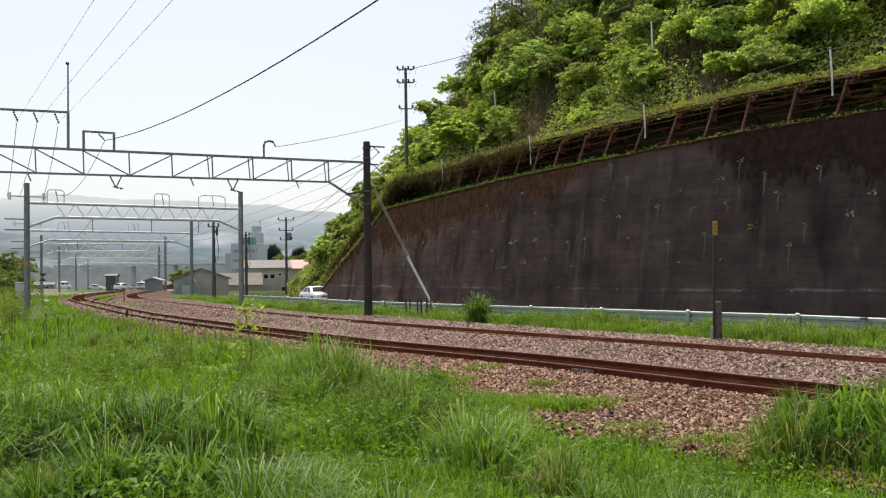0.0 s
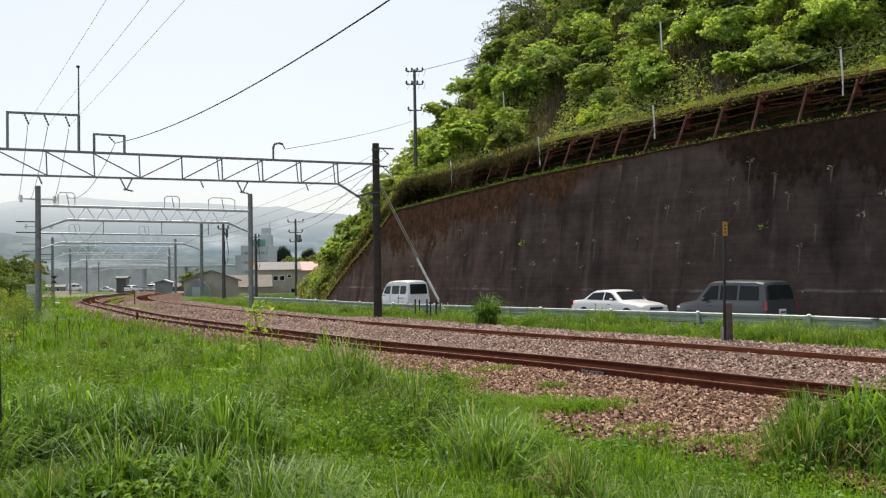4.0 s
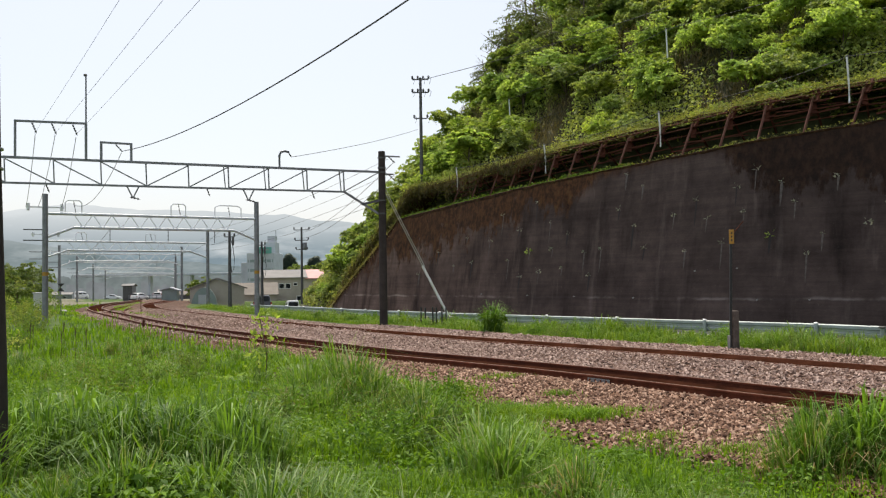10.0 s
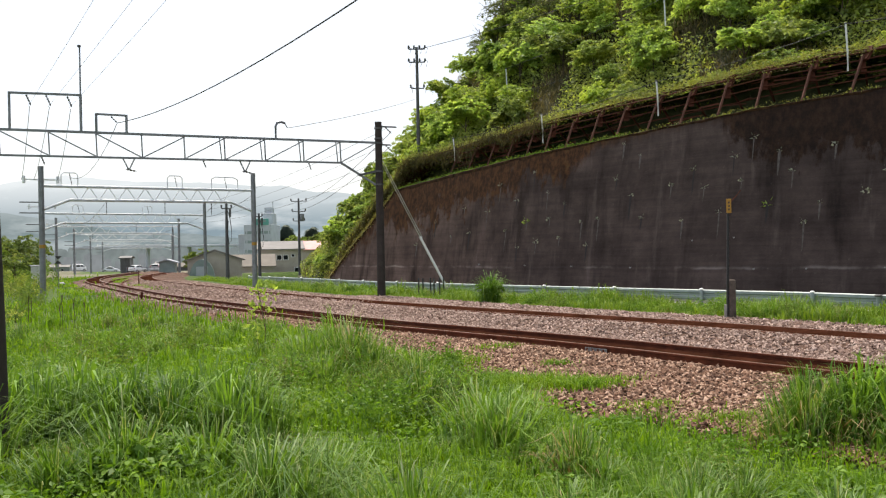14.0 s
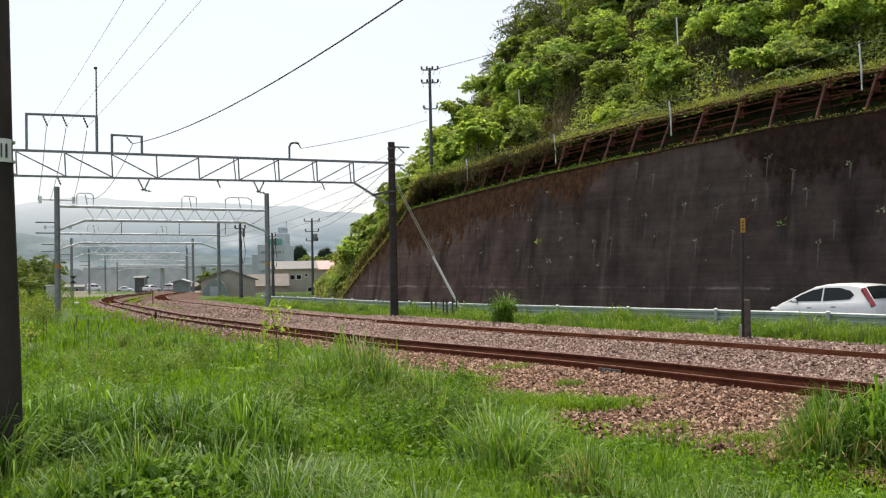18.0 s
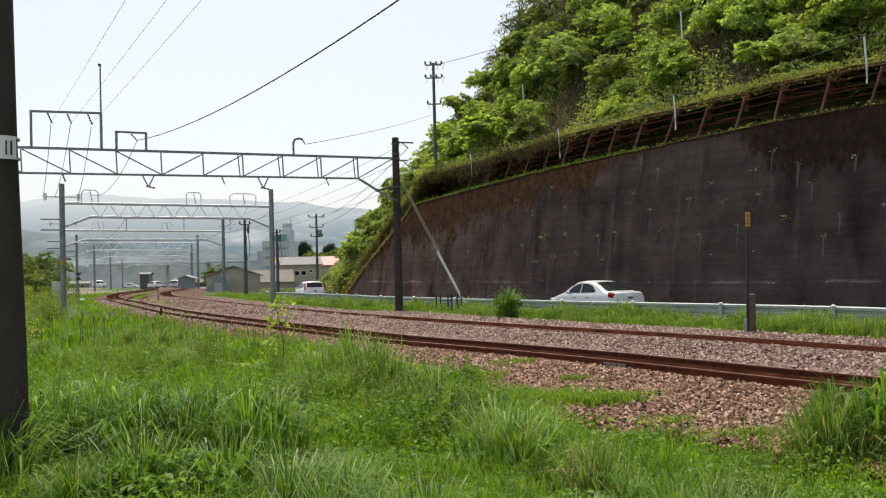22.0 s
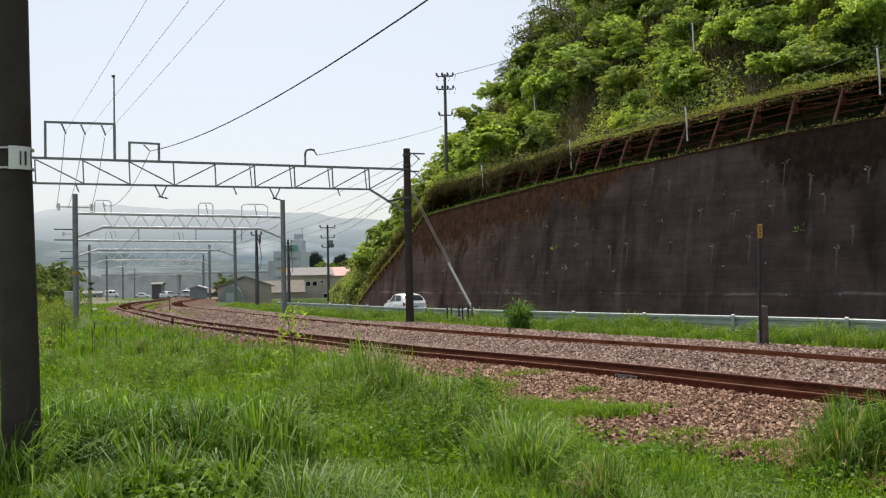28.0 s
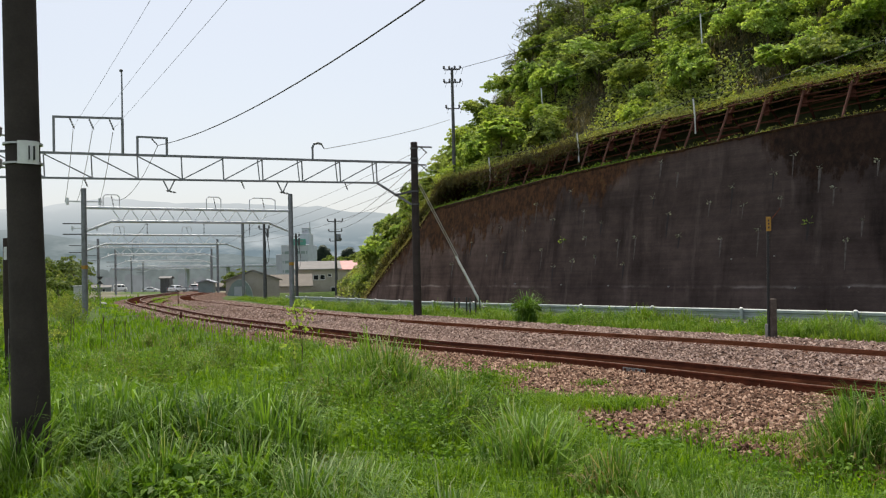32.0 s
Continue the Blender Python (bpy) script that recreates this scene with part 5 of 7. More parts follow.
leaf_strip("crest_grass", [(*wall_xy(s, float(wall_top(s)), 0.5), float(wall_top(s)) + 0.14) for s in np.arange(44, 67.5, 1.0)], 5200, (0.26, 0.26, 0.07), 0.055, M_VERGE, "bright green grass along the crest of the wall", "grass", 69)
leaf_strip("crest_weeds", [(*wall_xy(s, float(wall_top(s)), 0.35), float(wall_top(s)) + 0.12) for s in np.arange(20, 47, 1.0)], 2200, (0.22, 0.22, 0.08), 0.05, M_CREEP, "low weeds along the crest of the wall", "weeds", 63)


def blades(name, xy, h, w, mat, lean=0.35, seed=1, curve=0.5):
    """Grass blades at plan points: heights and widths by array; each a bent three-face blade."""
    g = np.random.default_rng(seed)
    n = len(xy)
    z = ground_z(xy[:, 0], xy[:, 1])
    p = np.stack([xy[:, 0], xy[:, 1], z - 0.02], 1)
    return raw(name, *blade_arrays(p, h, w, lean, curve, g), mat)


def blade_arrays(p, h, w, lean, curve, g, out=None):
    """Upright blades that arch over towards the tip: four corners at the foot and middle, a narrowing neck and a point."""
    n = len(p)
    a = g.uniform(0, 2 * np.pi, n)
    d = np.stack([np.cos(a), np.sin(a), np.zeros(n)], 1) if out is None else out
    side = np.stack([-np.sin(a), np.cos(a), np.zeros(n)], 1)
    side = np.where(g.random(n)[:, None] < 0.5, side, np.cross(d, (0, 0, 1.0)))
    h, w = np.broadcast_to(h, n)[:, None], np.broadcast_to(w, n)[:, None]
    l = lean * g.uniform(0.2, 1.6, n)[:, None]
    up = np.array((0, 0, 1.0))
    m1 = p + up * h * 0.5 + d * h * l * 0.3
    m2 = p + up * h * (0.88 - 0.25 * l * curve) + d * h * l * (0.75 + 0.2 * curve)
    tip = p + up * h * (1.0 - 0.95 * curve * l) + d * h * l * (1.3 + 1.0 * curve)
    v = np.stack([p - side * w / 2, p + side * w / 2, m1 + side * w / 2, m1 - side * w / 2, m2 + side * w * 0.27, m2 - side * w * 0.27, tip], 1).reshape(-1, 3)
    k = np.arange(n)[:, None] * 7
    f = np.concatenate([k + np.array([[0, 1, 2]]), k + np.array([[0, 2, 3]]), k + np.array([[3, 2, 4]]), k + np.array([[3, 4, 5]]), k + np.array([[5, 4, 6]])])
    return v, f


def field_mask(xy, g):
    """Where grass grows: off the ballast, with an uneven edge."""
    _, dn = NEAR.to(xy)
    s, _ = NEAR.to(xy)
    edge = np.interp(s, [0, 18, 21, 22.5, 24, 26, 28.5, 32, 36, 39, 43, 60, 90], [3.1, 3.3, 3.5, 3.6, 2.9, 2.5, 2.2, 1.4, 0.9, 0.8, 0.9, 1.0, 1.0])
    w = np.array([noise.noise(Vector((x * 0.9, y * 0.9, 0))) + 0.5 * noise.noise(Vector((x * 2.3, y * 2.3, 4))) for x, y in xy])
    return -dn + 0.32 * w - edge


def meadow():
    g = np.random.default_rng(21)
    # density falls off with distance
    pts = []
    for r0, r1, n in ((4.2, 8.5, 36000), (8.5, 14, 26000), (14, 24, 36000), (24, 45, 24000), (45, 95, 12000)):
        r = np.sqrt(g.uniform(r0 ** 2, r1 ** 2, n))
        a = g.uniform(radians(-36), radians(34), n)
        pts.append(np.stack([r * np.sin(a), r * np.cos(a), r], 1))
    for r0, r1, n in ((0.5, 4.2, 9000), (4.2, 9, 13000), (9, 22, 9000), (22, 45, 6000)):
        r = np.sqrt(g.uniform(r0 ** 2, r1 ** 2, n))
        a = g.uniform(radians(34), radians(324), n) if r0 > 4 else g.uniform(0, 6.283, n)
        pts.append(np.stack([r * np.sin(a), r * np.cos(a), r * (1.6 if r0 > 4 else 1)], 1))
    q = np.vstack(pts)
    q = q[(q[:, 2] > 4.2) | (np.hypot(q[:, 0], q[:, 1]) > 0.5)]
    k = field_mask(q[:, :2], g)
    keep = (k > 0) | ((k > -1.3) & (g.random(len(q)) < 0.06))
    q = q[keep]
    h = np.interp(q[:, 2], [4, 10, 25, 90], [0.25, 0.25, 0.32, 0.45]) * g.uniform(0.4, 1.6, len(q))
    h = h * (0.75 + 0.9 * np.array([max(-0.6, noise.noise(Vector((x * 0.8, y * 0.8, 7)))) for x, y in q[:, :2]]))
    w = np.interp(q[:, 2], [4, 10, 25, 90], [0.011, 0.014, 0.03, 0.09])
    tagged(new("meadow_grass", blades("meadow_grass", q[:, :2], h, w, M_GRASS, 0.36, 3)), "short bright green grass and weeds", "grass", kind="stuff")
    # strip between the far track and the guardrail: uneven clumps over a short sward
    n = 70000
    s = g.uniform(2, 92, n)
    t = g.random(n) ** 0.8
    _, dk = KERB.to(FAR.at(s, 0))
    lo = 3.7 + 0.7 * np.sin(s * 0.5) + 0.5 * np.sin(s * 1.3)
    lo = np.minimum(lo, np.maximum(2.2, -dk * 0.5))
    off = lo + t * np.maximum(0.3, -dk - lo)
    xy = FAR.at(s, 0) + np.stack([np.interp(s, FAR.s, FAR.n[:, 0]), np.interp(s, FAR.s, FAR.n[:, 1])], 1) * off[:, None]
    _, dk = KERB.to(xy)
    clump = np.array([noise.noise(Vector((x * 0.55, y * 0.55, 2))) + 0.5 * noise.noise(Vector((x * 1.7, y * 1.7, 5))) for x, y in xy])
    keep = (dk < 0.22) & ((off - lo > 0.5) | (g.random(n) < 0.35)) & (clump > -0.75)
    xy, dk, clump = xy[keep], dk[keep], clump[keep]
    h = g.uniform(0.08, 0.2, len(xy)) * np.interp(dk, [-5, -2.5, -0.8, 0.2], [0.7, 1.6, 2.3, 2.3]) * np.clip(1.0 + 1.7 * clump, 0.55, 2.6)
    tagged(new("verge_grass", blades("verge_grass", xy, h, g.uniform(0.012, 0.032, len(xy)), M_VERGE, 0.45, 4)), "uneven green grass strip between track and guardrail", "grass", kind="stuff")
    # low leafy ground cover among the nearer grass
    n = 80000
    r = np.sqrt(g.uniform(4.3 ** 2, 27 ** 2, n) * g.uniform(0.3, 1, n) + 4.3 ** 2 * 0.3)
    a = g.uniform(radians(-36), radians(34), n)
    xy = np.stack([r * np.sin(a), r * np.cos(a)], 1)
    k = field_mask(xy, g)
    pt = np.array([noise.noise(Vector((x * 0.5, y * 0.5, 13))) + 0.4 * noise.noise(Vector((x * 2, y * 2, 15))) for x, y in xy])
    keep = (k > -0.15) & ((pt > -0.25 + 0.3 * g.random(n)) | (g.random(n) < 0.4))
    xy, r = xy[keep], r[keep]
    n = len(xy)
    p = np.stack([xy[:, 0], xy[:, 1], ground_z(xy[:, 0], xy[:, 1]) + g.uniform(0.02, 0.16, n)], 1)
    nrm = g.normal(size=(n, 3)) * 0.5 + np.array((0, -0.15, 1.0))
    nrm /= np.linalg.norm(nrm, axis=1)[:, None]
    u = np.cross(nrm, g.normal(size=(n, 3)))
    u /= np.linalg.norm(u, axis=1)[:, None]
    b = np.cross(nrm, u)
    sz = (np.interp(r, [4, 9, 17, 27], [0.02, 0.026, 0.045, 0.07]) * g.uniform(0.5, 1.4, n))[:, None]
    v = np.stack([p - u * sz, p + b * sz * 0.6, p + u * sz, p - b * sz * 0.6], 1).reshape(-1, 3)
    tagged(new("ground_cover", raw("ground_cover", v, np.arange(n * 4).reshape(-1, 4), M_MAT)), "low bright green leafy ground cover", "weeds", kind="stuff")
    # small clumps that have seeded themselves in the ballast
    ps, hs = [], []
    for cx, cy, rr, m, hh in ((1.09, 13.27, 0.6, 1500, 0.17), (1.97, 13.03, 0.45, 900, 0.15), (0.6, 13.6, 0.6, 1000, 0.17), (1.02, 17.6, 0.35, 200, 0.1), (1.89, 15.25, 0.25, 150, 0.1), (2.69, 13.5, 0.3, 120, 0.08), (1.92, 10.56, 0.4, 300, 0.12), (0.3, 16.0, 0.4, 200, 0.12), (2.6, 11.4, 0.35, 160, 0.1), (3.3, 10.4, 0.35, 200, 0.12)):
        q = g.normal(size=(m, 2)) * rr * 0.5 * np.array((1.3, 0.8)) + (cx, cy)
        ps.append(q)
        hs.append(hh * g.uniform(0.5, 1.5, m))
    xy, h = np.vstack(ps), np.concatenate(hs)
    _, dn = NEAR.to(xy)
    z = np.maximum(ground_z(xy[:, 0], xy[:, 1]), np.interp(dn, [-5.2, -3.4, -1.4, -0.5], [-0.42, -0.25, -0.19, -0.125]))
    v, f = blade_arrays(np.stack([xy[:, 0], xy[:, 1], z - 0.01], 1), h, 0.012, 0.6, 0.6, g)
    tagged(new("ballast_grass", raw("ballast_grass", v, f, M_GRASS)), "small clumps of grass growing in the ballast", "grass", kind="stuff")


meadow()


def island_grass():
    g = np.random.default_rng(24)
    s = np.r_[g.uniform(64, 110, 2600), g.uniform(60, 105, 2600)]
    o = np.r_[g.uniform(1.9, 3.6, 2600), g.uniform(-2.6, -0.9, 2600)]
    xy = NEAR.at(s, 0) + np.stack([np.interp(s, NEAR.s, NEAR.n[:, i]) for i in (0, 1)], 1) * o[:, None]
    keep = np.array([noise.noise(Vector((x * 0.35, y * 0.35, 3))) + 0.5 * noise.noise(Vector((x, y, 3))) for x, y in xy]) > 0.02
    xy, s = xy[keep], s[keep]
    p = np.stack([xy[:, 0], xy[:, 1], -0.16 + fall(xy[:, 1])], 1)
    v, f = blade_arrays(p, g.uniform(0.06, 0.2, len(s)), 0.05, 0.5, 0.6, g)
    tagged(new("island_grass", raw("island_grass", v, f, M_GRASS)), "patchy grass between and beside the far tracks", "grass", kind="stuff")


island_grass()


def weeds():
    """Low broad-leaved weeds among the grass."""
    g = np.random.default_rng(55)
    data = []
    for k in range(3):
        n = 300
        a, r = g.uniform(0, 6.28, n), 0.34 * np.sqrt(g.random(n))
        p = np.stack([r * np.cos(a), r * np.sin(a), g.uniform(0.05, 0.3, n) * (1.1 - r)], 1)
        nrm = g.normal(size=(n, 3)) * 0.45 + np.array((0, 0, 1.0))
        nrm /= np.linalg.norm(nrm, axis=1)[:, None]
        u = np.stack([np.cos(a), np.sin(a), np.zeros(n)], 1) + 0.5 * g.normal(size=(n, 3))
        u -= (u * nrm).sum(1)[:, None] * nrm
        u /= np.linalg.norm(u, axis=1)[:, None]
        b = np.cross(nrm, u)
        sz = 0.029 * g.uniform(0.6, 1.5, n)[:, None]
        v = np.stack([p - u * sz, p + b * sz * 0.6 + nrm * sz * 0.15, p + u * sz * 1.1 - nrm * sz * 0.3, p - b * sz * 0.6 + nrm * sz * 0.15], 1).reshape(-1, 3)
        data.append(raw("foliage", v, np.arange(n * 4).reshape(-1, 4), M_WEED))
    stem = data_of("stem", Mesh().tube([(0, 0, -0.05), (0.01, 0, 0.25)], 0.008, 5), M_GRASS)
    spots = [(-2.55, 7.0, 1.35), (-2.35, 7.15, 1.5), (-2.15, 7.1, 1.45), (-2.4, 6.9, 1.5), (-2.1, 6.85, 1.4), (-2.25, 7.0, 1.6), (-2.5, 6.75, 1.2), (-2.3, 6.65, 1.2), (-2.0, 6.7, 1.1), (-2.75, 7.3, 1.0), (-2.9, 6.9, 0.7), (-2.7, 6.3, 0.8), (-1.7, 6.5, 0.8), (0.9, 7.2, 0.8), (2.1, 8.0, 0.8), (3.2, 7.4, 0.9), (2.6, 6.6, 0.9)]
    while len(spots) < 64:
        a, r = R.uniform(-0.5, 0.48), R.uniform(5.4, 16)
        x, y = r * math.sin(a), r * math.cos(a)
        if float(field_mask(np.array([(x, y)]), g)[0]) > 0.3:
            spots.append((x, y, R.uniform(0.5, 1.2)))
    for i, (x, y, q) in enumerate(spots):
        t = thing("weed", Matrix.Translation((x, y, float(ground_z(x, y)[0]))) @ Matrix.Rotation(R.uniform(0, 6.28), 4, "Z"), "low broad-leaved green weed in the grass", "weed", "weeds in the meadow")
        part("foliage", data[i % 3], None, t, at=Matrix.Diagonal((q, q, q, 1)))
        part("stem", stem, None, t)


weeds()


def tuft_data(name, seed, n, h, spread, w, mat, lean=0.2, curve=1.0):
    g = np.random.default_rng(seed)
    a = g.uniform(0, 2 * np.pi, n)
    r = spread * np.minimum(2.2, np.abs(g.normal(0, 0.75, n)))
    o = np.stack([np.cos(a), np.sin(a), np.zeros(n)], 1)
    d = 0.6 * o + 0.7 * g.normal(size=(n, 3)) * np.array((1, 1, 0)) + np.array((0.35, 0.1, 0))
    d /= np.linalg.norm(d, axis=1)[:, None]
    hh = h * g.uniform(0.35, 1.25, n) * (1.1 - 0.38 * r / spread)
    v, f = blade_arrays(o * r[:, None], hh, w * g.uniform(0.4, 1.4, n), lean, curve, g, d)
    return raw(name, v, f, mat)


M_REED = foliage("reed_leaves", (0.06, 0.14, 0.024), (0.245, 0.41, 0.07), 0.45, 0.45, 0.24)
REEDS = [tuft_data("foliage", 170 + i, 300, 1.0, 0.46, (0.036, 0.03)[i], M_REED, (0.15, 0.2)[i], 1.35) for i in range(2)]
TUFTS = [tuft_data("foliage", 70 + i, 330, 1.0, 0.5, (0.024, 0.019, 0.027, 0.021)[i], M_GRASS2, (0.2, 0.26, 0.24, 0.32)[i]) for i in range(4)]
M_SEED = foliage("seeding_stems", (0.22, 0.28, 0.09), (0.52, 0.55, 0.30), 0.35)
SEEDS = [tuft_data("seed_stem", 90 + i, 70, 1.12, 0.4, 0.011, M_SEED, 0.2, 0.7) for i in range(2)]
STRAWS = [tuft_data("dry_straw", 80 + i, 110, 0.62, 0.44, 0.017, M_STRAW, 0.32, 0.9) for i in range(2)]


def tuft(x, y, h, k, wide=1.0, dead=False, reed=False):
    z = float(ground_z(x, y)[0])
    t = thing("grass_tuft", Matrix.Translation((x, y, z - 0.03)) @ Matrix.Rotation(R.uniform(0, 6.28), 4, "Z"), "arching clump of tall green grass" + (" with dead straw at its foot" if dead else ""), "grass clump", "tall grass clumps")
    part("foliage", REEDS[k % 2] if reed else TUFTS[k % 4], None, t, at=Matrix.Diagonal((h * wide, h * wide, h, 1)))
    tagged(part("dry_straw", STRAWS[k % 2], None, t, "dry straw at the foot", at=Matrix.Diagonal((h * wide, h * wide, h * (0.35 if reed else 1.45 if dead else 0.5), 1))), kind="stuff")
    if h > 0.42 and not reed:
        tagged(part("seed_stem", SEEDS[k % 2], None, t, "pale seeding stems", at=Matrix.Rotation(2.1, 4, "Z") @ Matrix.Diagonal((h * wide, h * wide, h, 1))), kind="stuff")
    if dead:
        tagged(part("dry_straw", STRAWS[(k + 1) % 2], None, t, "dry straw at the foot", at=Matrix.Rotation(1.3, 4, "Z") @ Matrix.Diagonal((h * wide * 1.45, h * wide * 1.45, h * 0.9, 1))), kind="stuff")


def tufts():
    right = ((3.8, 9.4, 0.72, 1.15, True), (4.2, 9.5, 0.8, 1.15, True), (4.4, 8.7, 0.5, 1.3, True), (4.85, 9.3, 0.6, 1.3, True))
    middle = ((-1.9, 15.4, 1.1, 1.0, False), (-2.3, 15.0, 0.95, 1.1, False), (-1.5, 14.6, 1.05, 1.0, True), (-1.2, 14.2, 0.8, 1.1, False), (-1.5, 16.4, 0.7, 1.0, False), (-0.35, 11.6, 0.8, 1.1, False), (-0.75, 11.9, 0.6, 1.1, False), (-3.3, 9.8, 0.7, 1.2, False), (-2.0, 9.4, 0.7, 1.1, False))
    front = ((-3.1, 8.4, 0.8, 1.2, True), (-3.6, 8.9, 0.85, 1.2, False), (-2.7, 8.9, 0.75, 1.2, False), (-4.2, 8.6, 0.75, 1.2, True), (1.55, 6.7, 0.45, 1.2, False), (1.95, 6.9, 0.45, 1.2, False), (-1.3, 6.45, 0.62, 1.4, False), (-1.0, 6.2, 0.5, 1.3, False), (-0.6, 6.0, 0.45, 1.3, False), (0.2, 6.2, 0.4, 1.3, False))
    far_off = ((-7.2, 21, 0.5, 1.2, False), (-8.5, 24, 0.5, 1.2, False), (-9.5, 20, 0.6, 1.2, False), (-11.5, 26, 0.5, 1.2, False), (-6.0, 18.5, 0.5, 1.2, False), (6.0, 31.6, 0.62, 1.5, True), (5.2, 32.4, 0.5, 1.5, False), (3.6, 33.6, 0.55, 1.4, False), (8.4, 23.9, 0.6, 0.9, False), (8.7, 24.3, 0.5, 0.9, False), (7.3, 30.4, 0.55, 1.3, True))
    for i, (x, y, h, w, dd) in enumerate(right + middle + front + far_off):
        tuft(x, y, h, i, w, dd, (x, y, h, w, dd) in right[1:3] or (x, y, h, w, dd) in front[:4])
    for i in range(30):      # the dark reed bed by the pole
        x, y = R.uniform(-4.3, -2.0), 8.15 + 1.7 * R.random() ** 1.3
        tuft(x, y, R.uniform(0.6, 0.85), i, R.uniform(0.8, 1.1), False, True)
    for i in range(8):      # trodden straw along its foot
        tuft(R.uniform(-4.0, -2.7), R.uniform(7.85, 8.1), R.uniform(0.2, 0.3), i, 1.4, True)
    for i in range(18):      # lush arching grass in the foreground
        x = R.uniform(-1.6, 3.0)
        tuft(x, R.uniform(5.7, 7.6), R.uniform(0.32, 0.52), 3 - i % 2, 1.35, i % 6 == 0)
    for i in range(46):      # ragged clumps along the verge
        q = R.uniform(24, 62)
        x, y = KERB.at(q, -R.uniform(0.25, 2.6))
        tuft(float(x), float(y), R.uniform(0.3, 0.62), i, R.uniform(0.8, 1.4), i % 4 == 0)
    for i in range(7):      # the big clump at the edge of the ballast
        tuft(R.uniform(3.7, 5.2), R.uniform(8.9, 9.9), R.uniform(0.65, 0.9), i, 1.0, i % 2 == 0, i % 2 == 0)
    n = 0
    while n < 62:
        a, r = R.uniform(-0.5, 0.3), R.uniform(5.6, 30)
        x, y = r * math.sin(a), r * math.cos(a)
        if float(field_mask(np.array([(x, y)]), G)[0]) < 0.8 or x > 1.2 and r > 8 or noise.noise(Vector((x * 0.35, y * 0.35, 9))) < -0.05:
            continue
        tuft(x, y, R.uniform(0.3, 0.75) * (1.0 if r < 15 else 0.75), n, 1.2, n % 4 == 0)
        n += 1


tufts()


M_LIME = simple("lime_run", (0.125, 0.11, 0.098), 0.95, 0, 0.45, 5, 30, 0.2)
M_DAMP = simple("damp_run", (0.016, 0.012, 0.010), 0.7, 0, 0.4, 5, 30, 0.2)


def wall_weeds():
    M_PALE = foliage("withered_weed", (0.2, 0.2, 0.16), (0.5, 0.5, 0.42), 0.2)
    g = np.random.default_rng(90)
    v = []
    for i in range(16):
        d = g.normal(size=3)
        d[2] = abs(d[2]) - 0.5
        d /= np.linalg.norm(d)
        p = d * g.uniform(0.03, 0.14)
        sd = np.cross(d, g.normal(size=3)) * 0.022
        v += [p - sd, p + sd, p + d * 0.09 + sd * 0.4, p + d * 0.09 - sd * 0.4]
    pale = raw("leaf_cluster", np.array(v), np.arange(64).reshape(-1, 4), M_PALE)
    green = raw("leaf_cluster", np.array(v) * 1.6, np.arange(64).reshape(-1, 4), M_LEAF)
    for i, (s, z) in enumerate(((44.3, 5.28), (39.1, 4.49), (33.6, 4.98), (34.6, 3.52), (51.2, 3.31), (48.0, 2.35), (43.4, 4.4), (32.3, 3.53), (43.0, 6.39), (37.0, 5.84), (29.6, 4.75), (38.0, 3.31), (42.7, 3.22), (46.5, 3.16),
                                (41.1, 4.75), (46.0, 1.92), (53.2, 2.88), (58.6, 2.67), (56.8, 2.84), (50.1, 2.17), (45.3, 3.27), (39.8, 5.4), (31.7, 5.99), (34.2, 5.91), (47.8, 4.2), (44.0, 7.09), (49.3, 4.9), (52.4, 4.6), (55.2, 4.1), (57.5, 4.4), (60.4, 3.6), (62.2, 2.2), (54.1, 5.6), (50.8, 6.1), (36.2, 4.7), (40.3, 3.0), (30.6, 3.9), (35.4, 6.6), (48.9, 3.4), (52.0, 1.9), (33.0, 2.7))):
        x, y = wall_xy(s, z, -0.02)
        gr = i in (3, 4)
        t = thing("wall_weed", Matrix.Translation((x, y, z)) @ Matrix.Rotation(R.uniform(0, 6.28), 4, "Z"), "small green weed rooted in the wall" if gr else "small withered weed rooted in the wall", "weed", "weeds in the wall")
        w0, ln = 0.035 + 0.03 * R.random(), R.uniform(0.35, 1.3)
        a = -WALL_LINE.heading(s)
        run = []
        for f, ww in ((0.0, 0.5), (0.12, 1.0), (0.45, 0.85), (0.8, 0.6), (1.0, 0.1)):
            for sg in (-1, 1):
                px, py = wall_xy(s + sg * w0 * ww + 0.05 * f, z - f * ln, -0.004)
                run.append((px - x, py - y, -f * ln))
        part("lime_run", Mesh().add(run, [(2 * j, 2 * j + 1, 2 * j + 3, 2 * j + 2) for j in range(4)]), M_LIME if i % 3 else M_DAMP, t, "pale run of lime below the weed" if i % 3 else "dark damp run below the weed", at=t.matrix_basis.to_3x3().to_4x4().inverted())
        lc = part("leaf_cluster", green if gr else pale, None, t, at=Matrix.Diagonal((1.35 - 0.08 * (i % 9),) * 3 + (1,)))
        lc.name = "leafage"
        tagged(lc, kind="stuff")
    for s, z in ((39.6, 2.03), (36.6, 2.12), (43.1, 0.75), (32.8, 0.72), (29.6, 0.76), (35.1, 0.7), (47, 0.8), (51, 0.85), (55.5, 0.9)):
        x, y = wall_xy(s, z, 0.05)
        h = WALL_LINE.heading(s) + math.pi / 2
        t = thing("drain_pipe", Matrix.Translation((x, y, z)) @ Matrix.Rotation(h, 4, "Z"), "short pale weep pipe in the wall", "drain pipe", "weep pipes")
        part("pipe", Mesh().tube([(-0.1, 0, 0), (0.14, 0, -0.01)], 0.035, 8), M_CONC, t, smooth=True)


wall_weeds()


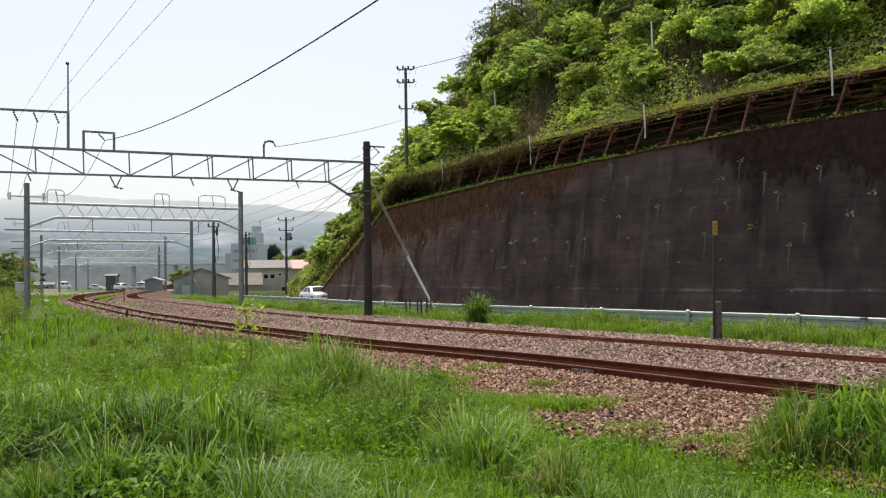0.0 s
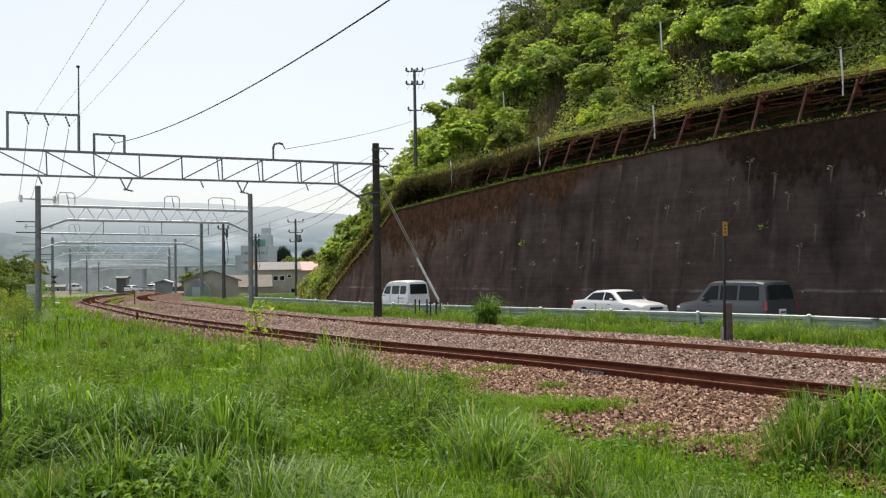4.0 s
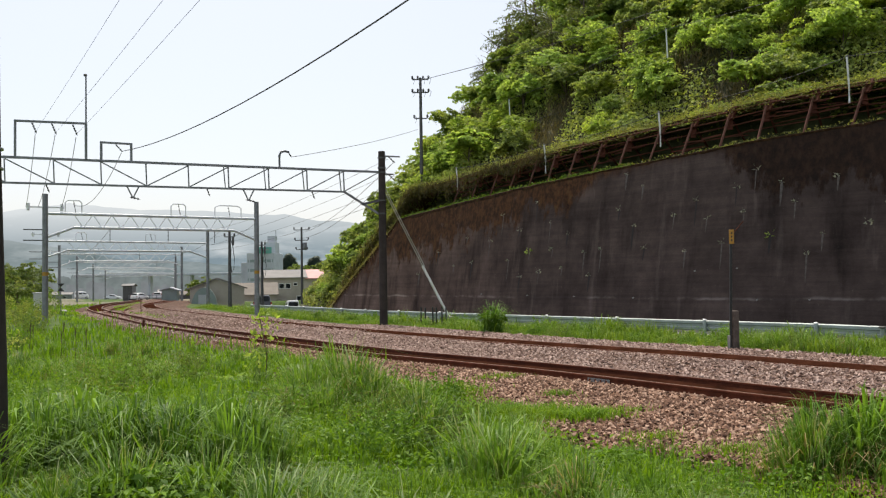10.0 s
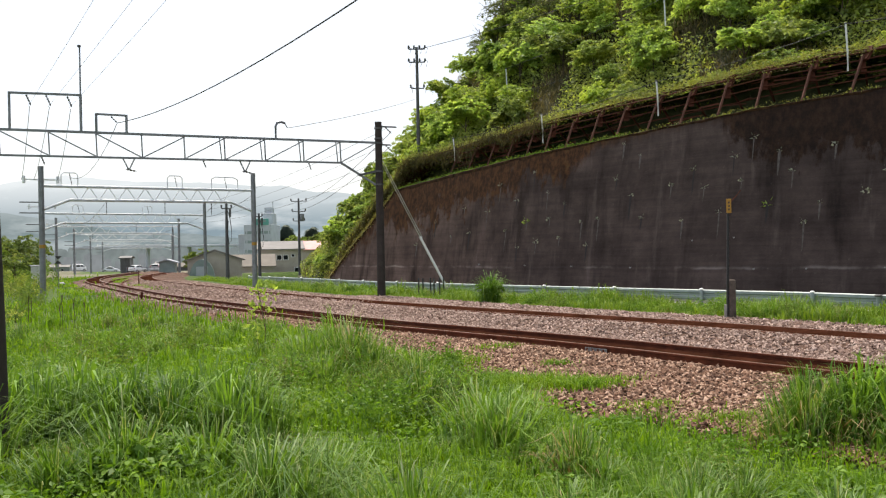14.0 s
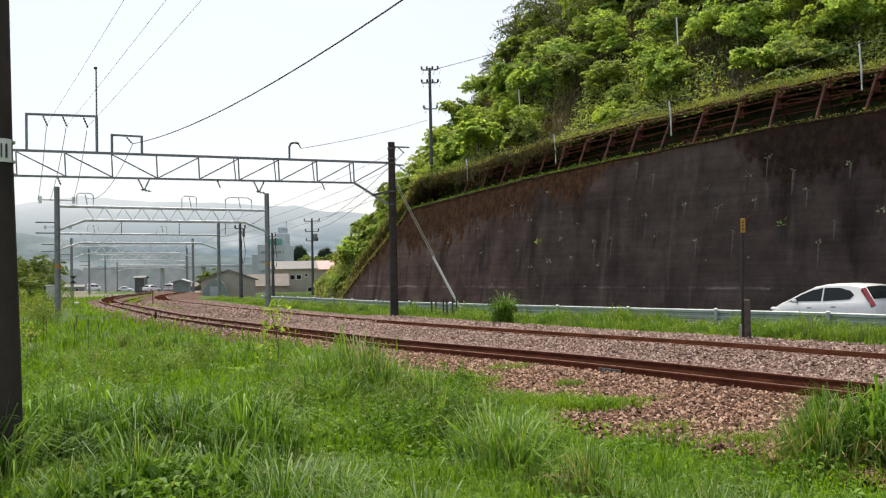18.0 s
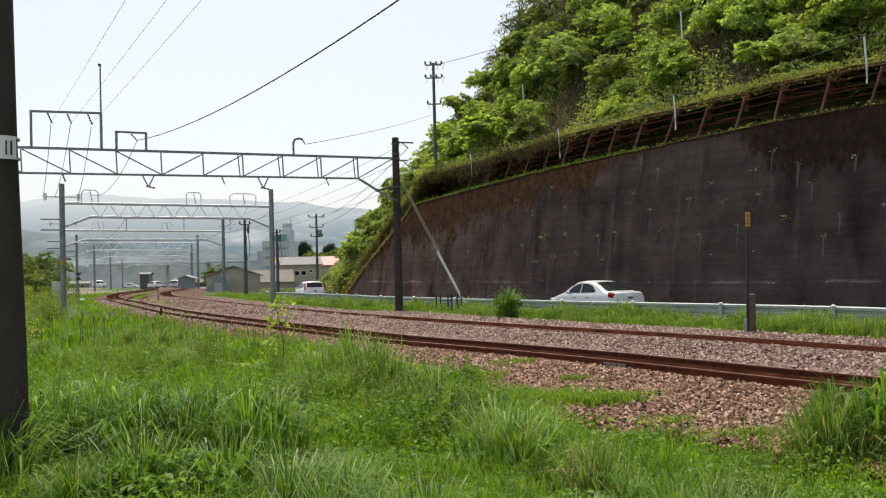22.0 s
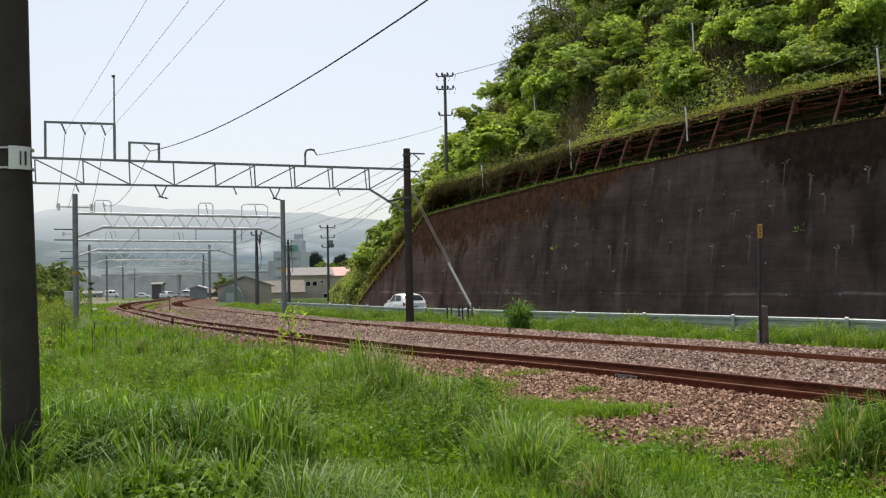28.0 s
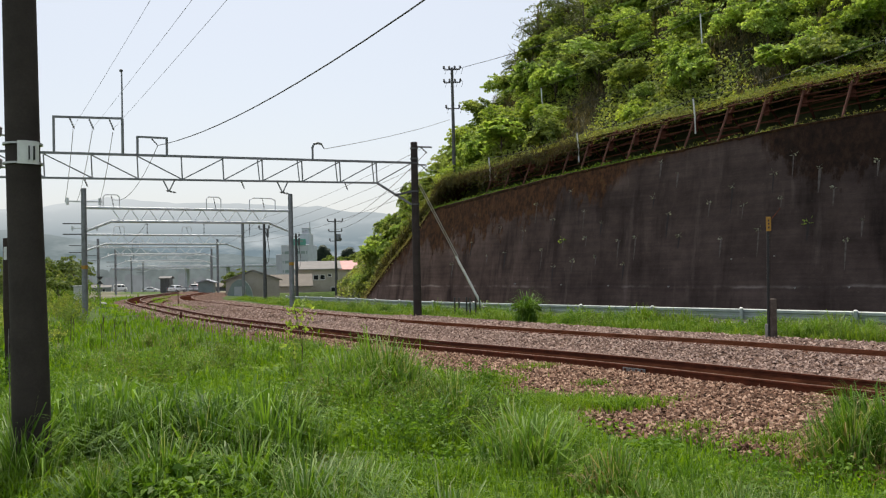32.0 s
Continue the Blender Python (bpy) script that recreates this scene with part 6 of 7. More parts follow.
def roadside_bush():
    t = thing("bush", Matrix.Translation((1.75, 33.4, -0.35)), "upright bright green leafy clump beside the track", "bush")
    part("stems", Mesh().tube([(0, 0, -0.1), (0.05, 0, 0.5)], 0.03, 6, 0.01).tube([(0, 0, 0), (-0.2, 0.1, 0.5)], 0.02, 6, 0.01), M_BARK, t)
    part("foliage", tuft_data("foliage", 99, 420, 1.3, 0.3, 0.026, M_GRASS2, 0.3, 1.25), None, t)
    part("leaves", crown_data("crown", 98, M_WEED, 1800, 0.075, 70), None, t, at=Matrix.Translation((0, 0, 0.75)) @ Matrix.Diagonal((0.5, 0.5, 0.5, 1)))


roadside_bush()


def sapling():
    z = float(ground_z(-3.75, 18.6)[0])
    t = thing("sapling", Matrix.Translation((-3.75, 18.6, z)), "thin young sapling with sparse yellow-green leaves", "sapling")
    part("stem", Mesh().tube([(0, 0, -0.1), (0.03, 0, 0.6), (-0.12, 0, 1.45)], 0.02, 6, 0.009).tube([(-0.1, 0.03, 0), (-0.16, 0, 0.55)], 0.01, 5, 0.005), M_BARK, t)
    g = np.random.default_rng(3)
    n = 120
    zz = np.r_[g.uniform(0.9, 1.6, 85), g.uniform(0.4, 0.9, 35)]
    p = np.stack([g.normal(0, 0.17, n) - 0.08, g.normal(0, 0.17, n), zz], 1)
    a = g.normal(size=(n, 3))
    a /= np.linalg.norm(a, axis=1)[:, None]
    b = np.cross(a, g.normal(size=(n, 3)))
    b /= np.linalg.norm(b, axis=1)[:, None]
    v = np.stack([p - a * 0.065, p + b * 0.035, p + a * 0.065, p - b * 0.035], 1).reshape(-1, 3)
    part("leaves", raw("leaves", v, np.arange(n * 4).reshape(-1, 4), M_LEAF_Y), None, t)


sapling()


# ---- ballast stones ----
def stones():
    g = np.random.default_rng(31)
    for name, lo, hi, s0, s1, n, size, mat, lab in (("ballast_stones", -4.6, -0.1, 8, 42, 84000, 0.025, M_STONE, "loose brown crushed stones beside the nearer rail"),
                                                   ("ballast_stones", 1.2, 4.2, 8, 48, 46000, 0.027, M_STONE2, "pale pinkish crushed stones between the tracks"),
                                                   ("ballast_stones", 5.5, 9.2, 8, 48, 18000, 0.032, M_STONE2, "pale crushed stones beyond the farther rail"),
                                                   ("ballast_stones", -1.6, 7.2, 42, 80, 28000, 0.031, M_STONE2, "crushed stones along the bend")):
        s, o = g.uniform(s0, s1, n), g.uniform(lo, hi, n)
        xy = NEAR.at(s, 0) + np.stack([np.interp(s, NEAR.s, NEAR.n[:, 0]), np.interp(s, NEAR.s, NEAR.n[:, 1])], 1) * o[:, None]
        z = np.interp(o, [-5.2, -3.4, -1.4, -0.5, 1.6, 2.5, 3.4, 3.9, 4.1, 5.6, 7.2, 8.7, 9.5], [-0.41, -0.245, -0.185, -0.12, -0.12, -0.125, 0.0, 0.015, -0.045, -0.055, -0.115, -0.165, -0.3])
        if lo < 0:
            free = field_mask(xy, g) < np.where(s > 33, -0.25, 0.15) + 0.25 * g.random(n)
            xy, z = xy[free], z[free]
            n = len(xy)
        c = np.stack([xy[:, 0], xy[:, 1], z + g.uniform(-0.005, 0.03, n)], 1)
        # each stone: a lopsided cap of four facets, turned and tipped
        base = np.array([(1, 0.2, -0.5), (-0.2, 1, -0.5), (-1, -0.2, -0.5), (0.2, -1, -0.5), (0, 0, 0.42)])
        loc = base[None] * g.uniform(0.6, 1.4, (n, 5, 1)) + np.where(np.arange(5)[None, :, None] == 4, g.normal(0, 0.5, (n, 1, 3)) * np.array((1, 1, 0.3)), 0)
        ya, tx, ty = g.uniform(0, 6.283, n), g.normal(0, 0.6, n), g.normal(0, 0.6, n)
        up = np.stack([np.sin(tx), np.sin(ty), np.ones(n)], 1)
        up /= np.linalg.norm(up, axis=1)[:, None]
        ax = np.cross(np.stack([np.cos(ya), np.sin(ya), np.zeros(n)], 1), up)
        ax /= np.linalg.norm(ax, axis=1)[:, None]
        rot = np.stack([ax, np.cross(up, ax), up], 1)
        sc = size * g.uniform(0.5, 1.7, (n, 1, 1))
        v = (c[:, None] + sc * (loc @ rot)).reshape(-1, 3)
        f = np.array([(0, 1, 4), (1, 2, 4), (2, 3, 4), (3, 0, 4)])
        f = (np.arange(n)[:, None, None] * 5 + f[None]).reshape(-1, 3)
        tagged(new(name, raw(name, v, f, mat)), lab, "ballast", kind="stuff")


stones()


# ---- the town at the end of the line ----
M_CREAM = simple("cream_siding", (0.43, 0.385, 0.32), 0.8, 0, 0.12, 0.8, 20, 0.1)
M_ROOFG = simple("pale_metal_roof", (0.26, 0.25, 0.24), 0.85, 0.1, 0.12, 0.8, 20, 0.1)
M_ROOFB = simple("brown_grey_roof", (0.20, 0.18, 0.155), 0.85, 0.1, 0.15, 0.8, 20, 0.1)
# grey plaster lightened, so that distance haze is in its colour
M_GREYW = simple("hazed_plaster", (0.46, 0.485, 0.52), 0.85, 0, 0.12, 0.5, 10, 0.05)
M_GREEN = simple("green_board", (0.10, 0.33, 0.28), 0.5, 0, 0.1, 1, 10, 0)
M_PINK = simple("red_roof", (0.50, 0.22, 0.20), 0.6, 0, 0.15, 1, 10, 0.05)
M_DARKWIN = glass_dark("dark_window")
M_TEAL = simple("greenish_metal_sheet", (0.24, 0.30, 0.29), 0.6, 0.1, 0.15, 1, 10, 0.05)


def house(at, w, d, h, roof_h, rz, wall_m, roof_m, label, wins=(), ridge="x"):
    """A gabled building, w across, d deep; wins: (x, z, w, h) on its front."""
    t = thing("building", Matrix.Translation(at) @ Matrix.Rotation(radians(rz), 4, "Z"), label, "building", "buildings by the line")
    x, y = w / 2, d / 2
    m = Mesh()
    if ridge == "x":
        m.add([(-x, -y, -1), (x, -y, -1), (x, y, -1), (-x, y, -1), (-x, -y, h), (x, -y, h), (x, y, h), (-x, y, h), (-x, 0, h + roof_h), (x, 0, h + roof_h)],
              [(0, 1, 5, 4), (2, 3, 7, 6), (1, 2, 6, 9, 5), (3, 0, 4, 8, 7)])
        slopes = (((-x - .3, -y - .4, h - .12), (x + .3, -y - .4, h - .12), (x + .3, 0, h + roof_h + .06), (-x - .3, 0, h + roof_h + .06)), ((x + .3, y + .4, h - .12), (-x - .3, y + .4, h - .12), (-x - .3, 0, h + roof_h + .06), (x + .3, 0, h + roof_h + .06)))
    else:
        m.add([(-x, -y, -1), (x, -y, -1), (x, y, -1), (-x, y, -1), (-x, -y, h), (x, -y, h), (x, y, h), (-x, y, h), (0, -y, h + roof_h), (0, y, h + roof_h)],
              [(0, 1, 5, 8, 4), (2, 3, 7, 9, 6), (1, 2, 6, 5), (3, 0, 4, 7)])
        slopes = (((-x - .3, -y - .3, h - .12), (0, -y - .3, h + roof_h + .06), (0, y + .3, h + roof_h + .06), (-x - .3, y + .3, h - .12)), ((0, -y - .3, h + roof_h + .06), (x + .3, -y - .3, h - .12), (x + .3, y + .3, h - .12), (0, y + .3, h + roof_h + .06)))
    part("shell", m, wall_m, t)
    for q in slopes:
        up = [(a, b, c + 0.12) for a, b, c in q]
        part("roof", Mesh().add(list(q) + up, [(3, 2, 1, 0), (4, 5, 6, 7)] + [(i, (i + 1) % 4, (i + 1) % 4 + 4, i + 4) for i in range(4)]), roof_m, t)
    for wx, wz, ww, wh in wins:
        wi = part("window", Mesh().box((wx, -y - 0.02, wz), (ww + 0.16, 0.08, wh + 0.16)), M_WHITEP, t)
        part("pane", Mesh().box((wx, -y - 0.06, wz), (ww, 0.03, wh)), M_DARKWIN, wi)
    return t


house((-24.2, 95.0, -1.2), 5.4, 8, 2.45, 0.9, 14, M_CREAM, M_ROOFB, "low cream shed with a gabled roof", ridge="y")
house((-25.6, 119, -1.9), 5.9, 8, 2.1, 1.35, 12, M_CREAM, M_ROOFB, "low cream shed with a dull brown roof", ((1.4, 0.9, 0.7, 0.6),))
house((-23.3, 128, -1.9), 6.0, 8, 4.3, 0.95, 13, M_CREAM, M_ROOFG, "two-storey house with a pale metal roof", ((-0.3, 3.1, 0.6, 0.6), (0.6, 3.1, 0.6, 0.6), (2.3, 1.3, 1.0, 0.7), (1.6, 3.35, 0.4, 0.3)))
house((-20.6, 141, -1.6), 7.6, 8, 3.9, 1.2, 8, M_CREAM, M_PINK, "house with a faded red roof")
house((-33.2, 108, -1.0), 1.8, 2.2, 2.0, 0.2, 10, M_TEAL, M_GREYW, "small grey green hut beside the tracks", ridge="y")
house((-60.1, 170, -1.9), 1.7, 4, 3.4, 0.2, 10, M_DSTEEL, M_DSTEEL, "small dark grey trackside cabin")
house((-66, 230, -3.5), 10, 6, 2.4, 0.8, 10, M_DSTEEL, M_ROOFB, "low dark grey house far down the line")


def far_bridge():
    t = thing("road_bridge", pose(-62, 262, -3), "grey road bridge crossing behind the station yard", "bridge")
    part("deck", Mesh().box((0, 0, 7.4), (90, 6, 0.7), 0.05, 0.1), M_GREYW, t)
    for x in (-24, -12, 24):
        part("pier", Mesh().box((x, 0.05 * x, 3.2), (0.6, 3, 8), 0.05, 0.1), M_GREYW, t)


far_bridge()


def dome_shed():
    t = thing("arched_shed", Matrix.Translation((-23.6, 87.5, -0.75)) @ Matrix.Rotation(radians(14), 4, "Z"), "arched corrugated metal shed in grey green", "shed")
    n = 14
    arc = [(1.25 * math.cos(math.pi * i / n), 2.1 * math.sin(math.pi * i / n)) for i in range(n + 1)]
    part("shell", Mesh().prism([(x, z) for x, z in arc] + [(-1.25, -0.5), (1.25, -0.5)], 0, 5), M_TEAL, t, smooth=True)
    part("door_panel", Mesh().box((0, -0.03, 0.6), (1.1, 0.06, 1.6)), M_GREYW, t)


dome_shed()


def town_building():
    t = thing("office_building", pose(-44.5, 220, -4.4), "grey concrete office block with a green signboard", "building", "buildings by the line")
    part("main_block", Mesh().box((-0.9, 6, 6.6), (6.8, 12, 13.6), 0, 0.1), M_GREYW, t)
    part("side_block", Mesh().box((-4.2, 8, 5.4), (4.4, 10, 11.4), 0, 0.1), M_GREYW, t)
    part("stair_tower", Mesh().box((1.1, 5, 14.0), (2.6, 5, 4.4), 0, 0.1), M_GREYW, t)
    part("tank_room", Mesh().box((1.1, 5, 16.8), (1.9, 3, 2.0), 0, 0.1)
         .tube([(2.0, 5, 17), (2.0, 5, 19.2)], 0.12, 6), M_GREYW, t)
    sb = part("signboard", Mesh().box((0.1, -0.2, 14.0), (3.6, 0.2, 1.6), 0, 0.04), M_GREEN, t, "green signboard on the roof")
    part("mark_bar", Mesh().box((0.1, -0.34, 14.2), (2.2, 0.05, 0.35)), M_TEAL, sb)
    # window bands paler than glass: the haze is painted into their colour
    for k in range(5):
        wi = part("window_band", Mesh().box((-0.9, -0.02, 2.2 + 2.3 * k), (6.2, 0.1, 0.7)), M_TEAL, t, "row of hazy windows")
        for i in range(5):
            part("mullion", Mesh().box((-3.6 + 1.35 * i, -0.06, 2.2 + 2.3 * k), (0.3, 0.06, 0.72)), M_GREYW, wi)


town_building()


def trackside_small():
    b = thing("relay_cabinet", Matrix.Translation((-25.6, 56.5, 0.0)), "grey metal trackside relay cabinet", "cabinet")
    part("body", Mesh().box((0, 0, 0.75), (0.75, 0.5, 1.1), 0.2, 0.03), M_GALV, b)
    part("lid", Mesh().box((0, 0, 1.33), (0.85, 0.6, 0.07), 0.2, 0.02), M_GALV, b)
    part("base", Mesh().box((0, 0, 0.1), (0.8, 0.55, 0.3), 0.2, 0.02), M_CONC, b)
    s = thing("point_indicator", Matrix.Translation((-24.1, 56.0, 0.05)), "turnout indicator with two black arrowheads on a post", "signal")
    part("post", Mesh().tube([(0, 0, -0.2), (0, 0, 1.6)], 0.03, 8), M_STEEL, s)
    for f in (1, -1):
        part("arrowhead", Mesh().add([(-0.22, -0.03, 1.62 + f * 0.24), (0.22, -0.03, 1.62 + f * 0.24), (0.03, -0.03, 1.62 + f * 0.04), (-0.03, -0.03, 1.62 + f * 0.04), (-0.22, 0.03, 1.62 + f * 0.24), (0.22, 0.03, 1.62 + f * 0.24), (0.03, 0.03, 1.62 + f * 0.04), (-0.03, 0.03, 1.62 + f * 0.04)],
                                     [(0, 1, 2, 3), (7, 6, 5, 4), (0, 4, 5, 1), (1, 5, 6, 2), (2, 6, 7, 3), (3, 7, 4, 0)]), M_BLACK, s, "black arrowhead")


trackside_small()


def far_town():
    """Flat backdrops of the town and its trees beyond the station, haze painted in as glow."""
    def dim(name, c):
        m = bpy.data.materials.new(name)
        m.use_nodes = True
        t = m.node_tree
        # glows in an even haze colour instead of taking light
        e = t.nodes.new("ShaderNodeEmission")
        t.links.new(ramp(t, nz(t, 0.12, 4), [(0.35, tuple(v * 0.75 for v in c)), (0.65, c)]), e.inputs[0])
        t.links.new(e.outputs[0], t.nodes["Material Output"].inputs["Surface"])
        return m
    g = random.Random(17)
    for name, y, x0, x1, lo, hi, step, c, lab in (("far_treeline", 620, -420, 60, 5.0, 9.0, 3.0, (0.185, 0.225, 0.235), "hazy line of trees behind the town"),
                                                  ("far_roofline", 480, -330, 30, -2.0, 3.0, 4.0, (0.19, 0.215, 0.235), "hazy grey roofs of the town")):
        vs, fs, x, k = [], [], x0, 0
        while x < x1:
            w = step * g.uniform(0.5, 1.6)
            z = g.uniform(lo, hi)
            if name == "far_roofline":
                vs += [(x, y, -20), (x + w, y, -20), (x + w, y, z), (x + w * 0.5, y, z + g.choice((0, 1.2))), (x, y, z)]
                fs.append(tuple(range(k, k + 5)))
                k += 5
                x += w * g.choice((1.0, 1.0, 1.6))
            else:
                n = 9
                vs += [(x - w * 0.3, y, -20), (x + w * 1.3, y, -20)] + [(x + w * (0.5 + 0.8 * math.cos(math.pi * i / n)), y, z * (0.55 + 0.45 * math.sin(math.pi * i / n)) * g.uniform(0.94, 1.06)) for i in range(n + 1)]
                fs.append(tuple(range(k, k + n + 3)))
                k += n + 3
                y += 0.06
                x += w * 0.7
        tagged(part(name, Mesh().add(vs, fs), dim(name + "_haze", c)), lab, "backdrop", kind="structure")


far_town()


def conifers():
    g = np.random.default_rng(77)
    n = 1500
    z = g.random(n) ** 0.8
    a = g.uniform(0, 6.283, n)
    r = (1 - z) * (0.12 + 0.2 * g.random(n)) + 0.015
    p = np.stack([r * np.cos(a), r * np.sin(a), 0.12 + 0.88 * z - 0.25 * r], 1)
    d = np.stack([np.cos(a), np.sin(a), np.full(n, -0.35)], 1)
    sd = np.stack([-np.sin(a), np.cos(a), np.zeros(n)], 1)
    v = np.stack([p - sd * 0.03, p + sd * 0.03, p + d * 0.09], 1).reshape(-1, 3)
    # needle greens greyed and lightened to put haze into the colour
    M_FIR = foliage("hazed_fir_needles", (0.07, 0.10, 0.085), (0.16, 0.20, 0.17), 0.35)
    crown = raw("crown", v, np.arange(n * 3).reshape(-1, 3), M_FIR)
    trunk = data_of("trunk", Mesh().tube([(0, 0, -0.1), (0, 0, 0.95)], 0.02, 6, 0.004), M_BARK)
    for x, y, h in ((-45.8, 255, 13.6), (-44.6, 255, 14.9), (-43.4, 255, 13.9), (-38.0, 255, 13.5), (-36.7, 255, 14.1), (-35.6, 255, 12.8)):
        z0 = -5.0
        t = thing("conifer", Matrix.Translation((x, y, z0)), "dark conifer behind the office block", "tree", "conifers by the town")
        part("trunk", trunk, None, t, at=Matrix.Diagonal((h, h, h, 1)))
        part("crown", crown, None, t, at=Matrix.Diagonal((h, h, h, 1)))


conifers()


def far_houses():
    g = random.Random(23)
    mats = (M_STEEL, M_CREAM, M_DSTEEL, M_TEAL, M_STEEL, M_DSTEEL)
    for i in range(15):
        y = g.uniform(320, 450)
        x = -y * g.uniform(0.215, 0.45)
        w, h = g.uniform(5, 13), g.uniform(1.2, 3.4)
        house((x, y, float(ground_z(x, y)[0])), w, 6, h, g.uniform(0.6, 1.6), g.uniform(-20, 20), mats[i % 6], (M_ROOFB, M_ROOFG, M_DSTEEL)[i % 3], "small grey house in the hazy town", [(-w * 0.25, h * 0.6, 1.2, 0.9), (w * 0.2, h * 0.6, 1.2, 0.9)])


far_houses()


def yard_things():
    """Small things about the station yard."""
    z = lambda x, y: float(ground_z(x, y)[0])
    f = thing("yard_fence", Matrix.Translation((-58.5, 168, z(-58.5, 168))), "low grey rail fence beside the yard", "fence")
    for i in range(7):
        part("post", Mesh().box((i * 1.3 - 1.0, 0, 0.5), (0.08, 0.08, 1.1)), M_STEEL, f)
    for h in (0.45, 0.95):
        part("rail", Mesh().box((2.9, -0.05, h), (8.0, 0.05, 0.1)), M_STEEL, f)
    p = thing("marker_post", Matrix.Translation((-20.3, 59.6, -0.2)), "thin rusty marker post between the tracks", "marker post")
    part("post", Mesh().tube([(0, 0, -0.1), (0, 0, 1.05)], 0.03, 8), M_RUSTSTEEL, p)
    p = thing("stake", Matrix.Translation((-13.27, 39.3, -0.3)), "short dark stake at the edge of the ballast", "stake")
    part("stake", Mesh().box((0, 0, 0.25), (0.1, 0.08, 0.55), 0.4, 0.015), M_RUSTSTEEL, p)
    p = thing("concrete_slab", Matrix.Translation((-27.9, 65.4, z(-27.9, 65.4) + 0.2)) @ Matrix.Rotation(2.0, 4, "Z"), "pale concrete slab lying beside the rails", "slab")
    part("slab", Mesh().box((0, 0, 0.0), (3.6, 0.35, 0.14), 0, 0.02), M_CONC, p)
    for x, y, h in ((-10.6, 24.8, 1.05), (-10.75, 25.0, 0.8), (-10.4, 25.1, 0.95), (-10.3, 25.6, 0.9), (-9.4, 27.0, 0.6), (-12.8, 27.5, 0.9), (-13.4, 29.0, 0.8)):
        k = thing("dry_stalk", Matrix.Translation((x, y, z(x, y))), "tall thin dark weed stalk standing in the grass", "weed stalk", "weed stalks")
        part("stalk", Mesh().tube([(0, 0, -0.1), (0.02, 0, h * 0.6), (0.05 * R.uniform(-1, 1), 0, h)], 0.013, 5, 0.007), M_BARK, k)
        part("seed_head", Mesh().tube([(0.0, 0, h * 0.75), (0.03, 0, h * 1.02)], 0.016, 5, 0.008), M_VINE, k)


yard_things()


def scrub_data(name, seed, mat, n=900):
    """Loose upright scrub: leaves along leaning stems."""
    g = np.random.default_rng(seed)
    st = g.integers(0, 26, n)
    base = g.normal(0, 0.3, (26, 2))
    tip = base * 1.8 + g.normal(0, 0.25, (26, 2))
    hh = g.uniform(0.5, 1.25, 26)
    f = np.sqrt(g.random(n))
    p = np.stack([base[st, 0] + (tip - base)[st, 0] * f, base[st, 1] + (tip - base)[st, 1] * f, hh[st] * f], 1) + g.normal(0, 0.07, (n, 3))
    nrm = g.normal(size=(n, 3)) + np.array((0, 0, 0.5))
    nrm /= np.linalg.norm(nrm, axis=1)[:, None]
    a = np.cross(nrm, g.normal(size=(n, 3)))
    a /= np.linalg.norm(a, axis=1)[:, None]
    b = np.cross(nrm, a)
    sz = 0.05 * g.uniform(0.5, 1.4, n)[:, None]
    v = np.stack([p - a * sz, p + b * sz * 0.55, p + a * sz, p - b * sz * 0.55], 1).reshape(-1, 3)
    return raw(name, v, np.arange(n * 4).reshape(-1, 4), mat)


def leafy_weeds():
    data = [scrub_data("foliage", 150 + i, (M_WEED, M_SCRUB, M_GRASS2)[i], 700) for i in range(3)]
    stem = data_of("stem", Mesh().tube([(0, 0, -0.1), (0.04, 0, 0.95)], 0.012, 5, 0.005).tube([(0.03, 0, -0.05), (-0.2, 0.1, 0.85)], 0.01, 5, 0.004).tube([(0, 0.02, -0.05), (0.16, -0.15, 0.8)], 0.01, 5, 0.004), M_WEED)
    spots = [(R.uniform(-3.4, 0.3), R.uniform(10.2, 15.5), R.uniform(0.3, 0.55)) for _ in range(34)]
    spots += [(R.uniform(-9.5, -4.2), R.uniform(11, 22), R.uniform(0.3, 0.6)) for _ in range(26)]
    spots += [(R.uniform(0.2, 3.6), R.uniform(6.6, 8.6), R.uniform(0.18, 0.3)) for _ in range(12)]
    for q in range(34):
        x, y = KERB.at(R.uniform(24, 62), -R.uniform(0.3, 2.8))
        spots.append((float(x), float(y), R.uniform(0.3, 0.62)))
    for i, (x, y, r) in enumerate(spots):
        t = thing("leafy_weed", Matrix.Translation((x, y, float(ground_z(x, y)[0]))) @ Matrix.Rotation(R.uniform(0, 6.28), 4, "Z"), "upright leafy green weed standing in the grass", "weed", "leafy weeds")
        part("stem", stem, None, t, at=Matrix.Diagonal((r, r, r, 1)))
        part("foliage", data[i % 3], None, t, at=Matrix.Diagonal((r, r, r * R.uniform(0.8, 1.2), 1)))


leafy_weeds()


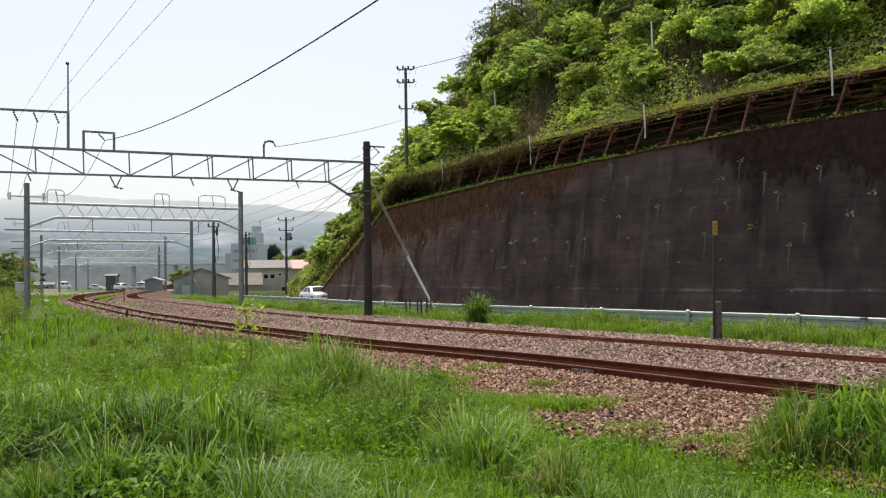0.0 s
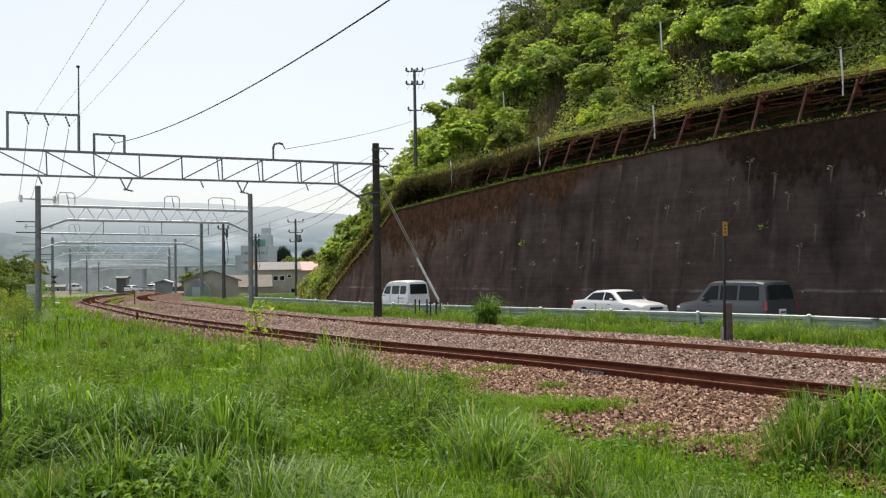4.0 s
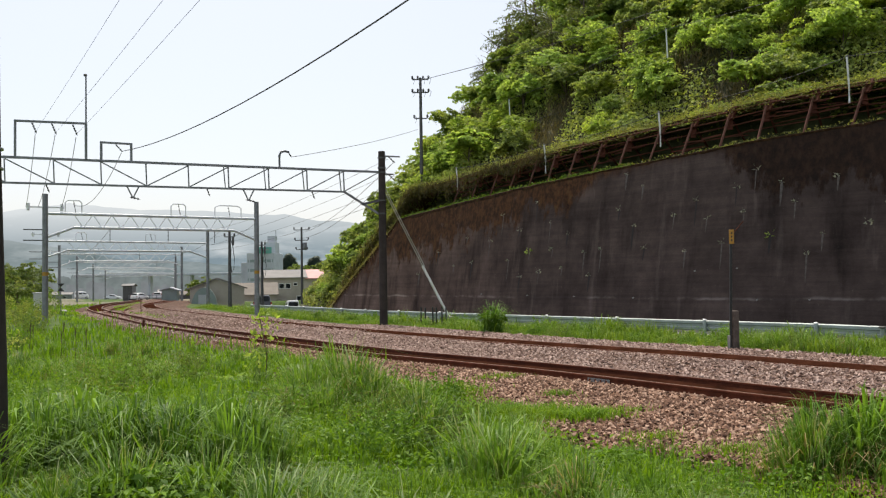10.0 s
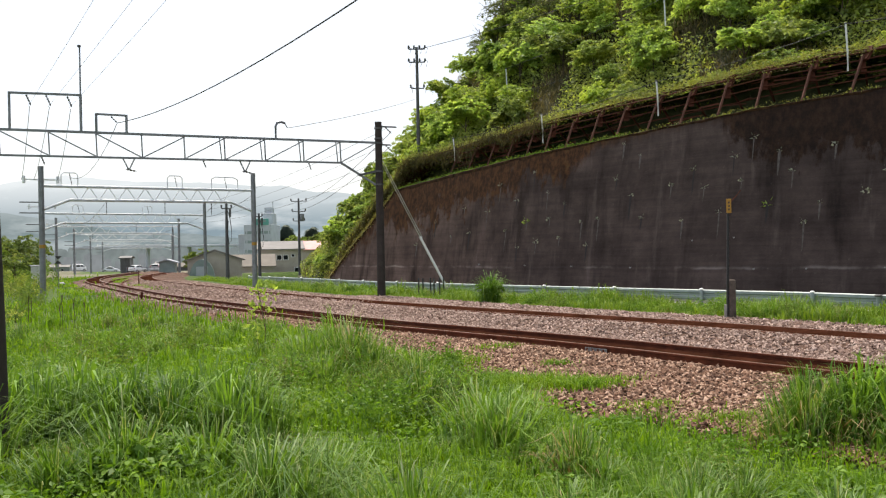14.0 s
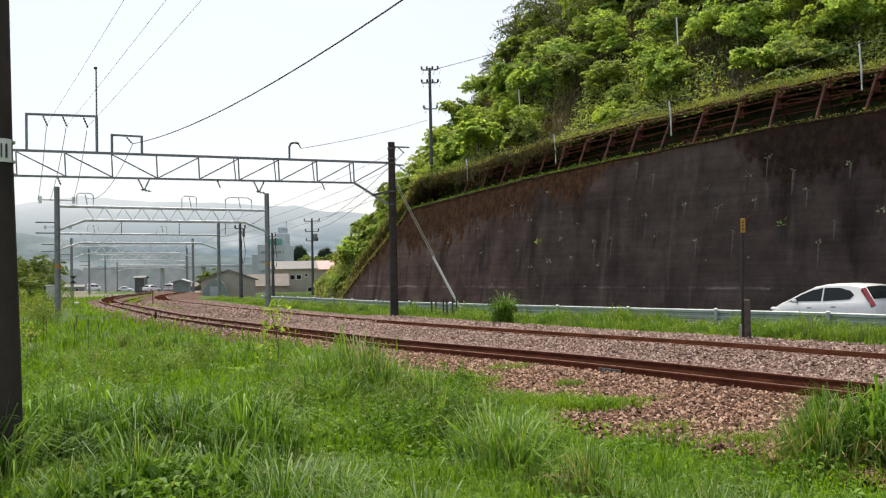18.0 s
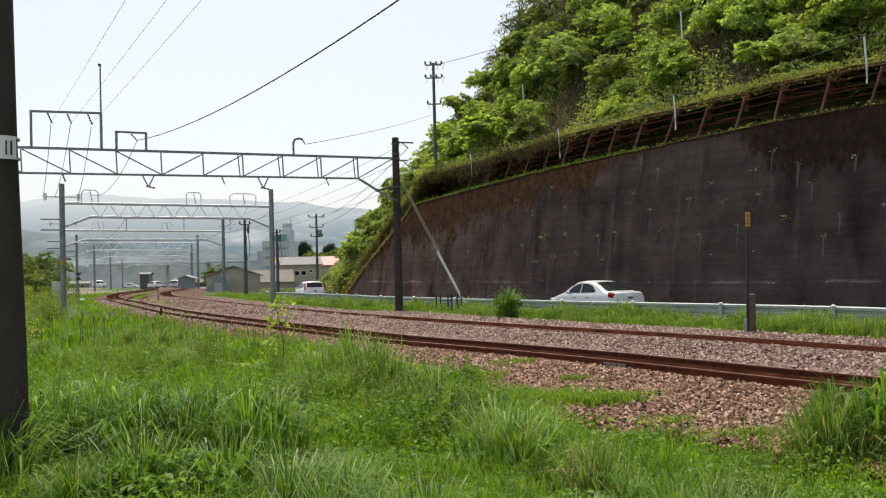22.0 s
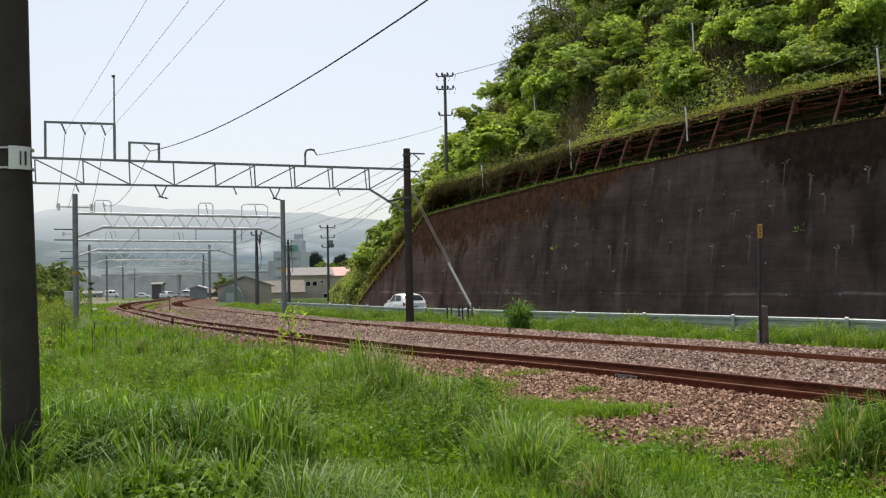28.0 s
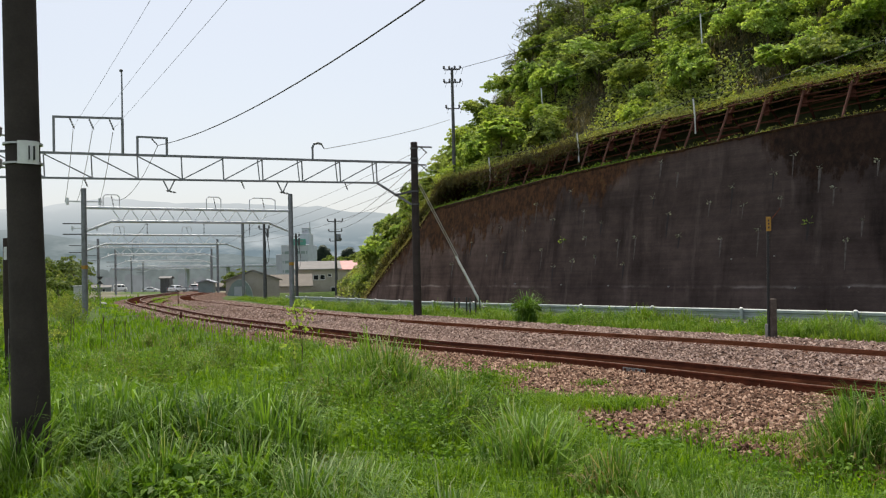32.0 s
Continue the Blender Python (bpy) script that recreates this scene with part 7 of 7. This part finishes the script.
def left_scrub():
    data = [scrub_data("foliage", 120 + i, (M_SCRUB, M_VERGE, M_SCRUB, M_UNDER)[i], 900) for i in range(4)]
    stem = data_of("stem", Mesh().tube([(0, 0, -0.2), (0.05, 0, 0.9)], 0.02, 5, 0.008).tube([(0.05, 0, -0.1), (-0.25, 0.1, 0.8)], 0.015, 5, 0.006), M_BARK)
    for i in range(110):
        y = R.uniform(20, 100)
        x = -y * R.uniform(0.42, 0.60) - 1.5
        if y < 46 and x > -11:
            continue
        r = R.uniform(0.5, 1.2) * (1.0 if y > 40 else 0.8) * (1.25 if y > 70 else 0.9)
        t = thing("shrub", Matrix.Translation((x, y, float(ground_z(x, y)[0]))) @ Matrix.Rotation(R.uniform(0, 6.28), 4, "Z"), "loose yellowish green scrub beside the line", "shrub", "scrub along the line")
        part("stem", stem, None, t, at=Matrix.Diagonal((r, r, r, 1)))
        part("foliage", data[i % 4], None, t, at=Matrix.Diagonal((r * 1.15, r * 1.15, r * R.uniform(0.7, 1.3), 1)))
    for x, y, r, k in ((-28.6, 106, 1.6, 8), (-30.8, 110, 1.3, 9), (-36, 250, 4.6, 6), (-31, 250, 4.2, 7), (-27, 246, 4, 5), (-41, 250, 4.5, 6), (-72, 140, 2.2, 7), (-84, 168, 3.0, 6), (-78, 160, 2.4, 5), (-33.5, 63, 1.5, 8), (-36.5, 66, 1.8, 9), (-34.5, 72, 1.3, 8), (-38.5, 74, 1.9, 9), (-41, 80, 2.0, 8), (-43.5, 86, 2.2, 9), (-46, 92, 2.0, 8), (-41.5, 91, 1.3, 9), (-50, 100, 2.4, 8), (-31.0, 60, 1.0, 9), (-55, 118, 2.6, 9), (-60, 130, 2.8, 8)):
        tree((x, y, float(ground_z(x, y)[0])), r, r * 1.2, k, "small leafy tree behind the line", "trees by the town")


left_scrub()


# ---- vehicles ----
M_WPAINT, M_SPAINT, M_DPAINT = paint("white_car_paint", (0.78, 0.78, 0.77)), paint("silver_car_paint", (0.60, 0.62, 0.63), 0.3), paint("dark_grey_car_paint", (0.05, 0.052, 0.055))
M_CARGLASS, M_TYRE, M_RIM = glass_dark("tinted_car_glass", (0.018, 0.022, 0.022)), simple("tyre_rubber", (0.025, 0.025, 0.025), 0.9), simple("alloy_rim", (0.5, 0.5, 0.5), 0.35, 0.7)
M_TAIL, M_HEAD, M_TRIM = paint("red_lamp_lens", (0.28, 0.015, 0.018), 0.2), paint("clear_lamp_lens", (0.7, 0.7, 0.7), 0.1), simple("black_trim", (0.03, 0.03, 0.03), 0.6)


def car(name, label, mat, W, low, belt, tumble, top, side_windows, front_glass, rear_glass, tails, wheel, axles, lamp_z, nose=0.14, tail=0.07, k=1.0):
    """A road vehicle that faces +x. top: its outline (x, z) from tail to nose; belt: height of the waistline at tail and nose;
    glass: two points on the outline and a share of the width; tails: ends (x, z) and breadth of the tail light at the corner; k: length factor."""
    fit = lambda pts: [(x * k, z) for x, z in pts]
    top, side_windows, axles = fit(top), [fit(w) for w in side_windows], [x * k for x in axles]
    front_glass, rear_glass, tails = ((*fit(v[:2]), v[2]) for v in (front_glass, rear_glass, tails))
    c = thing(name, pose(0, 0, 0), label, "car", "passing vehicles")
    tx, tz = [p[0] for p in top], [p[1] for p in top]
    b, f = tx[0], tx[-1]
    roof = max(tz)
    xs = sorted(set([round(x, 3) for x in np.arange(b, f, 0.09)] + [round(x, 3) for x in tx]))
    half = lambda x: W / 2 - tail * max(0.0, 1 - (x - b) / 0.35) ** 2 - nose * max(0.0, 1 - (f - x) / 0.75) ** 2
    waist = lambda x: min(float(np.interp(x, [b, f], belt)), float(np.interp(x, tx, tz)) - 0.07)
    def lean(x, z):
        """The half width at a height above the waist."""
        return half(x) - 0.045 - tumble * max(0.0, z - waist(x)) / (roof - sum(belt) / 2)
    vs, n = [], 15
    for x in xs:
        zt, zb, h = float(np.interp(x, tx, tz)), waist(x), half(x)
        zl = low + 0.1 * max(0.0, 1 - (x - b) / 0.2) + 0.08 * max(0.0, 1 - (f - x) / 0.25)
        ze = max(zt - 0.065, zb + 0.012)
        we = lean(x, ze)
        half_ring = [(h - 0.07, zl), (h - 0.012, zl + 0.1), (h, 0.5 * (zl + zb)), (h - 0.012, zb - 0.05), (h - 0.045, zb), (we, ze), (we - 0.11, zt - 0.008)]
        vs += [(x, y, z) for y, z in half_ring] + [(x, 0, zt + 0.012)] + [(x, -y, z) for y, z in reversed(half_ring)]
    fs = [(i * n + j, i * n + j + 1, (i + 1) * n + j + 1, (i + 1) * n + j) for i in range(len(xs) - 1) for j in range(n - 1)]
    fs += [(i * n + n - 1, i * n, (i + 1) * n, (i + 1) * n + n - 1) for i in range(len(xs) - 1)]
    fs += [tuple(range(n)), tuple((len(xs) - 1) * n + j for j in range(n - 1, -1, -1))]
    me = data_of("body", Mesh().add(vs, fs), mat, True, 34)
    body = part("body", me, None, c)
    for poly in side_windows:
        for sgn in (1, -1):
            k = len(poly)
            v = [(x, sgn * (lean(x, z) + e), z) for e in (-0.03, 0.008) for x, z in poly]
            part("side_window", Mesh().add(v, [tuple(range(k)), tuple(range(2 * k - 1, k - 1, -1))] + [(i, (i + 1) % k, (i + 1) % k + k, i + k) for i in range(k)]), M_CARGLASS, c, "tinted side window")
    for nm, (p, q, wide) in (("windscreen", front_glass), ("rear_window", rear_glass)):
        dx, dz = q[0] - p[0], q[1] - p[1]
        l = math.hypot(dx, dz)
        nx, nz_ = (dz / l, -dx / l) if nm == "windscreen" else (-dz / l, dx / l)
        v = []
        for e in (-0.03, 0.018):
            for t in (0.0, 0.5, 1.0):
                x, z = p[0] + dx * t, p[1] + dz * t
                bow = 0.02 * math.sin(math.pi * t)
                w = lean(x, z) * wide
                v += [(x + nx * (e + bow + o), y, z + nz_ * (e + bow + o)) for y, o in ((-w, -0.012), (-w * 0.5, 0.006), (0, 0.012), (w * 0.5, 0.006), (w, -0.012))]
        grid = [(a * 5 + i, a * 5 + i + 1, a * 5 + i + 6, a * 5 + i + 5) for a in (0, 1) for i in range(4)]
        rim = [0, 1, 2, 3, 4, 9, 14, 13, 12, 11, 10, 5]
        part(nm, Mesh().add(v, grid + [tuple(15 + i for i in reversed(q4)) for q4 in grid] + [(rim[i], rim[(i + 1) % 12], rim[(i + 1) % 12] + 15, rim[i] + 15) for i in range(12)]), M_CARGLASS, c, "dark curved glass", True)
    (ax, az), (bx, bz), wide = tails
    for sgn in (1, -1):
        part("headlight", Mesh().box((f - 0.2, sgn * (half(f - 0.2) - 0.13), lamp_z), (0.3, 0.24, 0.13), sgn * -0.35, 0.05), M_HEAD, c, "clear headlight")
        ya, yb = half(ax + 0.1) - 0.05, lean(bx + 0.05, max(bz, waist(bx))) - 0.015
        part("tail_light", Mesh().bar((ax, sgn * ya, az), (bx, sgn * yb, bz), wide, wide * 0.8, (sgn * 0.6, 0.8, 0)), M_TAIL, c, "red tail light")
        mx = front_glass[0][0] - 0.42
        mi = part("mirror", Mesh().box((mx, sgn * (half(mx) + 0.06), waist(mx) + 0.09), (0.1, 0.17, 0.13), 0, 0.035), mat, c)
        part("mirror_stalk", Mesh().box((mx, sgn * (half(mx) - 0.03), waist(mx) + 0.05), (0.06, 0.1, 0.04), 0, 0.01), M_TRIM, mi)
        for hx in (-0.55, 0.28):
            part("door_handle", Mesh().box((hx, sgn * (half(hx) + 0.004), waist(hx) - 0.12), (0.17, 0.025, 0.03), 0, 0.01), M_TRIM, body)
        part("sill_strip", Mesh().box((0, sgn * (half(0) - 0.03), low + 0.03), (abs(axles[0] - axles[1]) * 0.72, 0.04, 0.07), 0, 0.012), M_TRIM, body)
    part("front_bumper", Mesh().box((f - 0.06, 0, low + 0.2), (0.2, W * 0.8, 0.2), 0, 0.06), mat, c)
    part("grille", Mesh().box((f + 0.01, 0, lamp_z - 0.04), (0.08, W * 0.42, 0.1), 0, 0.02), M_TRIM, c, "dark grille")
    part("rear_bumper", Mesh().box((b + 0.06, 0, low + 0.24), (0.2, W * 0.88, 0.22), 0, 0.06), mat, c)
    zp = min(tails[0][1], 0.85) - 0.04
    pl = part("number_plate", Mesh().box((float(np.interp(zp, tz[:3], tx[:3])) - 0.02, 0, zp), (0.04, 0.33, 0.165), 0, 0.006), M_WHITEP, c)
    part("mark_bar", Mesh().box((float(np.interp(zp, tz[:3], tx[:3])) - 0.043, 0, zp - 0.02), (0.008, 0.24, 0.06)), M_TRIM, pl)
    part("wiper", Mesh().bar((rear_glass[0][0] - 0.03, 0.05, rear_glass[0][1] + 0.03), (rear_glass[0][0] - 0.0, -0.32, rear_glass[0][1] + 0.06), 0.02), M_TRIM, c)
    for x in axles:
        for sgn in (1, -1):
            part("wheel_arch", Mesh().lathe([(wheel + 0.05, -0.012), (wheel + 0.05, 0.012)], 20, (x, sgn * (half(x) - 0.004), wheel), "y"), M_TRIM, c)
            wh = part("wheel", Mesh().lathe([(wheel - .06, -.09), (wheel, -.06), (wheel, .06), (wheel - .06, .09)], 20, (0, 0, 0), "y"), M_TYRE, c, "black tyre", True, Matrix.Translation((x, sgn * (half(x) - 0.07), wheel)))
            part("rim", Mesh().lathe([(wheel - .1, -.095), (wheel - .08, -.02), (wheel - .08, .02), (wheel - .1, .095)], 14, (0, 0, 0), "y"), M_RIM, wh)
    return c


def make_cars():
    cars = {}
    cars["a"] = car("sedan", "white older sedan driving on the road", M_WPAINT, 1.7, 0.2, (0.9, 0.88), 0.2,
                    [(-2.25, .45), (-2.24, .84), (-2.15, .93), (-1.62, .95), (-1.45, 1.0), (-1.05, 1.27), (-.8, 1.36), (-.2, 1.39), (.2, 1.37), (.42, 1.3), (.95, .95), (1.1, .91), (1.8, .83), (2.15, .75), (2.24, .62), (2.25, .42)],
                    [[(-1.2, .97), (-.88, 1.25), (-.16, 1.29), (-.16, .95)], [(-.08, .95), (-.08, 1.29), (.26, 1.26), (.72, .95)]],
                    ((.93, .97), (.44, 1.29), .84), ((-1.45, 1.01), (-1.05, 1.27), .82), ((-2.2, .78), (-2.1, .86), .2), 0.3, (-1.3, 1.38), .66)
    cars["e"] = car("sedan", "silver sedan driving on the road", M_SPAINT, 1.72, 0.2, (0.96, 0.9), 0.22,
                    [(-2.27, .45), (-2.25, .85), (-2.2, .97), (-2.1, 1.02), (-1.78, 1.03), (-1.5, 1.11), (-1.1, 1.3), (-.75, 1.42), (-.4, 1.465), (0, 1.475), (.4, 1.42), (.8, 1.23), (1.15, 1.01), (1.35, .95), (1.8, .85), (2.1, .74), (2.24, .6), (2.27, .42)],
                    [[(-.06, .99), (-.06, 1.37), (-.4, 1.36), (-.75, 1.27), (-1.02, 1.08), (-.98, 1.01)], [(.92, .98), (.5, 1.27), (.15, 1.36), (.0, 1.37), (.0, .99)]],
                    ((1.1, 1.04), (.45, 1.4), .84), ((-1.66, 1.07), (-.84, 1.4), .84), ((-2.2, .88), (-1.93, .93), .17), 0.31, (-1.35, 1.35), .7, k=0.94)
    cars["b"] = car("van", "small white high-roofed van driving on the road", M_WPAINT, 1.48, 0.22, (1.06, 1.0), 0.12,
                    [(-1.7, .45), (-1.69, 1.0), (-1.66, 1.35), (-1.60, 1.72), (-1.53, 1.82), (-1.3, 1.875), (-.6, 1.895), (.2, 1.88), (.6, 1.85), (.84, 1.79), (.97, 1.69), (1.22, 1.36), (1.4, 1.13), (1.48, 1.07), (1.6, 1.02), (1.67, .9), (1.7, .68), (1.71, .45)],
                    [[(-1.36, 1.14), (-1.44, 1.3), (-1.42, 1.54), (-1.36, 1.6), (-.78, 1.6), (-.78, 1.14)], [(-.64, 1.14), (-.64, 1.6), (.2, 1.6), (.2, 1.14)], [(.38, 1.14), (.38, 1.6), (.82, 1.58), (.92, 1.53), (1.2, 1.14)]],
                    ((1.38, 1.17), (.98, 1.69), .88), ((-1.685, 1.14), (-1.605, 1.68), .86), ((-1.66, .5), (-1.64, .66), .14), 0.27, (-1.12, 1.2), .74, 0.12, 0.05)
    cars["c"] = car("wagon", "dark grey boxy wagon driving on the road", M_DPAINT, 1.7, 0.24, (1.02, 0.98), 0.14,
                    [(-2.1, .5), (-2.09, 1.02), (-2.0, 1.5), (-1.9, 1.66), (-1.6, 1.71), (-.2, 1.73), (.3, 1.7), (.52, 1.62), (1.0, 1.1), (1.15, 1.03), (1.9, .93), (2.07, .8), (2.1, .5)],
                    [[(-1.8, 1.08), (-1.76, 1.53), (-.95, 1.56), (-.95, 1.08)], [(-.85, 1.08), (-.85, 1.56), (-.1, 1.56), (-.1, 1.08)], [(0, 1.08), (0, 1.56), (.34, 1.53), (.78, 1.08)]],
                    ((.98, 1.12), (.56, 1.58), .86), ((-2.07, 1.1), (-1.97, 1.56), .85), ((-2.05, .75), (-2.02, 1.05), .14), 0.33, (-1.25, 1.3), .78, k=0.93)
    cars["d"] = car("hatchback", "white hatchback with tall red tail lights driving on the road", M_WPAINT, 1.7, 0.2, (1.02, 0.86), 0.2,
                    [(-1.98, .45), (-1.97, .86), (-1.9, .98), (-1.84, 1.07), (-1.62, 1.36), (-1.5, 1.46), (-1.3, 1.505), (-.8, 1.535), (-.2, 1.525), (.25, 1.45), (.8, 1.23), (1.2, 1.04), (1.5, .93), (1.8, .78), (1.93, .65), (1.98, .42)],
                    [[(-.16, 1.01), (-.16, 1.41), (-.7, 1.41), (-1.1, 1.32), (-1.24, 1.2), (-1.1, 1.07)], [(1.12, .98), (.66, 1.2), (.3, 1.33), (-.1, 1.41), (-.1, 1.01)]],
                    ((1.24, 1.04), (.34, 1.44), .84), ((-1.85, 1.1), (-1.57, 1.44), .86), ((-1.9, .86), (-1.5, 1.36), .15), 0.3, (-1.22, 1.3), .74, k=0.95)
    cars["f"] = car("hatchback", "small white older hatchback driving on the road", M_WPAINT, 1.56, 0.2, (0.88, 0.84), 0.18,
                    [(-1.85, .42), (-1.84, .84), (-1.76, .93), (-1.4, 1.26), (-1.2, 1.36), (-.6, 1.41), (0, 1.4), (.28, 1.34), (.84, .95), (1.0, .89), (1.6, .78), (1.82, .62), (1.85, .42)],
                    [[(-1.25, .97), (-1.0, 1.26), (-.3, 1.31), (-.3, .94)], [(-.22, .94), (-.22, 1.31), (.14, 1.29), (.6, .93)]],
                    ((.82, .97), (.3, 1.32), .85), ((-1.7, .98), (-1.38, 1.28), .84), ((-1.79, .7), (-1.74, .84), .18), 0.27, (-1.15, 1.15), .62)
    van_body = next(o for o in cars["b"].children if o.name.startswith("body"))
    for sgn in (1, -1):
        part("slide_rail", Mesh().box((-.95, sgn * 0.742, .93), (.75, .02, .028), 0, 0.006), M_TRIM, van_body, "dark sliding-door rail")
        for x in (-.71, .29, 1.22):
            part("door_seam", Mesh().box((x, sgn * 0.737, .72), (.012, .014, .72)), M_TRIM, van_body)
        part("roof_gutter", Mesh().tube([(-1.4, sgn * 0.615, 1.72), (-.3, sgn * 0.622, 1.735), (.8, sgn * 0.615, 1.70)], 0.014, 5), M_WPAINT, van_body)
    return cars


CARS = make_cars()


def parked_cars():
    """Vehicles that stand in the station yard."""
    for key, x, y, a, label in (("f", -57.4, 168, 70, "small pale car parked in the station yard"), ("d", -54.6, 170, 100, "white car parked in the station yard"), ("b", -92.0, 226, 20, "white van parked in the yard beyond the tracks"), ("e", -84.0, 226, 10, "silver car parked in the yard beyond the tracks")):
        tagged(copy_thing(CARS[key], Matrix.Translation((x, y, float(ground_z(x, y)[0]) + 0.03)) @ Matrix.Rotation(radians(a), 4, "Z")), label, "car", "parked vehicles")


parked_cars()


# ---- what moves: lane offset, and seconds with metres along the road ----
DRIVES = {
    "a": (5.2, [(0, 77.3), (1, 71.3), (1.5, 67.4), (2, 62.0), (2.5, 56.8), (3, 52.4), (3.5, 47.0), (32, -260.4)]),
    "b": (2.6, [(0, 2.9), (2, 30.5), (2.5, 37.2), (3, 43.7), (3.5, 49.9), (5.6, 75.0), (6, 78.6), (6.6, 83.4), (7, 86.9), (7.4, 90.4), (7.8, 94.2), (8.2, 98.4), (32, 288.3)]),
    "c": (2.6, [(0, -15.8), (3.5, 26.7), (5.5, 51.0), (6, 57.3), (6.3, 61.4), (6.6, 65.0), (7, 69.4), (7.4, 74.0), (7.8, 77.9), (8.2, 81.2), (8.6, 84.1), (9, 87.1), (9.5, 91.2), (10, 95.6), (10.5, 101.0), (32, 272.4)]),
    "d": (2.6, [(0, -204.3), (18.2, 32.3), (18.4, 34.9), (19, 42.5), (20, 55.0), (20.4, 60.0), (20.8, 65.2), (21.2, 70.5), (21.6, 75.2), (22, 79.2), (22.4, 82.4), (22.8, 85.8), (23.2, 89.3), (23.6, 93.0), (24, 97.0), (32, 157.4)]),
    "e": (2.6, [(0, -216.1), (21.2, 31.3), (22, 41.2), (22.4, 46.0), (23, 53.2), (23.6, 61.1), (24, 66.4), (24.4, 71.2), (24.8, 76.1), (25.2, 79.8), (25.5, 82.4), (32, 134.0)]),
    "f": (2.6, [(0, -249.5), (27.6, 54.1), (28.2, 64.4), (28.6, 69.6), (29, 74.6), (29.6, 80.6), (29.9, 83.4), (30.2, 86.0), (30.5, 89.0), (30.8, 92.5), (31.1, 96.4), (32, 108.4)]),
}


def motions():
    for key, (off, rows) in DRIVES.items():
        out = []
        for t, s in rows:
            x, y = KERB.at(s, off * float(narrow(s)))
            a = KERB.heading(s) + (math.pi if off > 4 else 0)
            slope = math.atan((float(road_z(s + 1.2)) - float(road_z(s - 1.2))) / 2.4) * (1 if off > 4 else -1)
            out.append((t, Matrix.Translation((x, y, float(road_z(s)))) @ Matrix.Rotation(a, 4, "Z") @ Matrix.Rotation(slope, 4, "Y")))
        walk(CARS[key], out)


motions()
